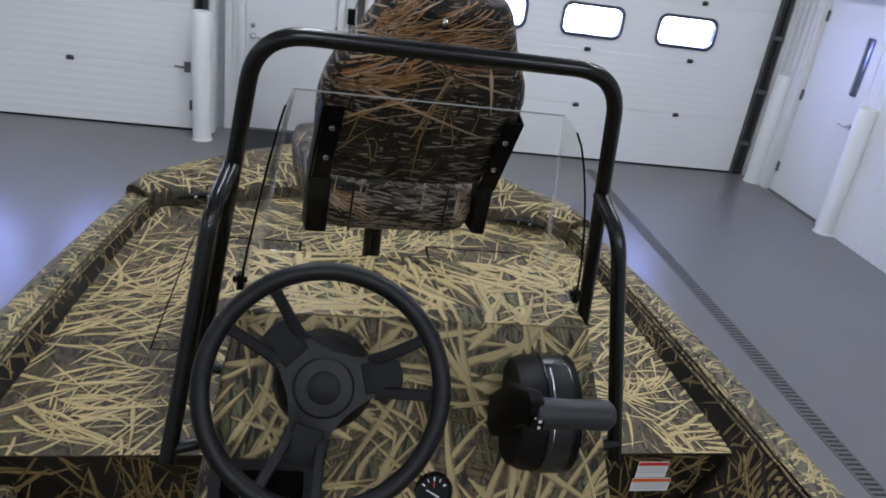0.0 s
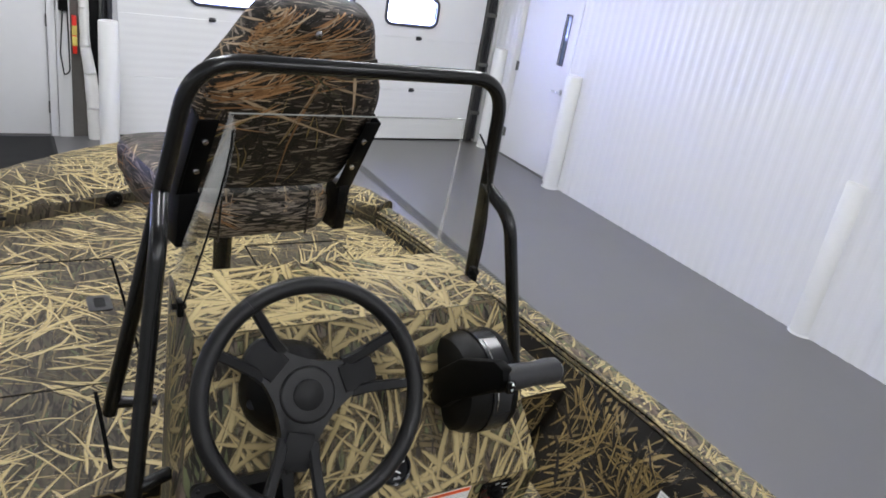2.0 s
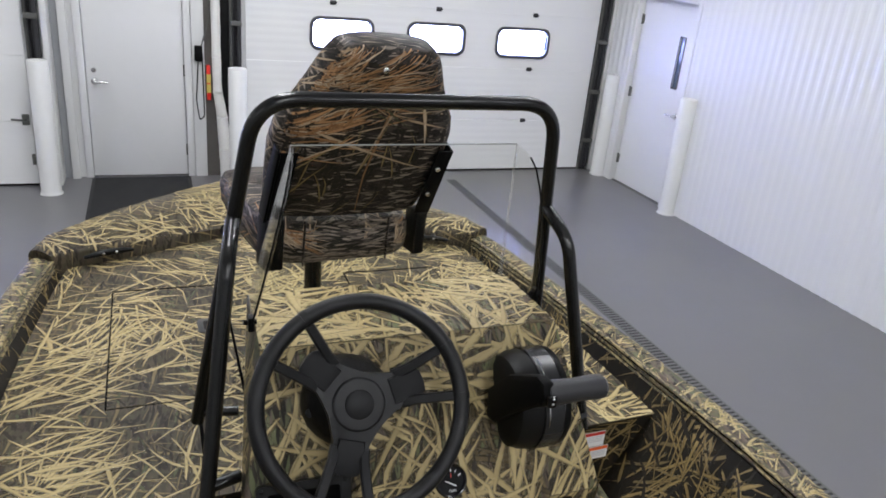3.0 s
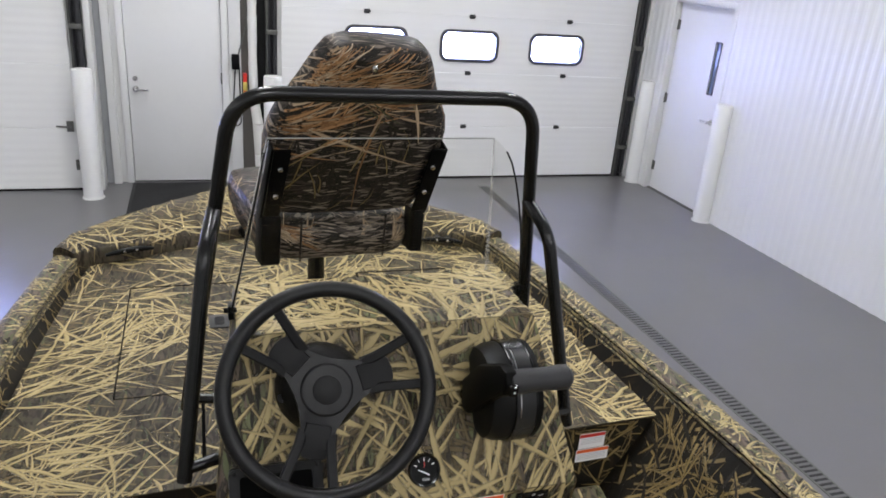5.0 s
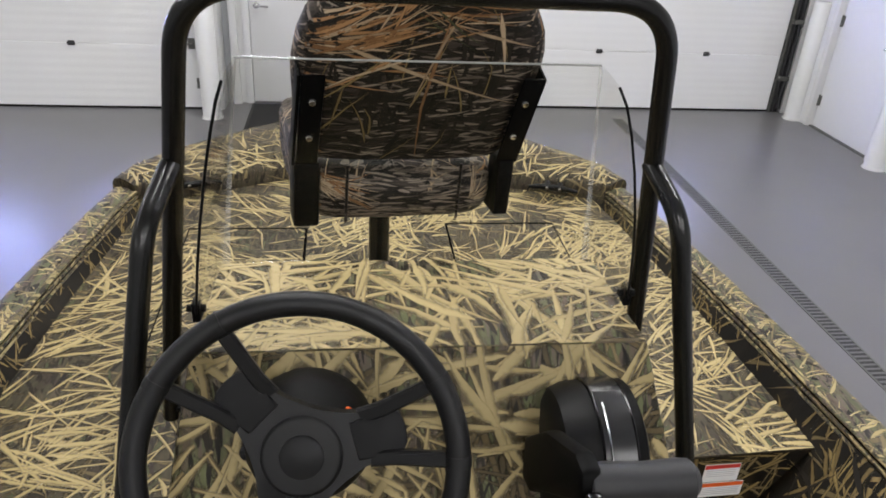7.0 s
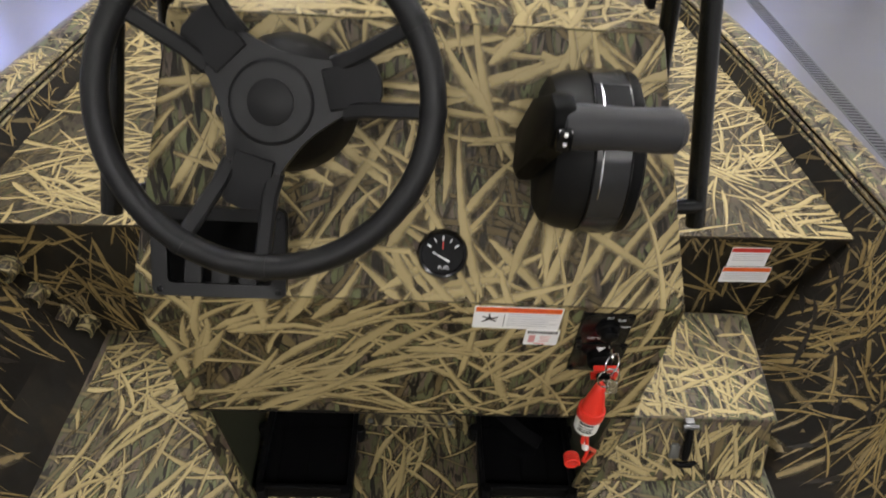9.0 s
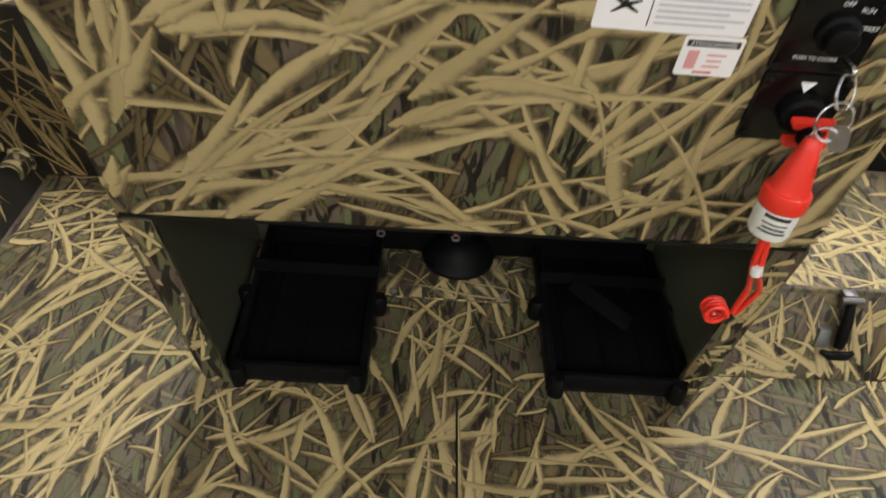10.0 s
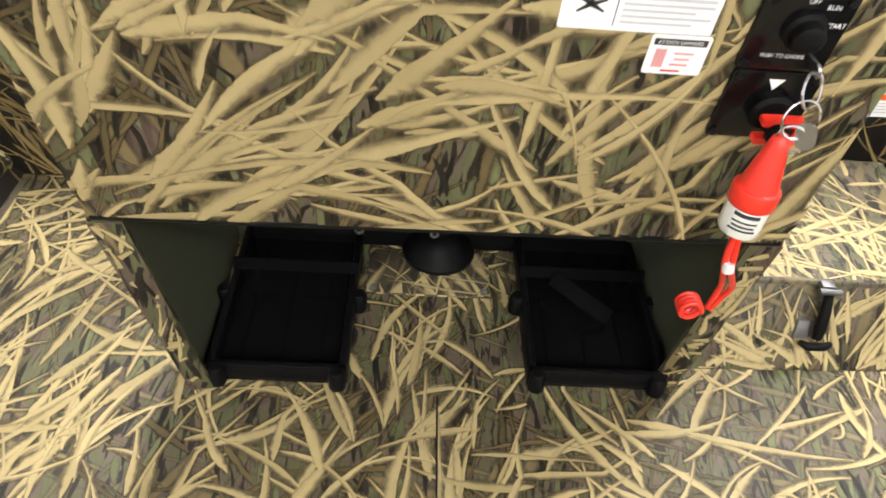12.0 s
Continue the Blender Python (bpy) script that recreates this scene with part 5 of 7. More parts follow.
for x, y, a in ((-0.20, 0.82, 150), (-0.08, 0.88, 65), (0.04, 0.80, 110), (0.16, 0.86, 40), (0.28, 0.80, 70), (-0.02, 1.02, 100), (0.10, 1.00, 35), (0.05, 1.16, 120), (-0.14, 0.94, 20), (0.24, 0.93, 135), (0.40, 0.88, 60), (0.12, 0.72, 160)):
    tan += sheaf(rng, TAN_INK, x, y, a, 18, 7, 0.045, 0.15, 0.0078, 0.9, 10)
tan += strewn(rng, TAN_INK, area, 120, 0, 180, 0.06, 0.0034, 2.2, 10)
rng.shuffle(tan)
floor_print += haloed(tan, 0.0048)
print_flat("printed_reeds", floor_print, [[(XC - 0.648, -0.2), (XC + 0.648, -0.2), (XC + 0.648, BULK_Y), (XC - 0.648, BULK_Y)]], lambda c, x, y, h: (x, y, FLOOR_Z + h), boat, "tan reed print over dark bark streaks")
# the floor behind the helm, more coarsely
area = (XC - 0.70, XC + 0.70, -1.95, -0.15)
stern_print = strewn(rng, MOSS_INK, area, 400, 90, 14, 0.065, 0.0065, 0.5, 4, True) + strewn(rng, DARK_INK, area, 600, 90, 14, 0.070, 0.0036, 0.6, 4, True) + clump_field(rng, TAN_INK, area, 150, 7, 0.160, 0.0078, 1.1, 6, 18, 0.07)
print_flat("printed_reeds", stern_print, [[(XC - 0.648, -1.86), (XC + 0.648, -1.86), (XC + 0.648, -0.2), (XC - 0.648, -0.2)]], lambda c, x, y, h: (x, y, FLOOR_Z + h), boat, "tan reed print over dark bark streaks")

# mooring cleats and the bow light socket on the upstand
def cleat(x, y, yaw):
    t = thing("mooring_cleat", "dark metal mooring cleat with two bright screws on the bow upstand", "cleat", (x, y, 1.235), "bow cleats")
    m = Matrix.Translation((x, y, 1.245)) @ Matrix.Rotation(radians(yaw), 4, "Z")
    bm = bmesh.new()
    tube(bm, [m @ Vector(p) for p in ((-0.085, -0.030, -0.004), (-0.05, -0.033, 0.002), (0, -0.033, 0.004), (0.05, -0.033, 0.002), (0.085, -0.030, -0.004))], [0.006, 0.010, 0.012, 0.010, 0.006], 10)
    for dx in (-0.022, 0.022):
        tube(bm, [m @ Vector((dx, -0.030, 0)), m @ Vector((dx, 0.012, 0))], 0.011, 10)
    part("bar", bm, BLACK_STEEL, t)
    for dx in (-0.022, 0.022):
        bm = bmesh.new()
        lathe(bm, [(0.0055, 0), (0.0055, 0.003), (0.003, 0.005)], m @ Matrix.Translation((dx, -0.043, 0.004)) @ Matrix.Rotation(radians(90), 4, "X"), 10)
        part("screw", bm, CHROME, t, "bright screw head")


cleat(-0.575, 2.725, 19)
cleat(0.655, 2.700, -18)
t = thing("bow_light_socket", "round black light socket on the bow upstand", "socket", (-0.14, 2.86, 1.23))
bm = bmesh.new()
m = frame_on((-0.135, 2.868, 1.243), (0.93, 0.36, 0), (0, 0, 1))
lathe(bm, [(0.030, -0.01), (0.030, 0.008), (0.024, 0.014), (0.012, 0.015), (0.010, 0.010)], m, 20)
part("cap", bm, BLACK_PLASTIC, t)

# hose fittings low on the bulkhead, and hoses' mouths
for x, z in ((-0.762, 1.063), (-0.729, 0.993), (-0.690, 0.931), (-0.650, 0.905)):
    bm = bmesh.new()
    y = bulk_y(x)
    m = frame_on((x, y, z), (1, 0, 0), (0, 0, 1))
    lathe(bm, [(0.024, 0.0), (0.024, 0.004), (0.0205, 0.006), (0.0195, 0.036), (0.018, 0.038), (0.014, 0.037), (0.013, 0.008)], m, 18)
    t = thing("drain_fitting", "camouflage painted hose fitting on the bulkhead", "hose fitting", (x, y, z), "row of hose fittings")
    part("spigot", bm, CAMO_FLOOR, t)

# storage box beside the console, with a rubber draw latch
t = thing("storage_box", "low camouflage painted storage box with a hinged lid", "storage box", (0.53, 1.25, FLOOR_Z))
bm = bmesh.new()
hexa(bm, [(0.345, 1.058, FLOOR_Z), (0.692, 1.070, FLOOR_Z), (0.722, 1.41, FLOOR_Z), (0.345, 1.41, FLOOR_Z)], [(0.345, 1.121, 0.985), (0.70, 1.125, 0.985), (0.735, 1.41, 0.985), (0.345, 1.41, 0.985)], 0.002)
body = part("body", bm, FLOOR_BASE, t)
rng = random.Random(5)
area = (0.3, 0.8, 0.86, 1.45)
front = strewn(rng, DARK_INK, area, 70, 90, 15, 0.04, 0.004, 0.4, 4, True)
tan = strewn(rng, TAN_INK, (0.33, 0.70, 0.87, 0.97), 26, 70, 60, 0.09, 0.0058, 0.6, 9)
for x, z, a in ((0.38, 0.91, 40), (0.42, 0.95, 20), (0.48, 0.90, 60), (0.53, 0.95, 120), (0.58, 0.92, 75), (0.63, 0.90, 110), (0.66, 0.95, 45), (0.69, 0.91, 80), (0.45, 0.92, 150)):
    tan += sheaf(rng, TAN_INK, x, z, a, 20, 6, 0.022, 0.11, 0.0068, 0.5, 10)
front += haloed(tan, 0.0022)
print_round("printed_reeds", front, body, lambda x, z: Vector((x, 0.6, z)), (0, 1, 0), body, "tan reed print")
bm = bmesh.new()
hexa(bm, [(0.345, 1.117, 0.9855), (0.706, 1.121, 0.9855), (0.74, 1.40, 0.9855), (0.345, 1.40, 0.9855)], [(0.345, 1.120, 0.992), (0.704, 1.124, 0.992), (0.738, 1.40, 0.992), (0.345, 1.40, 0.992)], 0.0015)
part("lid", bm, FLOOR_BASE, t)
top = strewn(rng, DARK_INK, area, 90, 90, 15, 0.05, 0.004, 0.4, 4, True) + strewn(rng, GREEN_INK, area, 80, 90, 20, 0.05, 0.006, 0.4, 4, True) + clump_field(rng, TAN_INK, (0.33, 0.75, 1.10, 1.42), 14, 10, 0.15, 0.0066) + strewn(rng, TAN_INK, (0.33, 0.75, 1.10, 1.42), 26, 60, 70, 0.13, 0.006)
print_flat("printed_reeds", top, [[(0.349, 1.124), (0.700, 1.128), (0.733, 1.396), (0.349, 1.396)]], lambda c, x, y, h: (x, y, 0.992 + h), t, "tan reed print over dark bark streaks")
bm = bmesh.new()
box(bm, 0.529, 0.547, 1.108, 1.122, 0.986, 0.9945, 0.002)
box(bm, 0.529, 0.547, 1.104, 1.112, 0.972, 0.992, 0.002)
tube(bm, [(0.524, 1.104, 0.990), (0.552, 1.104, 0.990)], 0.0045, 10)
part("keeper", bm, NICKEL, t, "bright steel latch keeper")
bm = bmesh.new()
tube(bm, [(0.538, 1.102, 0.986), (0.537, 1.092, 0.966), (0.536, 1.083, 0.944), (0.535, 1.078, 0.930)], [0.0055, 0.0075, 0.0080, 0.0062], 12)
part("draw_latch", bm, BLACK_PLASTIC, t, "black rubber draw latch")
bm = bmesh.new()
tube(bm, [(0.514, 1.076, 0.924), (0.524, 1.072, 0.921), (0.546, 1.072, 0.921), (0.556, 1.076, 0.924)], [0.0035, 0.0060, 0.0060, 0.0035], 10)
part("cross_handle", bm, BLACK_PLASTIC, t, "black rubber pull handle")
bm = bmesh.new()
hexa(bm, [(0.508, 1.083, 0.922), (0.528, 1.083, 0.922), (0.528, 1.093, 0.922), (0.508, 1.093, 0.922)], [(0.512, 1.094, 0.945), (0.528, 1.094, 0.945), (0.528, 1.104, 0.945), (0.512, 1.104, 0.945)], 0.002)
part("latch_foot", bm, GREY_STEEL, t)

# ---- console ----
console = thing("helm_console", "camouflage wrapped helm console with an open battery bay", "console", (0.03, 1.12, FLOOR_Z))
PROF = [(0.975, 1.165), (0.918, 1.455), (1.062, 1.738), (1.275, 1.738), (1.285, FLOOR_Z)]
RISE = (0.004, 0.015)            # the lower lip stands a little higher on one side
SPAN = [(-0.300, 0.362), (-0.305, 0.352), (-0.255, 0.290), (-0.248, 0.282), (-0.262, 0.350)]


def shell(grow):
    b = bmesh.new()
    rows = [[b.verts.new((x + (grow if k == 0 else -grow), y + (grow if i < 3 else -grow), z - (grow if i in (2, 3) else 0) + (RISE[k] if i == 0 else 0))) for k, x in enumerate(SPAN[i])] for i, (y, z) in enumerate(PROF)]
    for p, q in zip(rows, rows[1:]):
        b.faces.new((p[0], p[1], q[1], q[0]))
    for k, foot in ((0, (-0.252 + grow, 0.995, FLOOR_Z)), (1, (0.352 - grow, 1.03, FLOOR_Z))):
        side = [r[k] for r in rows] + [b.verts.new(foot)]
        b.faces.new((side[0], side[1], side[2], side[3])), b.faces.new((side[0], side[3], side[4], side[5]))
    return b, rows


bm, rows = shell(0.0)
bmesh.ops.recalc_face_normals(bm, faces=bm.faces)
folds = [e for e in bm.edges if len(e.link_faces) == 2 and e.calc_face_angle(0) > 0.3]
bmesh.ops.bevel(bm, geom=folds, offset=0.005, segments=2, affect="EDGES", profile=0.5)
shell_part = part("shell", bm, CONSOLE_BASE, console)
bm, rows = shell(0.012)
part("liner", bm, OLIVE, console, "bare olive inner face", False)
# sheet added in black to stand for the unlit rear of the bay
bm = bmesh.new()
box(bm, -0.235, 0.325, 1.270, 1.276, FLOOR_Z + 0.002, 1.165)
part("inner_back", bm, BLACK_PLASTIC, console, "black sheet put in for the dark at the rear of the bay", False)
# flanges round the open bay
bm = bmesh.new()
hexa(bm, [(-0.300, 0.974, 1.160), (-0.252, 0.994, FLOOR_Z), (-0.247, 1.0, FLOOR_Z), (-0.295, 0.981, 1.160)], [(-0.268, 0.978, 1.160), (-0.226, 0.998, FLOOR_Z), (-0.226, 1.004, FLOOR_Z), (-0.268, 0.984, 1.160)])
flange_a = part("flange", bm, CONSOLE_BASE, console)
bm = bmesh.new()
hexa(bm, [(0.362, 0.974, 1.174), (0.352, 1.029, FLOOR_Z), (0.347, 1.035, FLOOR_Z), (0.357, 0.981, 1.174)], [(0.332, 0.978, 1.174), (0.322, 1.033, FLOOR_Z), (0.322, 1.039, FLOOR_Z), (0.332, 0.984, 1.174)])
flange_b = part("flange", bm, CONSOLE_BASE, console)
bm = bmesh.new()
hexa(bm, [(-0.296, 0.974, 1.164), (0.358, 0.972, 1.175), (0.358, 0.992, 1.175), (-0.296, 0.992, 1.164)], [(-0.296, 0.974, 1.170), (0.358, 0.972, 1.181), (0.358, 0.992, 1.181), (-0.296, 0.992, 1.170)], 0.002)
part("lip", bm, BLACK_STEEL, console, "dark folded lower lip")

# the console's print runs on over its folds: x across, arc length up
rng = random.Random(23)
ARC = [0.0]
for (y0, z0), (y1, z1) in zip(PROF[:3], PROF[1:4]):
    ARC.append(ARC[-1] + math.hypot(y1 - y0, z1 - z0))
area = (-0.33, 0.39, -0.02, ARC[-1] + 0.02)
strokes = strewn(rng, MOSS_INK, area, 300, 90, 12, 0.065, 0.0075, 0.5, 8, True) + strewn(rng, DARK_INK, area, 520, 90, 10, 0.065, 0.0036, 0.6, 6, True)
strokes += clump_field(rng, DUN_INK, area, 30, 8, 0.20, 0.0110, 0.5)
strokes += strewn(rng, DARK_INK, area, 150, 90, 10, 0.05, 0.0030, 0.6, 6, True)
# panel: a sheaf at the lower corner, broad upright leaves over it, leaves that cross to the other side; then dash and top
tan = []
for x, y, a, f, k, r, ln, w in ((-0.20, 0.035, 14, 10, 12, 0.035, 0.26, 0.0085), (-0.24, 0.14, 62, 14, 14, 0.045, 0.20, 0.0120), (-0.08, 0.18, 45, 25, 12, 0.045, 0.20, 0.0130), (-0.10, 0.06, 172, 10, 9, 0.030, 0.22, 0.0080),
                                (0.08, 0.06, 155, 14, 9, 0.035, 0.22, 0.0085), (0.13, 0.10, 125, 18, 7, 0.030, 0.18, 0.0080), (0.24, 0.09, 34, 10, 9, 0.040, 0.19, 0.0085), (0.31, 0.11, 75, 22, 10, 0.035, 0.20, 0.0105),
                                (0.10, 0.20, 18, 25, 12, 0.050, 0.19, 0.0105), (0.00, 0.24, 165, 30, 10, 0.050, 0.19, 0.0100), (0.22, 0.25, 60, 30, 10, 0.040, 0.18, 0.0090), (-0.23, 0.26, 100, 30, 10, 0.040, 0.18, 0.0095),
                                (0.08, 0.38, 115, 30, 13, 0.050, 0.20, 0.0095), (-0.08, 0.46, 150, 30, 13, 0.055, 0.19, 0.0090), (0.24, 0.38, 65, 18, 13, 0.045, 0.19, 0.0085), (-0.22, 0.38, 40, 30, 13, 0.050, 0.18, 0.0085),
                                (0.18, 0.54, 20, 35, 14, 0.055, 0.16, 0.0090), (0.02, 0.56, 170, 25, 14, 0.055, 0.18, 0.0080), (-0.18, 0.57, 15, 35, 14, 0.050, 0.18, 0.0080), (0.10, 0.45, 70, 30, 12, 0.050, 0.16, 0.0080)):
    tan += sheaf(rng, TAN_INK, x, y, a, f, round(k * 0.74), r * 1.4, ln * 1.12, w * 0.86, 0.9, 12)
# leaves that run together into broad patches
for x, y, a, k, ln, w in ((-0.16, 0.085, 32, 8, 0.13, 0.0120), (-0.275, 0.035, 48, 6, 0.07, 0.0100), (-0.07, 0.055, 18, 7, 0.11, 0.0090), (0.02, 0.165, 22, 7, 0.14, 0.0130), (-0.24, 0.19, 70, 6, 0.12, 0.0120),
                          (0.25, 0.16, 52, 6, 0.13, 0.0110), (-0.06, 0.27, 40, 9, 0.13, 0.0120), (-0.02, 0.32, 140, 7, 0.12, 0.0105), (0.14, 0.29, 8, 8, 0.13, 0.0105), (-0.16, 0.24, 25, 7, 0.13, 0.0110), (0.27, 0.30, 55, 7, 0.13, 0.0090), (0.02, 0.40, 50, 6, 0.14, 0.0100), (0.16, 0.56, 15, 7, 0.13, 0.0110), (-0.10, 0.66, 172, 7, 0.14, 0.0110), (0.17, 0.74, 30, 7, 0.13, 0.0110), (-0.16, 0.45, 160, 6, 0.12, 0.0100), (0.10, 0.34, 25, 7, 0.13, 0.0110)):
    tan += sheaf(rng, TAN_INK, x, y, a, 14, round(k * 0.75), 0.017, ln, w * 0.9, 0.45, 14, 7)
tan += clump_field(rng, TAN_INK, (-0.3, 0.34, 0.60, 0.84), 24, 10, 0.15, 0.0098, 0.5, 9) + strewn(rng, TAN_INK, (-0.3, 0.34, 0.0, 0.84), 60, 20, 70, 0.12, 0.0052, 0.9, 9)
rng.shuffle(tan)
strokes += haloed(tan, 0.0050)
cells = []
for k in range(3):
    (a0, a1), (b0, b1) = SPAN[k], SPAN[k + 1]
    low = RISE if k == 0 else (0.0, 0.0)
    cells.append([(a0 + 0.002, ARC[k] + low[0] + 0.001), (a1 - 0.002, ARC[k] + low[1] + 0.001), (b1 - 0.002, ARC[k + 1] - 0.001), (b0 + 0.002, ARC[k + 1] - 0.001)])


def over_console(c, x, s, h):
    (y0, z0), (y1, z1) = PROF[c], PROF[c + 1]
    f, ln = (s - ARC[c]) / (ARC[c + 1] - ARC[c]), ARC[c + 1] - ARC[c]
    return (x, y0 + (y1 - y0) * f - h * (z1 - z0) / ln, z0 + (z1 - z0) * f + h * (y1 - y0) / ln)


print_flat("printed_reeds", strokes, cells, over_console, shell_part, "broad soft tan reed leaves over bark streaks")
for k, sx in ((0, -1), (1, 1)):
    area = (0.9, 1.3, 0.87, 1.75)
    lines = strewn(rng, DARK_INK, area, 200, 90, 10, 0.06, 0.004, 0.4, 5, True) + strewn(rng, TAN_INK, area, 90, 95, 28, 0.20, 0.0065, 0.4, 8) + clump_field(rng, TAN_INK, area, 8, 12, 0.18, 0.0075)
    print_round("printed_reeds", lines, shell_part, lambda x, z: Vector((sx * 0.8, x, z)), (-sx, 0, 0), shell_part, "tan reed print")

for flange in (flange_a, flange_b):
    area = (-0.31, -0.22, 0.87, 1.17) if flange is flange_a else (0.31, 0.37, 0.87, 1.17)
    lines = strewn(rng, DARK_INK, area, 40, 90, 20, 0.05, 0.004, 0.4, 6, True) + strewn(rng, TAN_INK, area, 46, 70, 60, 0.08, 0.0060, 0.6, 8)
    print_round("printed_reeds", lines, flange, lambda x, z: Vector((x, 0.7, z)), (0, 1, 0), flange, "tan reed print")

DASH = frame_on((0, 0.918, 1.455), (1, 0, 0), (0, 0.144, 0.283))
PANEL = frame_on((0, 0.918, 1.455), (1, 0, 0), (0, -0.057, 0.290))


def on(m, x, s, lift=0.0):
    return m @ Matrix.Translation((x, s, lift))


# battery trays, pedal base and loose leads inside the bay
def tray(x0, x1, y0):
    t = thing("battery_tray", "black plastic battery tray on the cockpit floor", "battery tray", ((x0 + x1) / 2, y0 + 0.13, FLOOR_Z), "battery trays")
    y1 = y0 + 0.265
    bm = bmesh.new()
    box(bm, x0, x1, y0, y1, FLOOR_Z, FLOOR_Z + 0.006, 0.002)
    part("base", bm, BLACK_GLOSS, t)
    for k in range(3):
        a = x0 + 0.03 + k * 0.05
        bm = bmesh.new()
        box(bm, a, a + 0.004, y0 + 0.02, y1 - 0.02, FLOOR_Z + 0.006, FLOOR_Z + 0.009)
        part("rib", bm, BLACK_GLOSS, t)
    for a in ((x0, x1, y0, y0 + 0.010), (x0, x1, y1 - 0.010, y1), (x0, x0 + 0.010, y0, y1), (x1 - 0.010, x1, y0, y1)):
        bm = bmesh.new()
        box(bm, a[0], a[1], a[2], a[3], FLOOR_Z + 0.004, FLOOR_Z + 0.030, 0.003)
        part("wall", bm, BLACK_PLASTIC, t)
    for x in (x0 + 0.012, x1 - 0.012):
        for y in (y0 - 0.002, y0 + 0.13):
            bm = bmesh.new()
            xx = x - 0.016 if y > y0 + 0.05 and x < (x0 + x1) / 2 else (x + 0.016 if y > y0 + 0.05 else x)
            lathe(bm, [(0.011, 0), (0.011, 0.026), (0.008, 0.030)], Matrix.Translation((xx, y, FLOOR_Z)), 12)
            part("screw_boss", bm, BLACK_PLASTIC, t)
    bm = bmesh.new()
    hexa(bm, [(x0, y0 + 0.165, FLOOR_Z + 0.03), (x1, y0 + 0.165, FLOOR_Z + 0.03), (x1, y0 + 0.168, FLOOR_Z + 0.03), (x0, y0 + 0.168, FLOOR_Z + 0.03)], [(x0, y0 + 0.170, FLOOR_Z + 0.046), (x1, y0 + 0.170, FLOOR_Z + 0.046), (x1, y0 + 0.173, FLOOR_Z + 0.046), (x0, y0 + 0.173, FLOOR_Z + 0.046)])
    part("strap", bm, plain("black_webbing", (0.003, 0.003, 0.0033), 0.8, bump=0.5, bump_scale=500, spec=0.04), t, "black webbing strap")
    if x0 > 0:
        bm = bmesh.new()
        rings = []
        for k in range(9):
            q = k / 8
            cx, cy, cz = x0 + 0.045 + 0.075 * q, y0 + 0.160 - 0.055 * q - 0.018 * math.sin(math.pi * q), FLOOR_Z + 0.034 + 0.012 * math.sin(math.pi * q) - 0.018 * q
            rings.append([(cx + d * 0.55, cy + d, cz + h) for d, h in ((-0.011, 0), (0.011, 0.004), (0.011, 0.007), (-0.011, 0.003))])
        loft(bm, rings)
        part("strap_tail", bm, plain("black_webbing_tail", (0.004, 0.004, 0.0043), 0.6, spec=0.12), t, "loose strap tail")


tray(-0.236, -0.066, 1.012)
tray(0.158, 0.334, 1.022)
t = thing("pedestal_boot", "black rubber cable boot on a small riveted plate", "cable boot", (0.045, 1.23, FLOOR_Z))
bm = bmesh.new()
box(bm, -0.055, 0.120, 1.170, 1.262, FLOOR_Z, FLOOR_Z + 0.004, 0.001)
part("plate", bm, CAMO_DECK, t)
bm = bmesh.new()
lathe(bm, [(0.054, 0.004), (0.054, 0.010), (0.050, 0.014), (0.047, 0.022), (0.036, 0.036), (0.022, 0.046)], Matrix.Translation((0.046, 1.262, FLOOR_Z)), 24)
part("boot", bm, BLACK_PLASTIC, t)
bm = bmesh.new()
tube(bm, fillet([(0.046, 1.262, FLOOR_Z + 0.040), (0.046, 1.262, FLOOR_Z + 0.10), (0.056, 1.266, FLOOR_Z + 0.22)], 0.05), 0.017, 14)
part("cable_sheath", bm, BLACK_PLASTIC, t, "black cable sheath")
for x in (-0.045, 0.110):
    bm = bmesh.new()
    lathe(bm, [(0.005, 0), (0.005, 0.004), (0.002, 0.006)], Matrix.Translation((x, 1.178, FLOOR_Z + 0.004)), 10)
    part("rivet", bm, GREY_STEEL, t)
for x, e in ((-0.062, 0.02), (0.034, 0.012)):
    t = thing("battery_lead", "red battery lead with a ring terminal hanging in the bay", "battery lead", (x, 1.20, 1.01))
    bm = bmesh.new()
    tube(bm, fillet([(x - 0.03, 1.26, 1.2), (x - 0.016, 1.175, 1.09), (x, 1.160, 1.012)], 0.03), 0.0036, 8)
    part("lead", bm, RED_PLASTIC, t)
    bm = bmesh.new()
    tube(bm, [(x + 0.0045 * math.cos(a), 1.159, 1.006 + 0.0045 * math.sin(a)) for a in (2 * math.pi * k / 12 for k in range(12))], 0.0018, 6, True)
    part("terminal", bm, GREY_STEEL, t, "dull ring terminal")

# ---- on the console ----
# windscreen: a leaning pane with two swept wings
t = thing("windscreen", "clear acrylic windscreen with swept-back wings", "windscreen", (0.02, 1.25, 1.738))
BL, BR, TLC, TRC = Vector((-0.245, 1.268, 1.739)), Vector((0.275, 1.272, 1.739)), Vector((-0.193, 1.150, 2.052)), Vector((0.213, 1.160, 2.050))
bm = bmesh.new()
hexa(bm, [BL, BR, TRC, TLC], [p + Vector((0, 0.004, 0.0015)) for p in (BL, BR, TRC, TLC)])
pane = part("centre_pane", bm, ACRYLIC, t, "", False)
pane.visible_shadow = False
# grey rod along the top edge, pale for the highlight it carries
bm = bmesh.new()
tube(bm, [TLC + Vector((0, 0.002, 0)), TRC + Vector((0, 0.002, 0))], 0.0013, 6)
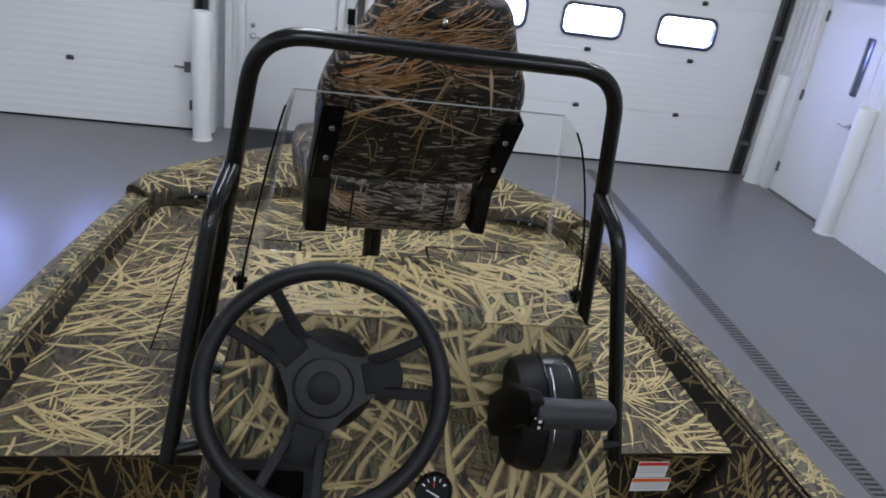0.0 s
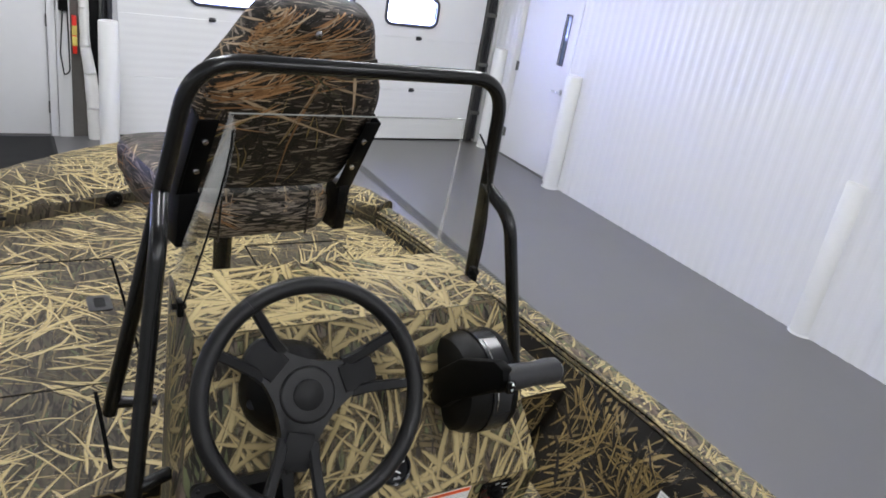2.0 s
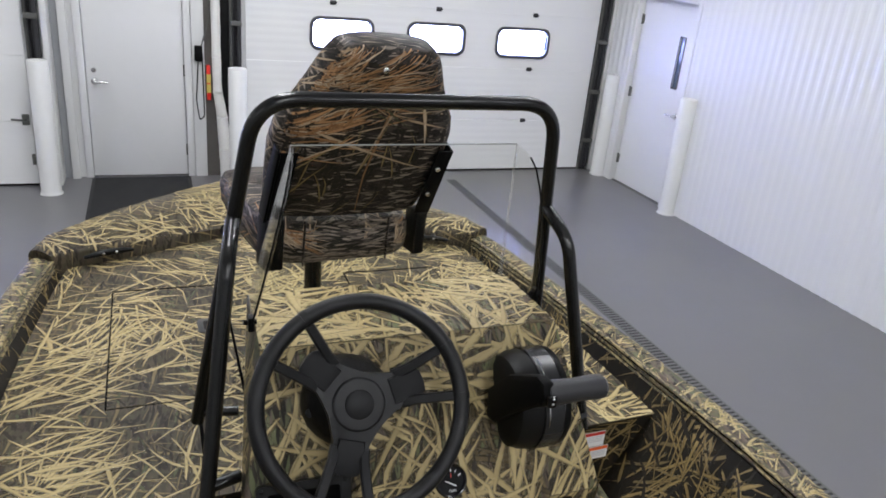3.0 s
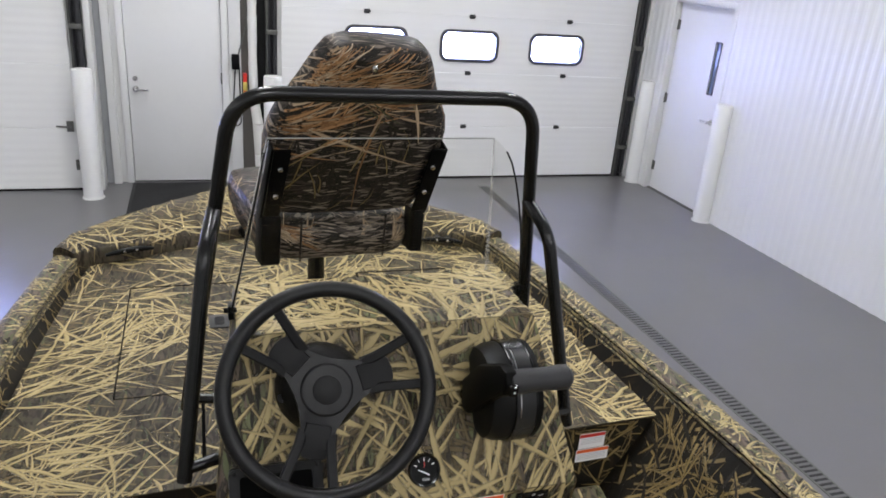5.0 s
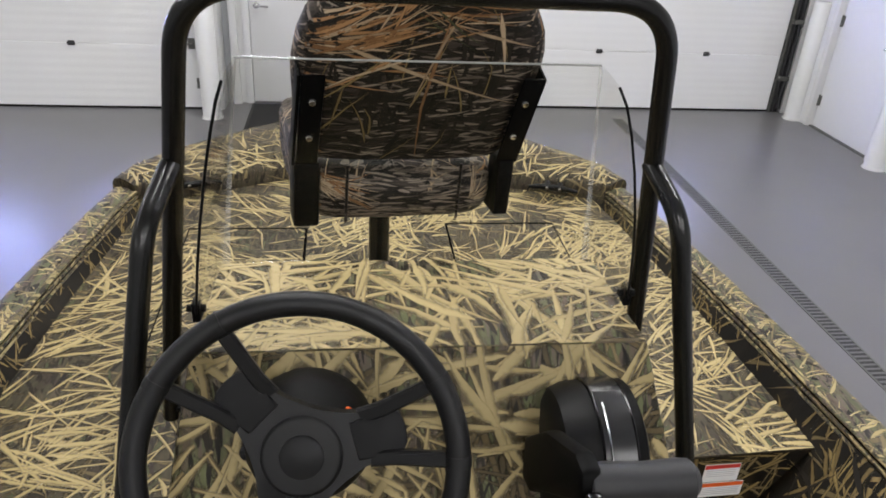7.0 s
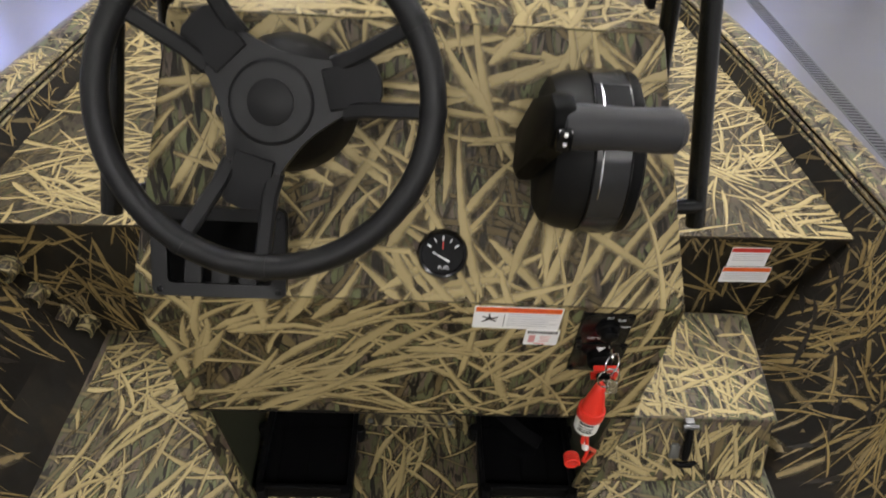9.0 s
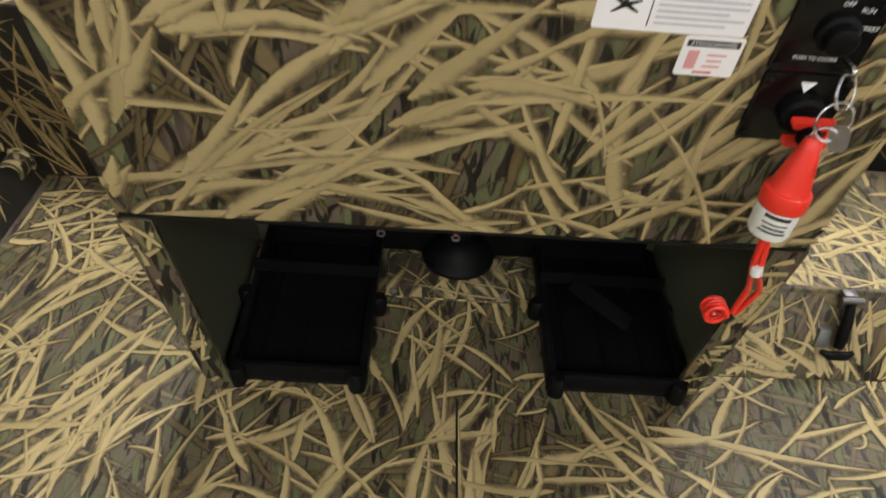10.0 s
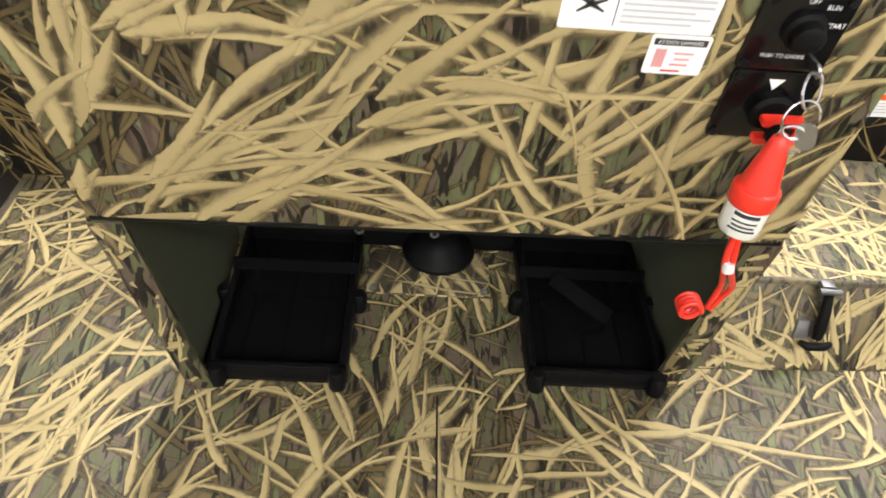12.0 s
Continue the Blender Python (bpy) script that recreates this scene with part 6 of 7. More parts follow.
part("top_edge", bm, ACRYLIC_EDGE, t, "pale grey top edge with its highlight put into the colour")
for b, tp, e in ((BL, TLC, Vector((-0.258, 1.135, 1.742))), (BR, TRC, Vector((0.298, 1.160, 1.738)))):
    d = e - b
    curve = []
    for f, w in ((1.0, 0.0), (0.985, 0.20), (0.955, 0.36), (0.90, 0.52), (0.80, 0.66), (0.65, 0.80), (0.45, 0.92), (0.25, 0.98), (0.0, 1.0)):
        curve.append(b.lerp(tp, f) + d * w)
    bm = bmesh.new()
    vs = [bm.verts.new(p) for p in [b] + curve]
    bm.faces.new(vs)
    thicken(bm, 0.004)
    wing = part("wing", bm, ACRYLIC, t, "", False)
    wing.visible_shadow = False
    bm = bmesh.new()
    tube(bm, curve[2:], 0.0017, 8)
    part("edge_trim", bm, BLACK_PLASTIC, t, "black wing edge trim")
    s = 1 if e.x > 0 else -1
    side = Vector((-s * 0.006, 0, 0))
    # pale film before the bend: the glint of clear acrylic, painted on
    bm = bmesh.new()
    hexa(bm, [b + Vector((0, -0.0012, 0)), b + side * 1.6 + Vector((0, -0.0012, 0)), tp + side * 0.4 + Vector((0, -0.0012, 0)), tp + Vector((0, -0.0012, 0))], [b + Vector((0, -0.0004, 0)), b + side * 1.6 + Vector((0, -0.0004, 0)), tp + side * 0.4 + Vector((0, -0.0004, 0)), tp + Vector((0, -0.0004, 0))])
    strip = part("bend", bm, BEND_GLINT, t, "painted pale glint along the bend in the acrylic", False)
    strip.visible_shadow = False
    bm = bmesh.new()
    box(bm, e.x - 0.005, e.x + 0.005, e.y - 0.002, e.y + 0.018, e.z - 0.010, e.z + 0.016, 0.002)
    tube(bm, [(e.x - s * 0.010, e.y + 0.010, e.z + 0.004), (e.x + s * 0.012, e.y + 0.010, e.z + 0.004)], 0.005, 10)
    part("foot_bracket", bm, BLACK_PLASTIC, t, "small black foot bracket")

# grab rail round the console: a hoop with two braced side rails
R = 0.0128
t = thing("grab_rail", "black tubular steel grab rail hooped over the console", "grab rail", (0.02, 1.2, 1.48))
LF, RF = Vector((-0.345, 1.278, 1.468)), Vector((0.392, 1.300, 1.462))
bm = bmesh.new()
tube(bm, fillet([LF, (-0.246, 1.160, 2.124), (0.291, 1.178, 2.119), RF], 0.085, 12), R, 18)
part("hoop", bm, BLACK_TUBE, t)
for j, e, f in (((-0.280, 1.192, 1.914), (-0.297, 1.108, 1.872), (-0.346, 1.008, 1.500)), ((0.321, 1.220, 1.909), (0.336, 1.138, 1.868), (0.402, 1.074, 1.468))):
    bm = bmesh.new()
    tube(bm, fillet([j, e, f], 0.07, 10), R, 18)
    part("side_rail", bm, BLACK_TUBE, t)
for a, b in (((-0.346, 1.012, 1.520), (-0.290, 1.030, 1.522)), ((0.398, 1.074, 1.500), (0.335, 1.050, 1.510)), ((-0.342, 1.275, 1.490), (-0.268, 1.262, 1.490)), ((0.389, 1.296, 1.486), (0.305, 1.265, 1.490))):
    bm = bmesh.new()
    tube(bm, [a, b], 0.0105, 14)
    part("stub", bm, BLACK_TUBE, t)

# steering wheel
t = thing("steering_wheel", "black three-spoke steering wheel with paired grey spokes", "steering wheel", (-0.127, 0.905, 1.715))
WHEEL = frame_on((-0.124, 0.900, 1.719), (1, -0.03, 0), (0.0, 0.479, 0.877))
bm = bmesh.new()
tube(bm, [WHEEL @ Vector((0.1570 * math.cos(a), 0.1570 * math.sin(a), 0)) for a in (2 * math.pi * k / 64 for k in range(64))], 0.0126, 16, True)
part("rim", bm, DARK_RUBBER, t, "black rubber rim")
HUB = WHEEL @ Matrix.Translation((0, 0, -0.042))
bm = bmesh.new()
star = []
for base in (15, 135, 255):
    for r, a in ((0.088, -15), (0.088, 15), (0.074, 20.5), (0.063, 28), (0.0555, 38), (0.051, 49), (0.0495, 60), (0.051, 71), (0.0555, 82), (0.063, 92), (0.074, 99.5)):
        star.append((r * math.cos(radians(base + a)), r * math.sin(radians(base + a))))
prism(bm, star, -0.049, -0.0285, WHEEL, 0.0045)
part("hub", bm, DARK_RUBBER, t)
bm = bmesh.new()
lathe(bm, [(0.0415, 0.004), (0.0425, 0.012), (0.0410, 0.0150), (0.0385, 0.0165), (0.0370, 0.0166)], HUB, 36)
part("hub_ring", bm, DARK_RUBBER, t)
bm = bmesh.new()
lathe(bm, [(0.0225, 0.0155), (0.0225, 0.0180), (0.0205, 0.0195), (0.0, 0.020)], HUB, 32)
part("centre_cap", bm, SPOKE, t, "round centre cap")
for base in (0, 120, 240):
    for k in (0, 30):
        a, c = radians(base + k), radians(base + 15 + (k - 15) * 2.5)
        c = radians(base + 15 + (k - 15) * 1.25)
        p = [Vector((0.070 * math.cos(c), 0.070 * math.sin(c), -0.033)), Vector((0.092 * math.cos(a * 0.75 + c * 0.25), 0.092 * math.sin(a * 0.75 + c * 0.25), -0.024)), Vector((0.149 * math.cos(a), 0.149 * math.sin(a), -0.003))]
        bm = bmesh.new()
        rings = []
        for i, q in enumerate(p):
            d = Vector((-math.sin(a), math.cos(a), 0)) * (0.0085, 0.0075, 0.0075)[i]
            u = Vector((0, 0, 1)) * 0.006
            rings.append([WHEEL @ (q + v) for v in (-d - u, d - u, d * 1.05 + u * 0.4, d * 0.7 + u, -d * 0.7 + u, -d * 1.05 + u * 0.4)])
        loft(bm, rings)
        part("spoke", bm, SPOKE, t)
        bm = bmesh.new()
        tube(bm, [WHEEL @ Vector((0.1570 * math.cos(a + b), 0.1570 * math.sin(a + b), 0)) for b in (-0.030, -0.010, 0.010, 0.030)], 0.0133, 14)
        part("spoke_collar", bm, SPOKE, t)
    # solid web between the pair of spokes
    bm = bmesh.new()
    c = radians(base + 15)
    poly = [(0.058, -0.36), (0.080, -0.27), (0.103, -0.235), (0.108, -0.14), (0.109, 0.0), (0.108, 0.14), (0.103, 0.235), (0.080, 0.27), (0.058, 0.36)]
    prism(bm, [(r * math.cos(c + b), r * math.sin(c + b)) for r, b in poly], -0.042, -0.0250, WHEEL, 0.002)
    part("web", bm, GREY_RUBBER, t, "dark grey web between the spokes")
bm = bmesh.new()
lathe(bm, [(0.075, -0.148), (0.075, -0.120), (0.066, -0.085), (0.050, -0.062), (0.042, -0.042)], WHEEL, 32)
part("column_cover", bm, BLACK_PLASTIC, t)
bm = bmesh.new()
lathe(bm, [(0.056, -0.098), (0.060, -0.090), (0.060, -0.078), (0.052, -0.070)], WHEEL, 36)
part("column_ring", bm, plain("dull_grey_metal", (0.18, 0.18, 0.19), 0.35, metal=0.6), t, "dull grey metal column ring")
bm = bmesh.new()
lathe(bm, [(0.0045, 0.0), (0.0045, 0.003), (0.002, 0.004)], WHEEL @ Matrix.Translation((0.044, 0.036, -0.076)) @ Matrix.Rotation(radians(40), 4, "Y"), 12)
part("tilt_mark", bm, ORANGE_PRINT, t, "small orange tilt mark")
bm = bmesh.new()
lathe(bm, [(0.0075, -0.004), (0.0075, 0.002), (0.004, 0.0025)], WHEEL @ Matrix.Translation((-0.066, -0.012, -0.092)) @ Matrix.Rotation(radians(-40), 4, "Y"), 14)
part("keyway", bm, BLACK_GLOSS, t, "small dark column hole")

# throttle control: a drum on the dash, a lever and a cross grip
t = thing("throttle_control", "black side-mounted throttle control with a cross grip", "throttle", (0.22, 1.0, 1.62))
AX = Matrix.Translation((0.150, 0.992, 1.626)) @ Matrix.Rotation(radians(90), 4, "Y")
bm = bmesh.new()
lathe(bm, [(0.036, 0.002), (0.064, 0.004), (0.080, 0.012), (0.087, 0.028), (0.089, 0.048)], AX, 48)
part("drum_cheek", bm, BLACK_STEEL, t, "black drum cheek")
bm = bmesh.new()
lathe(bm, [(0.0875, 0.048), (0.0915, 0.0505), (0.0915, 0.086), (0.0875, 0.089)], AX, 48)
part("drum_band", bm, SATIN, t, "satin dark grey drum band")
for z in (0.0495, 0.0875):
    bm = bmesh.new()
    tube(bm, [AX @ Vector((0.0905 * math.cos(a), 0.0905 * math.sin(a), z)) for a in (2 * math.pi * k / 48 for k in range(48))], 0.0014, 6, True)
    part("drum_bead", bm, BLACK_GLOSS, t, "glossy black bead")
bm = bmesh.new()
lathe(bm, [(0.089, 0.089), (0.089, 0.100), (0.074, 0.107), (0.03, 0.108)], AX, 48)
part("drum_cover", bm, BLACK_PLASTIC, t)
bm = bmesh.new()
tube(bm, [AX @ Vector((0.0922 * math.cos(a), 0.0922 * math.sin(a), 0.057)) for a in (radians(190 + 5 * k) for k in range(17))], 0.0011, 6)
part("bright_line", bm, CHROME, t, "thin bright trim line")
bm = bmesh.new()
m = Matrix.Translation((0.128, 0, 0))
arm = [(0.985, 1.600), (0.995, 1.655), (0.930, 1.722), (0.842, 1.774), (0.816, 1.774), (0.806, 1.754), (0.814, 1.734), (0.905, 1.670), (0.950, 1.610)]
a = [bm.verts.new((0.128, y, z)) for y, z in arm]
b = [bm.verts.new((0.150, y, z)) for y, z in arm]
bm.faces.new(a), bm.faces.new(b)
for i in range(len(arm)):
    j = (i + 1) % len(arm)
    bm.faces.new((a[i], a[j], b[j], b[i]))
bmesh.ops.bevel(bm, geom=bm.edges[:], offset=0.007, segments=2, affect="EDGES", profile=0.5)
lever = part("lever", bm, BLACK_LEVER, t)
bm = bmesh.new()
loft(bm, [[(x, 0.822 + r * 1.05 * math.cos(k * math.pi / 8), 1.753 + r * math.sin(k * math.pi / 8)) for k in range(16)] for x, r in ((0.136, 0.010), (0.140, 0.0175), (0.154, 0.0198), (0.192, 0.0180), (0.224, 0.0198), (0.236, 0.0188), (0.243, 0.012))])
part("grip", bm, GRIP, t, "dark grey moulded grip")
bm = bmesh.new()
box(bm, 0.131, 0.145, 0.797, 0.806, 1.742, 1.762, 0.003)
part("trim_switch", bm, BLACK_GLOSS, t, "glossy black trim switch")
bm = bmesh.new()
for dz in (-0.004, 0.005):
    box(bm, 0.1365, 0.1395, 0.7955, 0.7975, 1.753 + dz, 1.7555 + dz)
part("trim_mark", bm, WHITE_PRINT, t, "white switch marks")

# fuel gauge
t = thing("fuel_gauge", "round black fuel gauge with a white needle", "gauge", DASH @ Vector((0.055, 0.059, 0)))
G = on(DASH, 0.055, 0.059)
bm = bmesh.new()
lathe(bm, [(0.0295, -0.006), (0.0295, 0.004), (0.0275, 0.0075), (0.0245, 0.0065), (0.0240, 0.003), (0.0, 0.003)], G, 40)
part("bezel", bm, BLACK_GLOSS, t)
bm = bmesh.new()
for k in range(5):
    a = radians(150 - 30 * k)
    p = G @ Matrix.Rotation(a, 4, "Z") @ Matrix.Translation((0.0185, 0, 0.0032))
    prism(bm, rrect(0.0055, 0.0012 if k % 2 else 0.002, 0.0004, 1), 0, 0.0003, p)
part("scale_marks", bm, WHITE_PRINT, t, "white scale marks")
bm = bmesh.new()
prism(bm, [(-0.0012, -0.006), (0.0012, -0.006), (0.0006, 0.017), (-0.0006, 0.017)], 0.0040, 0.0045, G @ Matrix.Translation((0.003, -0.006, 0)) @ Matrix.Rotation(radians(62), 4, "Z"))
part("needle", bm, WHITE_PRINT, t, "white needle")
letters("dial_text", "FUEL", 0.0065, G @ Matrix.Translation((0.002, -0.0165, 0.0034)), WHITE_PRINT, t)
bm = bmesh.new()
prism(bm, rrect(0.0015, 0.009, 0.0005, 1), 0, 0.0004, G @ Matrix.Translation((0, 0.010, 0.0033)))
part("red_mark", bm, RED_PRINT, t, "red dial mark")

# recessed switch panel behind the wheel
t = thing("switch_panel", "black recessed switch panel with three rocker switches", "switch panel", DASH @ Vector((-0.2, 0.05, 0)))
S = on(DASH, -0.200, 0.052)
bm = bmesh.new()
outer, inner = rrect(0.152, 0.104, 0.010), rrect(0.118, 0.074, 0.006)
k = len(outer)
for i in range(k):
    j = (i + 1) % k
    for q in (((*outer[i], 0.0), (*outer[j], 0.0), (*outer[j], 0.014), (*outer[i], 0.014)), ((*outer[i], 0.014), (*outer[j], 0.014), (*inner[j], 0.012), (*inner[i], 0.012)),
              ((*inner[i], 0.012), (*inner[j], 0.012), (*inner[j], 0.003), (*inner[i], 0.003))):
        bm.faces.new([bm.verts.new(S @ Vector(p)) for p in q])
bmesh.ops.remove_doubles(bm, verts=bm.verts[:], dist=0.0002)
part("surround", bm, BLACK_SATIN, t)
bm = bmesh.new()
prism(bm, inner, 0.0015, 0.003, S)
part("back_plate", bm, GAP, t)
for i, x in enumerate((-0.030, 0.001, 0.032)):
    bm = bmesh.new()
    m = S @ Matrix.Translation((x, -0.020, 0.003))
    hexa(bm, [m @ Vector(p) for p in ((-0.011, -0.016, 0), (0.011, -0.016, 0), (0.011, 0.016, 0), (-0.011, 0.016, 0))], [m @ Vector(p) for p in ((-0.010, -0.016, 0.012), (0.010, -0.016, 0.012), (0.010, 0.016, 0.004), (-0.010, 0.016, 0.004))], 0.0015)
    part("rocker", bm, SPOKE, t)
for x, y in ((-0.067, -0.044), (0.067, -0.044), (0.067, 0.044), (-0.067, 0.044)):
    bm = bmesh.new()
    lathe(bm, [(0.0035, 0.013), (0.0035, 0.0150), (0.002, 0.0158)], S @ Matrix.Translation((x, y, 0)), 10)
    part("screw", bm, BLACK_STEEL, t)
bm = bmesh.new()
for dx, dy in ((-0.003, 0), (0.003, 0), (0, 0.004)):
    prism(bm, rrect(0.003, 0.0022, 0.0006, 1), 0.0, 0.0004, S @ Matrix.Translation((-0.030 + dx, -0.008 + dy, 0.0125)))
part("rocker_mark", bm, WHITE_PRINT, t, "small white rocker mark")


# printed labels
def label_plate(name, m, w, h, text_label, category="label"):
    t = thing(name, text_label, category, m.translation)
    bm = bmesh.new()
    prism(bm, rrect(w, h, 0.002, 2), 0.0002, 0.0010, m)
    part("sheet", bm, WHITE_LABEL, t, "", False)
    return t


def bars(t, m, rows, mat=None, name="print_bar"):
    """Plain printed bars: x, y, width, height."""
    for x, y, w, h in rows:
        bm = bmesh.new()
        prism(bm, [(x, y), (x + w, y), (x + w, y + h), (x, y + h)], 0.0010, 0.0013, m)
        part(name, bm, mat or GREY_PRINT, t, "", False)


W = on(PANEL, 0.151, -0.0275)
t = label_plate("warning_label", W, 0.108, 0.046, "white warning label with an orange band and grey text bars")
bars(t, W, [(-0.052, 0.012, 0.104, 0.0095)], ORANGE_PRINT, "orange_band")
bars(t, W, [(-0.046, 0.0145, 0.006, 0.0045), (0.043, 0.0145, 0.006, 0.0045), (-0.020, 0.0145, 0.006, 0.0045)], RED_PRINT, "heading_bar")
letters("heading", "WARNING", 0.0082, W @ Matrix.Translation((0.013, 0.0168, 0.0014)), RED_PRINT, t, 1.1)
bars(t, W, [(-0.012, 0.0075 - 0.0048 * k, 0.062 - (0.012 if k in (3, 5) else 0.0), 0.0020) for k in range(6)])
bars(t, W, [(-0.0165, -0.019, 0.0007, 0.029)], BLACK_PRINT, "divider")
bm = bmesh.new()
for a in (20, 95, 150, 215, 330):
    p = W @ Matrix.Translation((-0.034, -0.003, 0)) @ Matrix.Rotation(radians(a), 4, "Z")
    prism(bm, [(0, -0.0018), (0.011, -0.0007), (0.011, 0.0007), (0, 0.0018)], 0.0010, 0.0013, p)
part("pictogram", bm, BLACK_PRINT, t, "black propeller pictogram", False)
L = on(PANEL, 0.187, -0.0685)
t = label_plate("lanyard_label", L, 0.043, 0.034, "small white lanyard instruction label")
bars(t, L, [(-0.019, 0.0085, 0.038, 0.0055)], BLACK_PRINT, "heading_band")
letters("heading", "ATTACH LANYARD", 0.0040, L @ Matrix.Translation((0, 0.0112, 0.0014)), WHITE_PRINT, t, 0.92)
bars(t, L, [(-0.016, -0.011, 0.008, 0.016), (-0.003, -0.009, 0.013, 0.0018), (-0.001, -0.004, 0.011, 0.0016), (-0.002, 0.001, 0.014, 0.0016)], plain("pink_print", (0.62, 0.28, 0.28), 0.5))
bars(t, L, [(-0.008, -0.0145, 0.014, 0.0016)], RED_PRINT)
for x, z, w, h, kind in ((0.717, 1.116, 0.082, 0.050, 0), (0.724, 1.068, 0.104, 0.042, 1)):
    m = frame_on((x, bulk_y(x) - 0.0005, z), (1, 0.033, 0), (0, 0, 1))
    t = label_plate("capacity_label", m, w, h, "white safety label with a red band on the bulkhead")
    bars(t, m, [(-w / 2 + 0.001, h / 2 - 0.0125, w - 0.002, 0.0105)], RED_PRINT if kind == 0 else ORANGE_PRINT, "red_band")
    bars(t, m, [(-w / 2 + 0.006, h / 2 - 0.019 - 0.0052 * k, w - 0.014, 0.0020) for k in range(4)])

m = frame_on((0.872, 0.985, 1.130), (0.0, -1.0, 0.0), (0.25, 0.0, 1.0))
t = label_plate("tag", m, 0.052, 0.070, "small white printed tag stuck on the inner side", "tag")
bars(t, m, [(-0.020, 0.026, 0.030, 0.0028), (-0.020, 0.018, 0.022, 0.0020), (-0.020, 0.010, 0.034, 0.0016), (-0.020, 0.004, 0.028, 0.0016)])

# ignition and stop switches
t = thing("ignition_switch", "black ignition switch plate with white printing", "ignition switch", PANEL @ Vector((0.262, -0.04, 0)))
I = on(PANEL, 0.262, -0.042)
bm = bmesh.new()
prism(bm, rrect(0.064, 0.064, 0.004, 3), 0.0, 0.004, I, 0.001)
part("plate", bm, BLACK_GLOSS, t)
bm = bmesh.new()
lathe(bm, [(0.015, 0.003), (0.015, 0.008), (0.012, 0.010), (0.011, 0.018), (0.008, 0.020)], I @ Matrix.Translation((0.003, 0.004, 0)), 24)
part("barrel", bm, BLACK_PLASTIC, t)
for s, x, y in (("OFF", 0.001, 0.026), ("RUN", 0.016, 0.022), ("START", 0.0235, 0.008), ("PUSH TO CHOKE", -0.002, -0.019)):
    letters("plate_text", s, 0.0055 if len(s) < 6 else 0.0048, I @ Matrix.Translation((x, y, 0.0042)), WHITE_PRINT, t, 0.85)
for x, y in ((-0.027, 0.027), (0.027, 0.027), (-0.027, -0.027)):
    bm = bmesh.new()
    lathe(bm, [(0.0035, 0.004), (0.0035, 0.006), (0.0015, 0.0065)], I @ Matrix.Translation((x, y, 0)), 10)
    part("screw", bm, BLACK_STEEL, t)
t = thing("stop_switch", "black engine stop switch with a red clip", "stop switch", PANEL @ Vector((0.268, -0.107, 0)))
K = on(PANEL, 0.266, -0.108)
bm = bmesh.new()
prism(bm, rrect(0.068, 0.066, 0.004, 3), 0.0, 0.004, K, 0.001)
part("plate", bm, BLACK_GLOSS, t)
bm = bmesh.new()
prism(bm, [(-0.006, 0.026), (0.006, 0.026), (0.0, 0.016)], 0.004, 0.0044, K)
part("triangle_mark", bm, WHITE_PRINT, t, "white triangle mark")
bm = bmesh.new()
lathe(bm, [(0.0165, 0.003), (0.0165, 0.012), (0.0135, 0.015)], K @ Matrix.Translation((0.004, 0.0, 0)), 24)
part("collar", bm, BLACK_PLASTIC, t)
bm = bmesh.new()
lathe(bm, [(0.007, 0.012), (0.007, 0.026), (0.009, 0.028), (0.009, 0.033), (0.006, 0.035)], K @ Matrix.Translation((0.006, -0.004, 0)), 18)
part("button", bm, BLACK_PLASTIC, t)
for dy in (-0.012, 0.006):
    bm = bmesh.new()
    m = K @ Matrix.Translation((0.008, -0.004 + dy, 0))
    prism(bm, rrect(0.030, 0.006, 0.002, 2), 0.018, 0.026, m)
    part("clip_arm", bm, RED_PLASTIC, t, "red clip arm")
bm = bmesh.new()
prism(bm, rrect(0.006, 0.024, 0.002, 2), 0.018, 0.026, K @ Matrix.Translation((0.023, -0.007, 0)))
part("clip_back", bm, RED_PLASTIC, t, "red clip back")
for x in (-0.029, 0.029):
    for y in (-0.028, 0.028):
        bm = bmesh.new()
        lathe(bm, [(0.0035, 0.004), (0.0035, 0.006), (0.0015, 0.0065)], K @ Matrix.Translation((x, y, 0)), 10)
        part("screw", bm, BLACK_STEEL, t)

# keys, split rings and the red key float with its coiled cord
t = thing("key_float", "red and white floating key capsule hanging from the ignition keys", "key float", (0.262, 0.88, 1.31))


def ring(c, r, tilt, spin, wire=0.0011):
    b = bmesh.new()
    m = Matrix.Translation(c) @ Matrix.Rotation(radians(spin), 4, "Z") @ Matrix.Rotation(radians(tilt), 4, "X")
    tube(b, [m @ Vector((r * math.cos(a), r * math.sin(a), 0)) for a in (2 * math.pi * k / 28 for k in range(28))], wire, 6, True)
    return b


kx, ky, kz = I @ Vector((0.004, 0.0, 0.024))
bm = bmesh.new()
prism(bm, rrect(0.010, 0.026, 0.004, 3), -0.001, 0.001, Matrix.Translation((kx, ky - 0.008, kz - 0.004)) @ Matrix.Rotation(radians(75), 4, "Y"))
part("key", bm, CHROME, t, "bright steel key")
for c, r, a, s in (((kx + 0.004, ky - 0.014, kz - 0.020), 0.013, 70, 40), ((kx + 0.002, ky - 0.020, kz - 0.040), 0.014, 80, 10), ((kx + 0.001, ky - 0.021, kz - 0.055), 0.010, 82, -25)):
    part("split_ring", ring(c, r, a, s), CHROME, t, "bright split ring")
bm = bmesh.new()
prism(bm, rrect(0.014, 0.020, 0.006, 4), -0.0008, 0.0008, frame_on((kx + 0.008, ky - 0.024, kz - 0.050), (0.8, -0.5, 0.2), (0.1, 0.1, 1)))
part("key_bow", bm, CHROME, t, "bright steel key head")
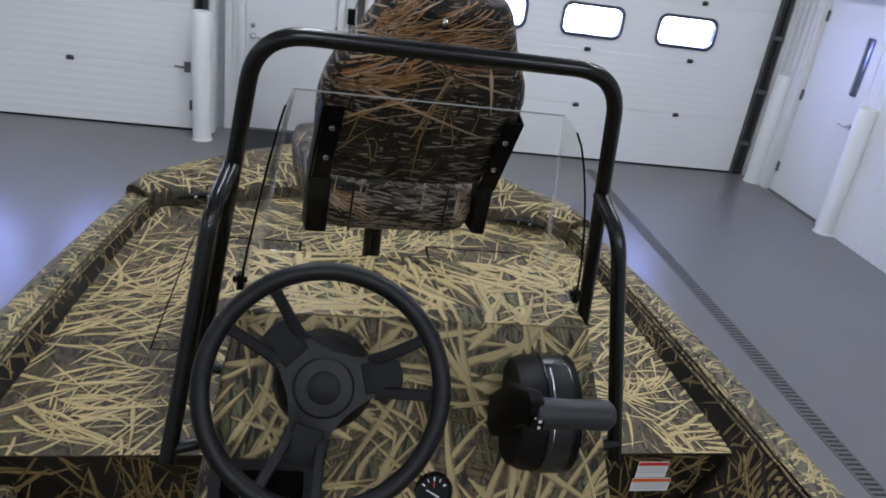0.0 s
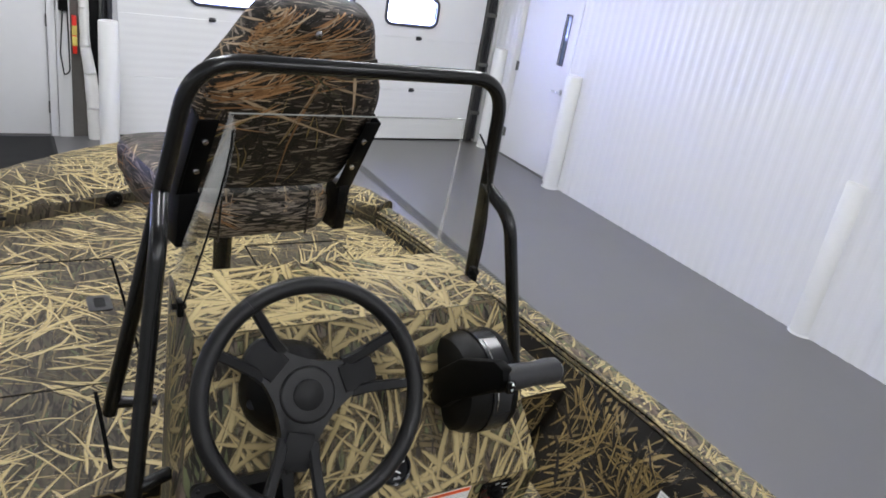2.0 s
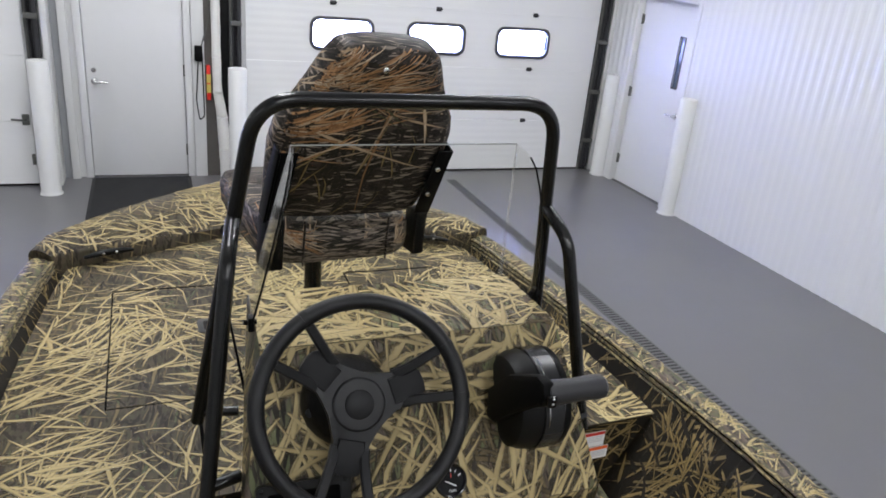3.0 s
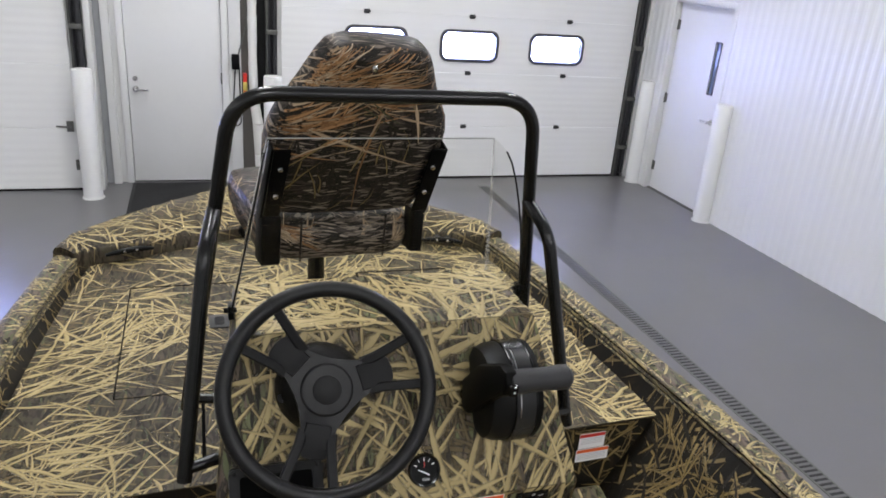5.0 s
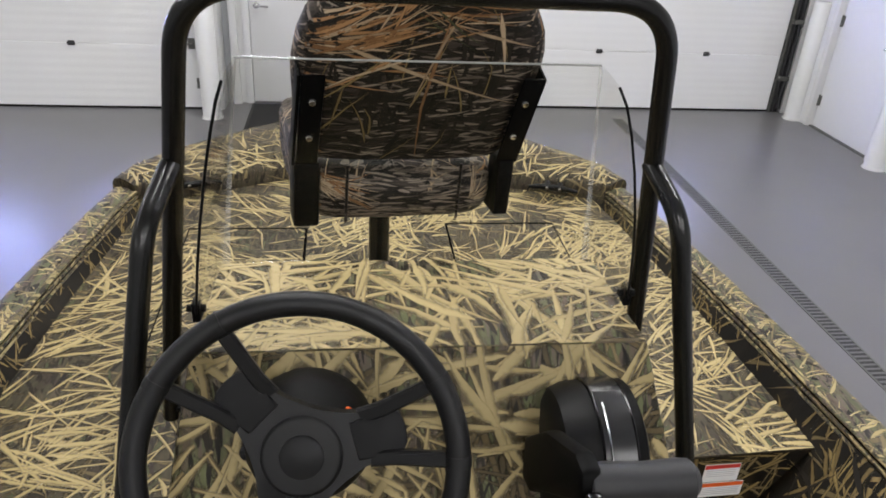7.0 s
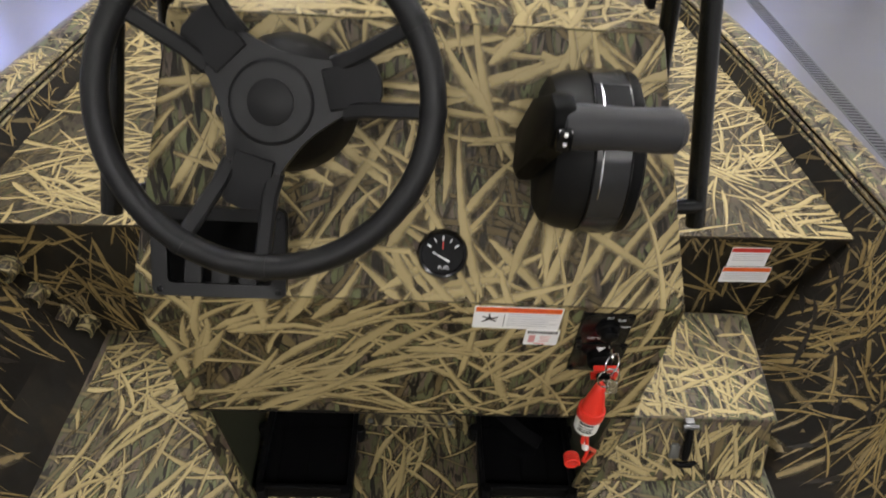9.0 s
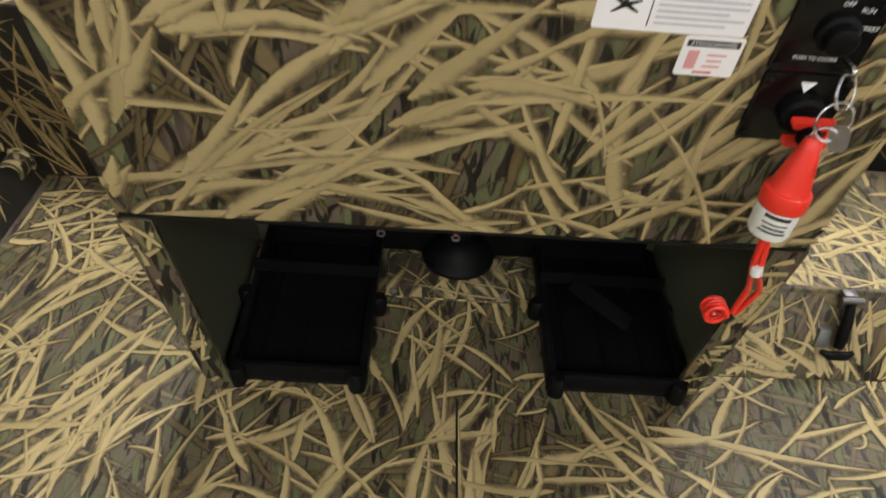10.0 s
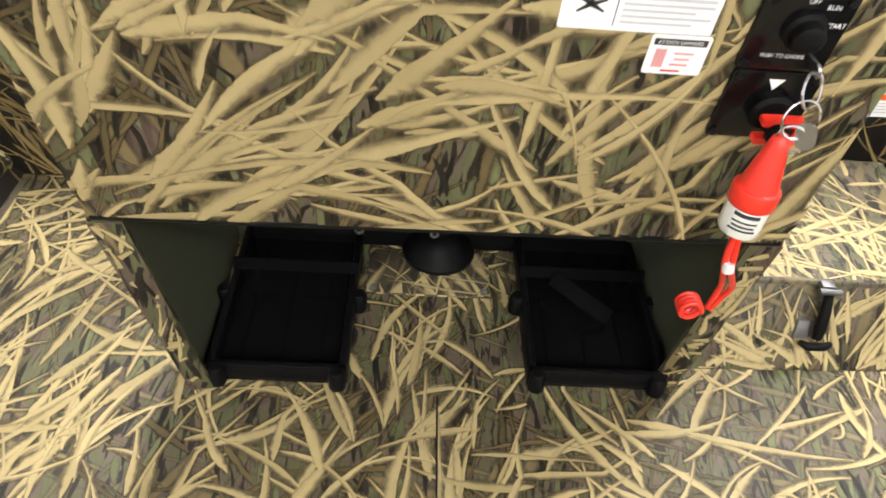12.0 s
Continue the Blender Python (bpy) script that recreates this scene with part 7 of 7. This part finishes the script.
TOPF, BOTF = Vector((0.2625, 0.8857, 1.355)), Vector((0.2565, 0.8823, 1.268))
axis = (TOPF - BOTF).normalized()
F = axis.to_track_quat("Z", "Y").to_matrix().to_4x4()
F.translation = BOTF
ln = (TOPF - BOTF).length
bm = bmesh.new()
lathe(bm, [(0.0165, 0.027), (0.0180, 0.029), (0.0180, 0.041), (0.0175, 0.0425), (0.0150, 0.0435), (0.0080, ln - 0.010), (0.0065, ln - 0.003), (0.004, ln)], F, 32)
part("cap", bm, RED_PLASTIC, t, "red cone cap")
bm = bmesh.new()
lathe(bm, [(0.009, 0.0), (0.0145, 0.002), (0.0160, 0.005), (0.0166, 0.028)], F, 32)
part("capsule", bm, plain("white_translucent_plastic", (0.74, 0.75, 0.70), 0.35), t, "white capsule")
for k, (z, w, a0) in enumerate(((0.0225, 0.0032, 0.8), (0.0175, 0.0012, 0.8), (0.0135, 0.0014, 0.7), (0.0100, 0.0014, 0.85))):
    bm = bmesh.new()
    mid = math.atan2(*((F.inverted() @ Vector((0.05, 0.3, 1.6))).yx))
    loft(bm, [[F @ Vector((r * math.cos(mid + b), r * math.sin(mid + b), zz)) for r, zz in ((0.0158, z), (0.0169, z), (0.0169, z + w), (0.0158, z + w))] for b in (a0 * (i / 6 - 0.5) * 1.5 for i in range(7))])
    part("print_bar", bm, BLACK_PRINT, t, "black print bar")
bm = bmesh.new()
tube(bm, fillet([BOTF, BOTF + Vector((0.004, 0.004, -0.035)), Vector((0.282, 0.912, 1.180)), Vector((0.284, 0.922, 1.140))], 0.02), 0.0028, 8)
tube(bm, fillet([BOTF + Vector((0.004, 0.0, -0.002)), BOTF + Vector((0.012, 0.004, -0.045)), Vector((0.293, 0.912, 1.178)), Vector((0.288, 0.924, 1.136))], 0.02), 0.0028, 8)
part("cord", bm, RED_PLASTIC, t, "red cord")
bm = bmesh.new()
coil = []
for k in range(73):
    a = 2 * math.pi * k / 18
    coil.append((0.268 + 0.0095 * math.cos(a), 0.917 + 0.0042 * k / 18, 1.138 + 0.0105 * math.sin(a)))
tube(bm, coil, 0.0025, 8)
part("coil", bm, RED_PLASTIC, t, "coiled red cord")
bm = bmesh.new()
tube(bm, [BOTF + Vector((0.008, 0.004, -0.036)), BOTF + Vector((0.010, 0.004, -0.047))], 0.0050, 10)
part("ferrule", bm, WHITE_PLASTIC, t, "white ferrule")

# ---- seat on the front deck ----
seat = thing("fishing_chair", "folding boat seat in dark reed camouflage vinyl on a post", "boat seat", (0.05, 1.86, deck_z(1.86)))
SEAT = Matrix.Translation((0.042, 1.655, 1.755)) @ Matrix.Rotation(radians(9.4), 4, "Z") @ Matrix.Rotation(radians(2.4), 4, "Y")
LEAN_BACK = SEAT @ Matrix.Rotation(radians(24), 4, "X")


def pad(m, rows, n=28, power=3.2):
    """A cushion from rows of (height, half width, front depth, back depth)."""
    rings = []
    for h, w, f, b in rows:
        ring_pts = []
        for k in range(n):
            a = 2 * math.pi * k / n
            c, s = math.cos(a), math.sin(a)
            x = w * math.copysign(abs(c) ** (2 / power), c)
            y = math.copysign(abs(s) ** (2 / power), s)
            ring_pts.append(m @ Vector((x, y * (f + b) / 2 + (f - b) / 2, h)))
        rings.append(ring_pts)
    b = bmesh.new()
    loft(b, rings)
    return b


bm = pad(LEAN_BACK, [(-0.026, 0.175, 0.05, -0.015), (-0.018, 0.194, 0.08, -0.003), (0.015, 0.207, 0.095, 0.0), (0.10, 0.216, 0.10, 0.004), (0.17, 0.222, 0.10, 0.006), (0.22, 0.217, 0.10, 0.006), (0.262, 0.204, 0.10, 0.004),
                     (0.30, 0.180, 0.105, 0.002), (0.33, 0.163, 0.11, 0.0), (0.36, 0.148, 0.115, 0.002), (0.39, 0.134, 0.115, 0.004), (0.415, 0.120, 0.11, 0.0), (0.432, 0.098, 0.09, -0.015), (0.438, 0.06, 0.06, -0.03)])
backrest = part("backrest", bm, SEAT_BASE, seat)
bm = bmesh.new()
tube(bm, [LEAN_BACK @ Vector((x, -0.004, 0.325 + 0.03 * abs(x) / 0.16)) for x in (-0.135, -0.10, -0.05, 0, 0.05, 0.10, 0.135)], 0.004, 8)
part("piping", bm, SEAT_BASE, seat, "seam piping")
bm = pad(SEAT, [(-0.146, 0.180, 0.40, -0.05), (-0.138, 0.195, 0.44, -0.020), (-0.115, 0.203, 0.46, -0.004), (-0.085, 0.205, 0.47, 0.002), (-0.055, 0.204, 0.46, -0.006), (-0.036, 0.196, 0.45, -0.026), (-0.028, 0.18, 0.44, -0.055)], 32, 5)
cushion = part("cushion", bm, SEAT_BASE, seat)
bm = pad(SEAT @ Matrix.Translation((0, 0.39, 0)), [(-0.14, 0.17, 0.10, 0.10), (-0.11, 0.196, 0.12, 0.13), (-0.06, 0.200, 0.12, 0.13), (-0.036, 0.192, 0.11, 0.11), (-0.022, 0.165, 0.07, 0.06)], 32, 4)
bolster = part("front_bolster", bm, SEAT_BASE, seat)
# the vinyl's print: ash bark, a rust clump under the button, long reeds that cross below it
rng = random.Random(31)
area = (-0.23, 0.23, -0.04, 0.45)
strokes = strewn(rng, DARK_INK, area, 380, 0, 14, 0.055, 0.0050, 0.3, 5, True) + strewn(rng, ASH_INK, area, 170, 0, 14, 0.040, 0.0026, 0.4, 5, True) + strewn(rng, DARK_INK, (-0.23, 0.23, -0.04, 0.26), 60, 88, 10, 0.12, 0.0060, 0.3, 6, True)
strokes += strewn(rng, ASH_INK, (0.04, 0.20, -0.02, 0.20), 36, 0, 14, 0.045, 0.0034, 0.4, 6, True) + strewn(rng, ASH_INK, (-0.19, 0.0, -0.02, 0.16), 22, 0, 20, 0.040, 0.0030, 0.6, 6, True)
strokes += strewn(rng, BROWN_INK, area, 26, 70, 40, 0.13, 0.0034, 0.5, 10)
for x, z, a, f, k, r, ln, w in ((-0.105, 0.385, 36, 10, 60, 0.026, 0.11, 0.0036), (-0.15, 0.345, 22, 12, 16, 0.020, 0.11, 0.0036), (0.03, 0.372, 12, 10, 26, 0.022, 0.15, 0.0034), (0.06, 0.335, 4, 12, 10, 0.020, 0.14, 0.0032), (-0.12, 0.262, 16, 10, 16, 0.022, 0.17, 0.0044), (-0.02, 0.285, 35, 16, 10, 0.026, 0.13, 0.0036)):
    strokes += sheaf(rng, DARK_INK, x, z, a, f, k // 2, r, ln, 0.0055, 0.3, 10) + sheaf(rng, RUST_INK, x, z, a, f, k, r, ln, w, 0.3, 12) + sheaf(rng, STRAW_INK, x, z, a, f, k // 2, r, ln, w * 0.75, 0.3, 12)
strokes += sheaf(rng, RUST_INK, -0.075, 0.262, 22, 8, 7, 0.009, 0.11, 0.0085, 0.2, 12, 5)
for x, z, a, ln, w, slot in ((-0.169, 0.249, -22, 0.37, 0.0060, STRAW_INK), (0.021, 0.308, 262, 0.34, 0.0046, RUST_INK), (0.035, 0.31, 250, 0.20, 0.0040, STRAW_INK), (0.1, 0.310, -70, 0.12, 0.0062, STRAW_INK), (-0.036, 0.305, -32, 0.13, 0.0032, GREEN_INK), (-0.01, 0.315, -38, 0.12, 0.0032, GREEN_INK),
                             (-0.05, 0.230, 215, 0.16, 0.0046, RUST_INK), (-0.085, 0.215, 228, 0.17, 0.0042, BROWN_INK), (-0.03, 0.225, 205, 0.20, 0.0038, STRAW_INK), (-0.19, 0.215, 28, 0.20, 0.0050, RUST_INK), (-0.21, 0.235, 14, 0.24, 0.0040, STRAW_INK), (-0.14, 0.155, 262, 0.10, 0.0040, BROWN_INK), (0.06, 0.275, -12, 0.13, 0.0046, STRAW_INK)):
    strokes.append(reed(rng, slot, x, z, a, ln, w, 0.2, 16))
back_dir = (LEAN_BACK.to_3x3() @ Vector((0, 1, 0)))
print_round("printed_reeds", strokes, backrest, lambda x, z: LEAN_BACK @ Vector((x, -0.4, z)), back_dir, backrest, "rust and straw reed print over ash bark")
area = (-0.21, 0.21, -0.15, -0.02)
strokes = strewn(rng, DARK_INK, area, 90, 0, 10, 0.05, 0.004, 0.3, 5, True) + strewn(rng, ASH_INK, area, 240, 0, 9, 0.045, 0.0030, 0.3, 5, True)
strokes += burst(rng, STRAW_INK, -0.19, -0.05, -22, 16, 18, 0.12, 0.0026, 0.3, 8) + burst(rng, RUST_INK, -0.17, -0.045, -25, 14, 9, 0.11, 0.0030, 0.3, 8) + burst(rng, STRAW_INK, 0.13, -0.10, 40, 50, 16, 0.07, 0.0030, 0.6, 8)
print_round("printed_reeds", strokes, cushion, lambda x, z: SEAT @ Vector((x, -0.4, z)), SEAT.to_3x3() @ Vector((0, 1, 0)), cushion, "straw reed print over ash bark")
for sx in (-1, 1):
    area = (-0.05, 0.56, -0.15, 0.45)
    lines = strewn(rng, DARK_INK, area, 260, 0, 20, 0.06, 0.005, 0.3, 5, True) + strewn(rng, ASH_INK, area, 420, 5, 16, 0.055, 0.0032, 0.3, 5, True) + clump_field(rng, STRAW_INK, area, 14, 9, 0.12, 0.0028, n=9, heading=20, swing=60) + clump_field(rng, RUST_INK, area, 12, 9, 0.13, 0.0030, n=9, heading=20, swing=60)
    for body, m in ((backrest, LEAN_BACK), (cushion, SEAT), (bolster, SEAT)):
        print_round("printed_reeds", lines, body, lambda y, z: m @ Vector((sx * 0.5, y, z)), m.to_3x3() @ Vector((-sx, 0, 0)), body, "straw and rust reed print over ash bark")
lines = strewn(rng, DARK_INK, (-0.22, 0.22, 0.05, 0.5), 160, 0, 20, 0.06, 0.005, 0.3, 5, True) + strewn(rng, ASH_INK, (-0.22, 0.22, 0.05, 0.5), 260, 5, 16, 0.055, 0.0032, 0.3, 5, True) + clump_field(rng, STRAW_INK, (-0.22, 0.22, 0.05, 0.5), 10, 9, 0.12, 0.0028, n=9)
print_round("printed_reeds", lines, cushion, lambda x, y: SEAT @ Vector((x, y, 0.5)), (0, 0, -1), cushion, "straw reed print over ash bark")
for x in (-0.115, 0.105):
    bm = bmesh.new()
    tube(bm, [SEAT @ Vector((x, -0.004, z)) for z in (-0.135, -0.1, -0.05, -0.02)], 0.003, 8)
    part("cushion_seam", bm, SEAT_BASE, seat, "sewn cushion seam")
for s in (-1, 1):
    bm = bmesh.new()
    box(bm, s * 0.192 - 0.018, s * 0.192 + 0.021, -0.012, -0.007, -0.015, 0.188, 0.002)
    box(bm, s * 0.214 - 0.003, s * 0.214 + 0.003, -0.012, 0.03, -0.015, 0.188, 0.001)
    bmesh.ops.transform(bm, matrix=LEAN_BACK, verts=bm.verts)
    hinge = part("hinge_strap", bm, BLACK_LEVER, seat, "black steel hinge strap")
    for z in (0.055, 0.135):
        bm = bmesh.new()
        lathe(bm, [(0.0075, 0), (0.0075, 0.003), (0.0055, 0.0065), (0.002, 0.007)], LEAN_BACK @ Matrix.Translation((s * 0.190, -0.012, z)) @ Matrix.Rotation(radians(90), 4, "X"), 12)
        part("bolt", bm, CHROME, hinge, "bright bolt head")
    bm = bmesh.new()
    if s < 0:
        box(bm, -0.214, -0.166, -0.014, 0.05, -0.138, -0.012, 0.006)
    else:
        box(bm, 0.180, 0.212, -0.012, 0.05, -0.128, -0.012, 0.005)
    bmesh.ops.transform(bm, matrix=SEAT, verts=bm.verts)
    part("hinge_foot", bm, BLACK_LEVER, seat, "black steel hinge foot")
bm = bmesh.new()
lathe(bm, [(0.008, 0), (0.008, 0.003), (0.005, 0.007), (0.002, 0.0075)], LEAN_BACK @ Matrix.Translation((-0.0245, -0.004, 0.400)) @ Matrix.Rotation(radians(90), 4, "X"), 12)
part("button_bolt", bm, CHROME, seat, "bright button bolt")
P0 = SEAT @ Vector((0.0, 0.22, -0.15))
bm = bmesh.new()
tube(bm, [(P0.x, P0.y, deck_z(P0.y) + 0.004), (P0.x, P0.y, P0.z)], 0.0235, 20)
part("post", bm, BLACK_TUBE, seat, "dark steel seat post")
bm = bmesh.new()
lathe(bm, [(0.09, 0.0), (0.09, 0.006), (0.04, 0.012), (0.03, 0.03)], Matrix.Translation((P0.x, P0.y, deck_z(P0.y) - 0.001)), 28)
part("base_plate", bm, BLACK_STEEL, seat)
bm = bmesh.new()
box(bm, -0.10, 0.10, 0.10, 0.32, -0.162, -0.148, 0.003)
bmesh.ops.transform(bm, matrix=SEAT, verts=bm.verts)
part("swivel_plate", bm, BLACK_STEEL, seat)

# ---- trailer under the boat ----
trailer = thing("boat_trailer", "dark steel boat trailer under the hull", "trailer", (XC, 0.3, 0))
for s in (-1, 1):
    bm = bmesh.new()
    box(bm, XC + s * 0.45 - 0.05, XC + s * 0.45 + 0.05, -1.7, 2.2, 0.68, 0.742, 0.01)
    part("bunk", bm, MAT_BLACK, trailer, "black carpeted bunk")
    bm = bmesh.new()
    box(bm, XC + s * 0.45 - 0.03, XC + s * 0.45 + 0.03, -1.75, 2.4, 0.42, 0.52, 0.006)
    for y in (-1.3, 0.3, 1.9):
        box(bm, XC + s * 0.45 - 0.025, XC + s * 0.45 + 0.025, y - 0.025, y + 0.025, 0.52, 0.68)
    part("rail", bm, BLACK_STEEL, trailer)
    bm = bmesh.new()
    m = Matrix.Translation((XC + s * 0.92, -0.55, 0.30)) @ Matrix.Rotation(radians(90), 4, "Y")
    lathe(bm, [(0.17, -0.085), (0.27, -0.09), (0.298, -0.06), (0.30, 0.0), (0.298, 0.06), (0.27, 0.09), (0.17, 0.085)], m, 36)
    wheel = part("tyre", bm, MAT_BLACK, trailer, "black rubber tyre")
    bm = bmesh.new()
    lathe(bm, [(0.172, -0.07), (0.175, 0.07), (0.12, 0.05), (0.05, 0.065), (0.0, 0.066)], m, 30)
    part("rim", bm, GREY_STEEL, wheel, "grey steel rim")
bm = bmesh.new()
box(bm, XC - 0.85, XC + 0.85, -0.58, -0.52, 0.27, 0.33)
for y in (-1.7, 0.3, 2.35):
    box(bm, XC - 0.45, XC + 0.45, y - 0.03, y + 0.03, 0.43, 0.51)
part("axle", bm, BLACK_STEEL, trailer)
for s in (-1, 1):
    bm = bmesh.new()
    box(bm, XC + s * 0.45 - 0.02, XC + s * 0.45 + 0.02, -0.58, -0.52, 0.32, 0.43)
    part("spring", bm, BLACK_STEEL, trailer)
bm = bmesh.new()
box(bm, XC - 0.04, XC + 0.04, 2.3, 4.3, 0.43, 0.51, 0.006)
box(bm, XC - 0.03, XC + 0.03, 4.15, 4.22, 0.0, 0.44)
part("tongue", bm, BLACK_STEEL, trailer)
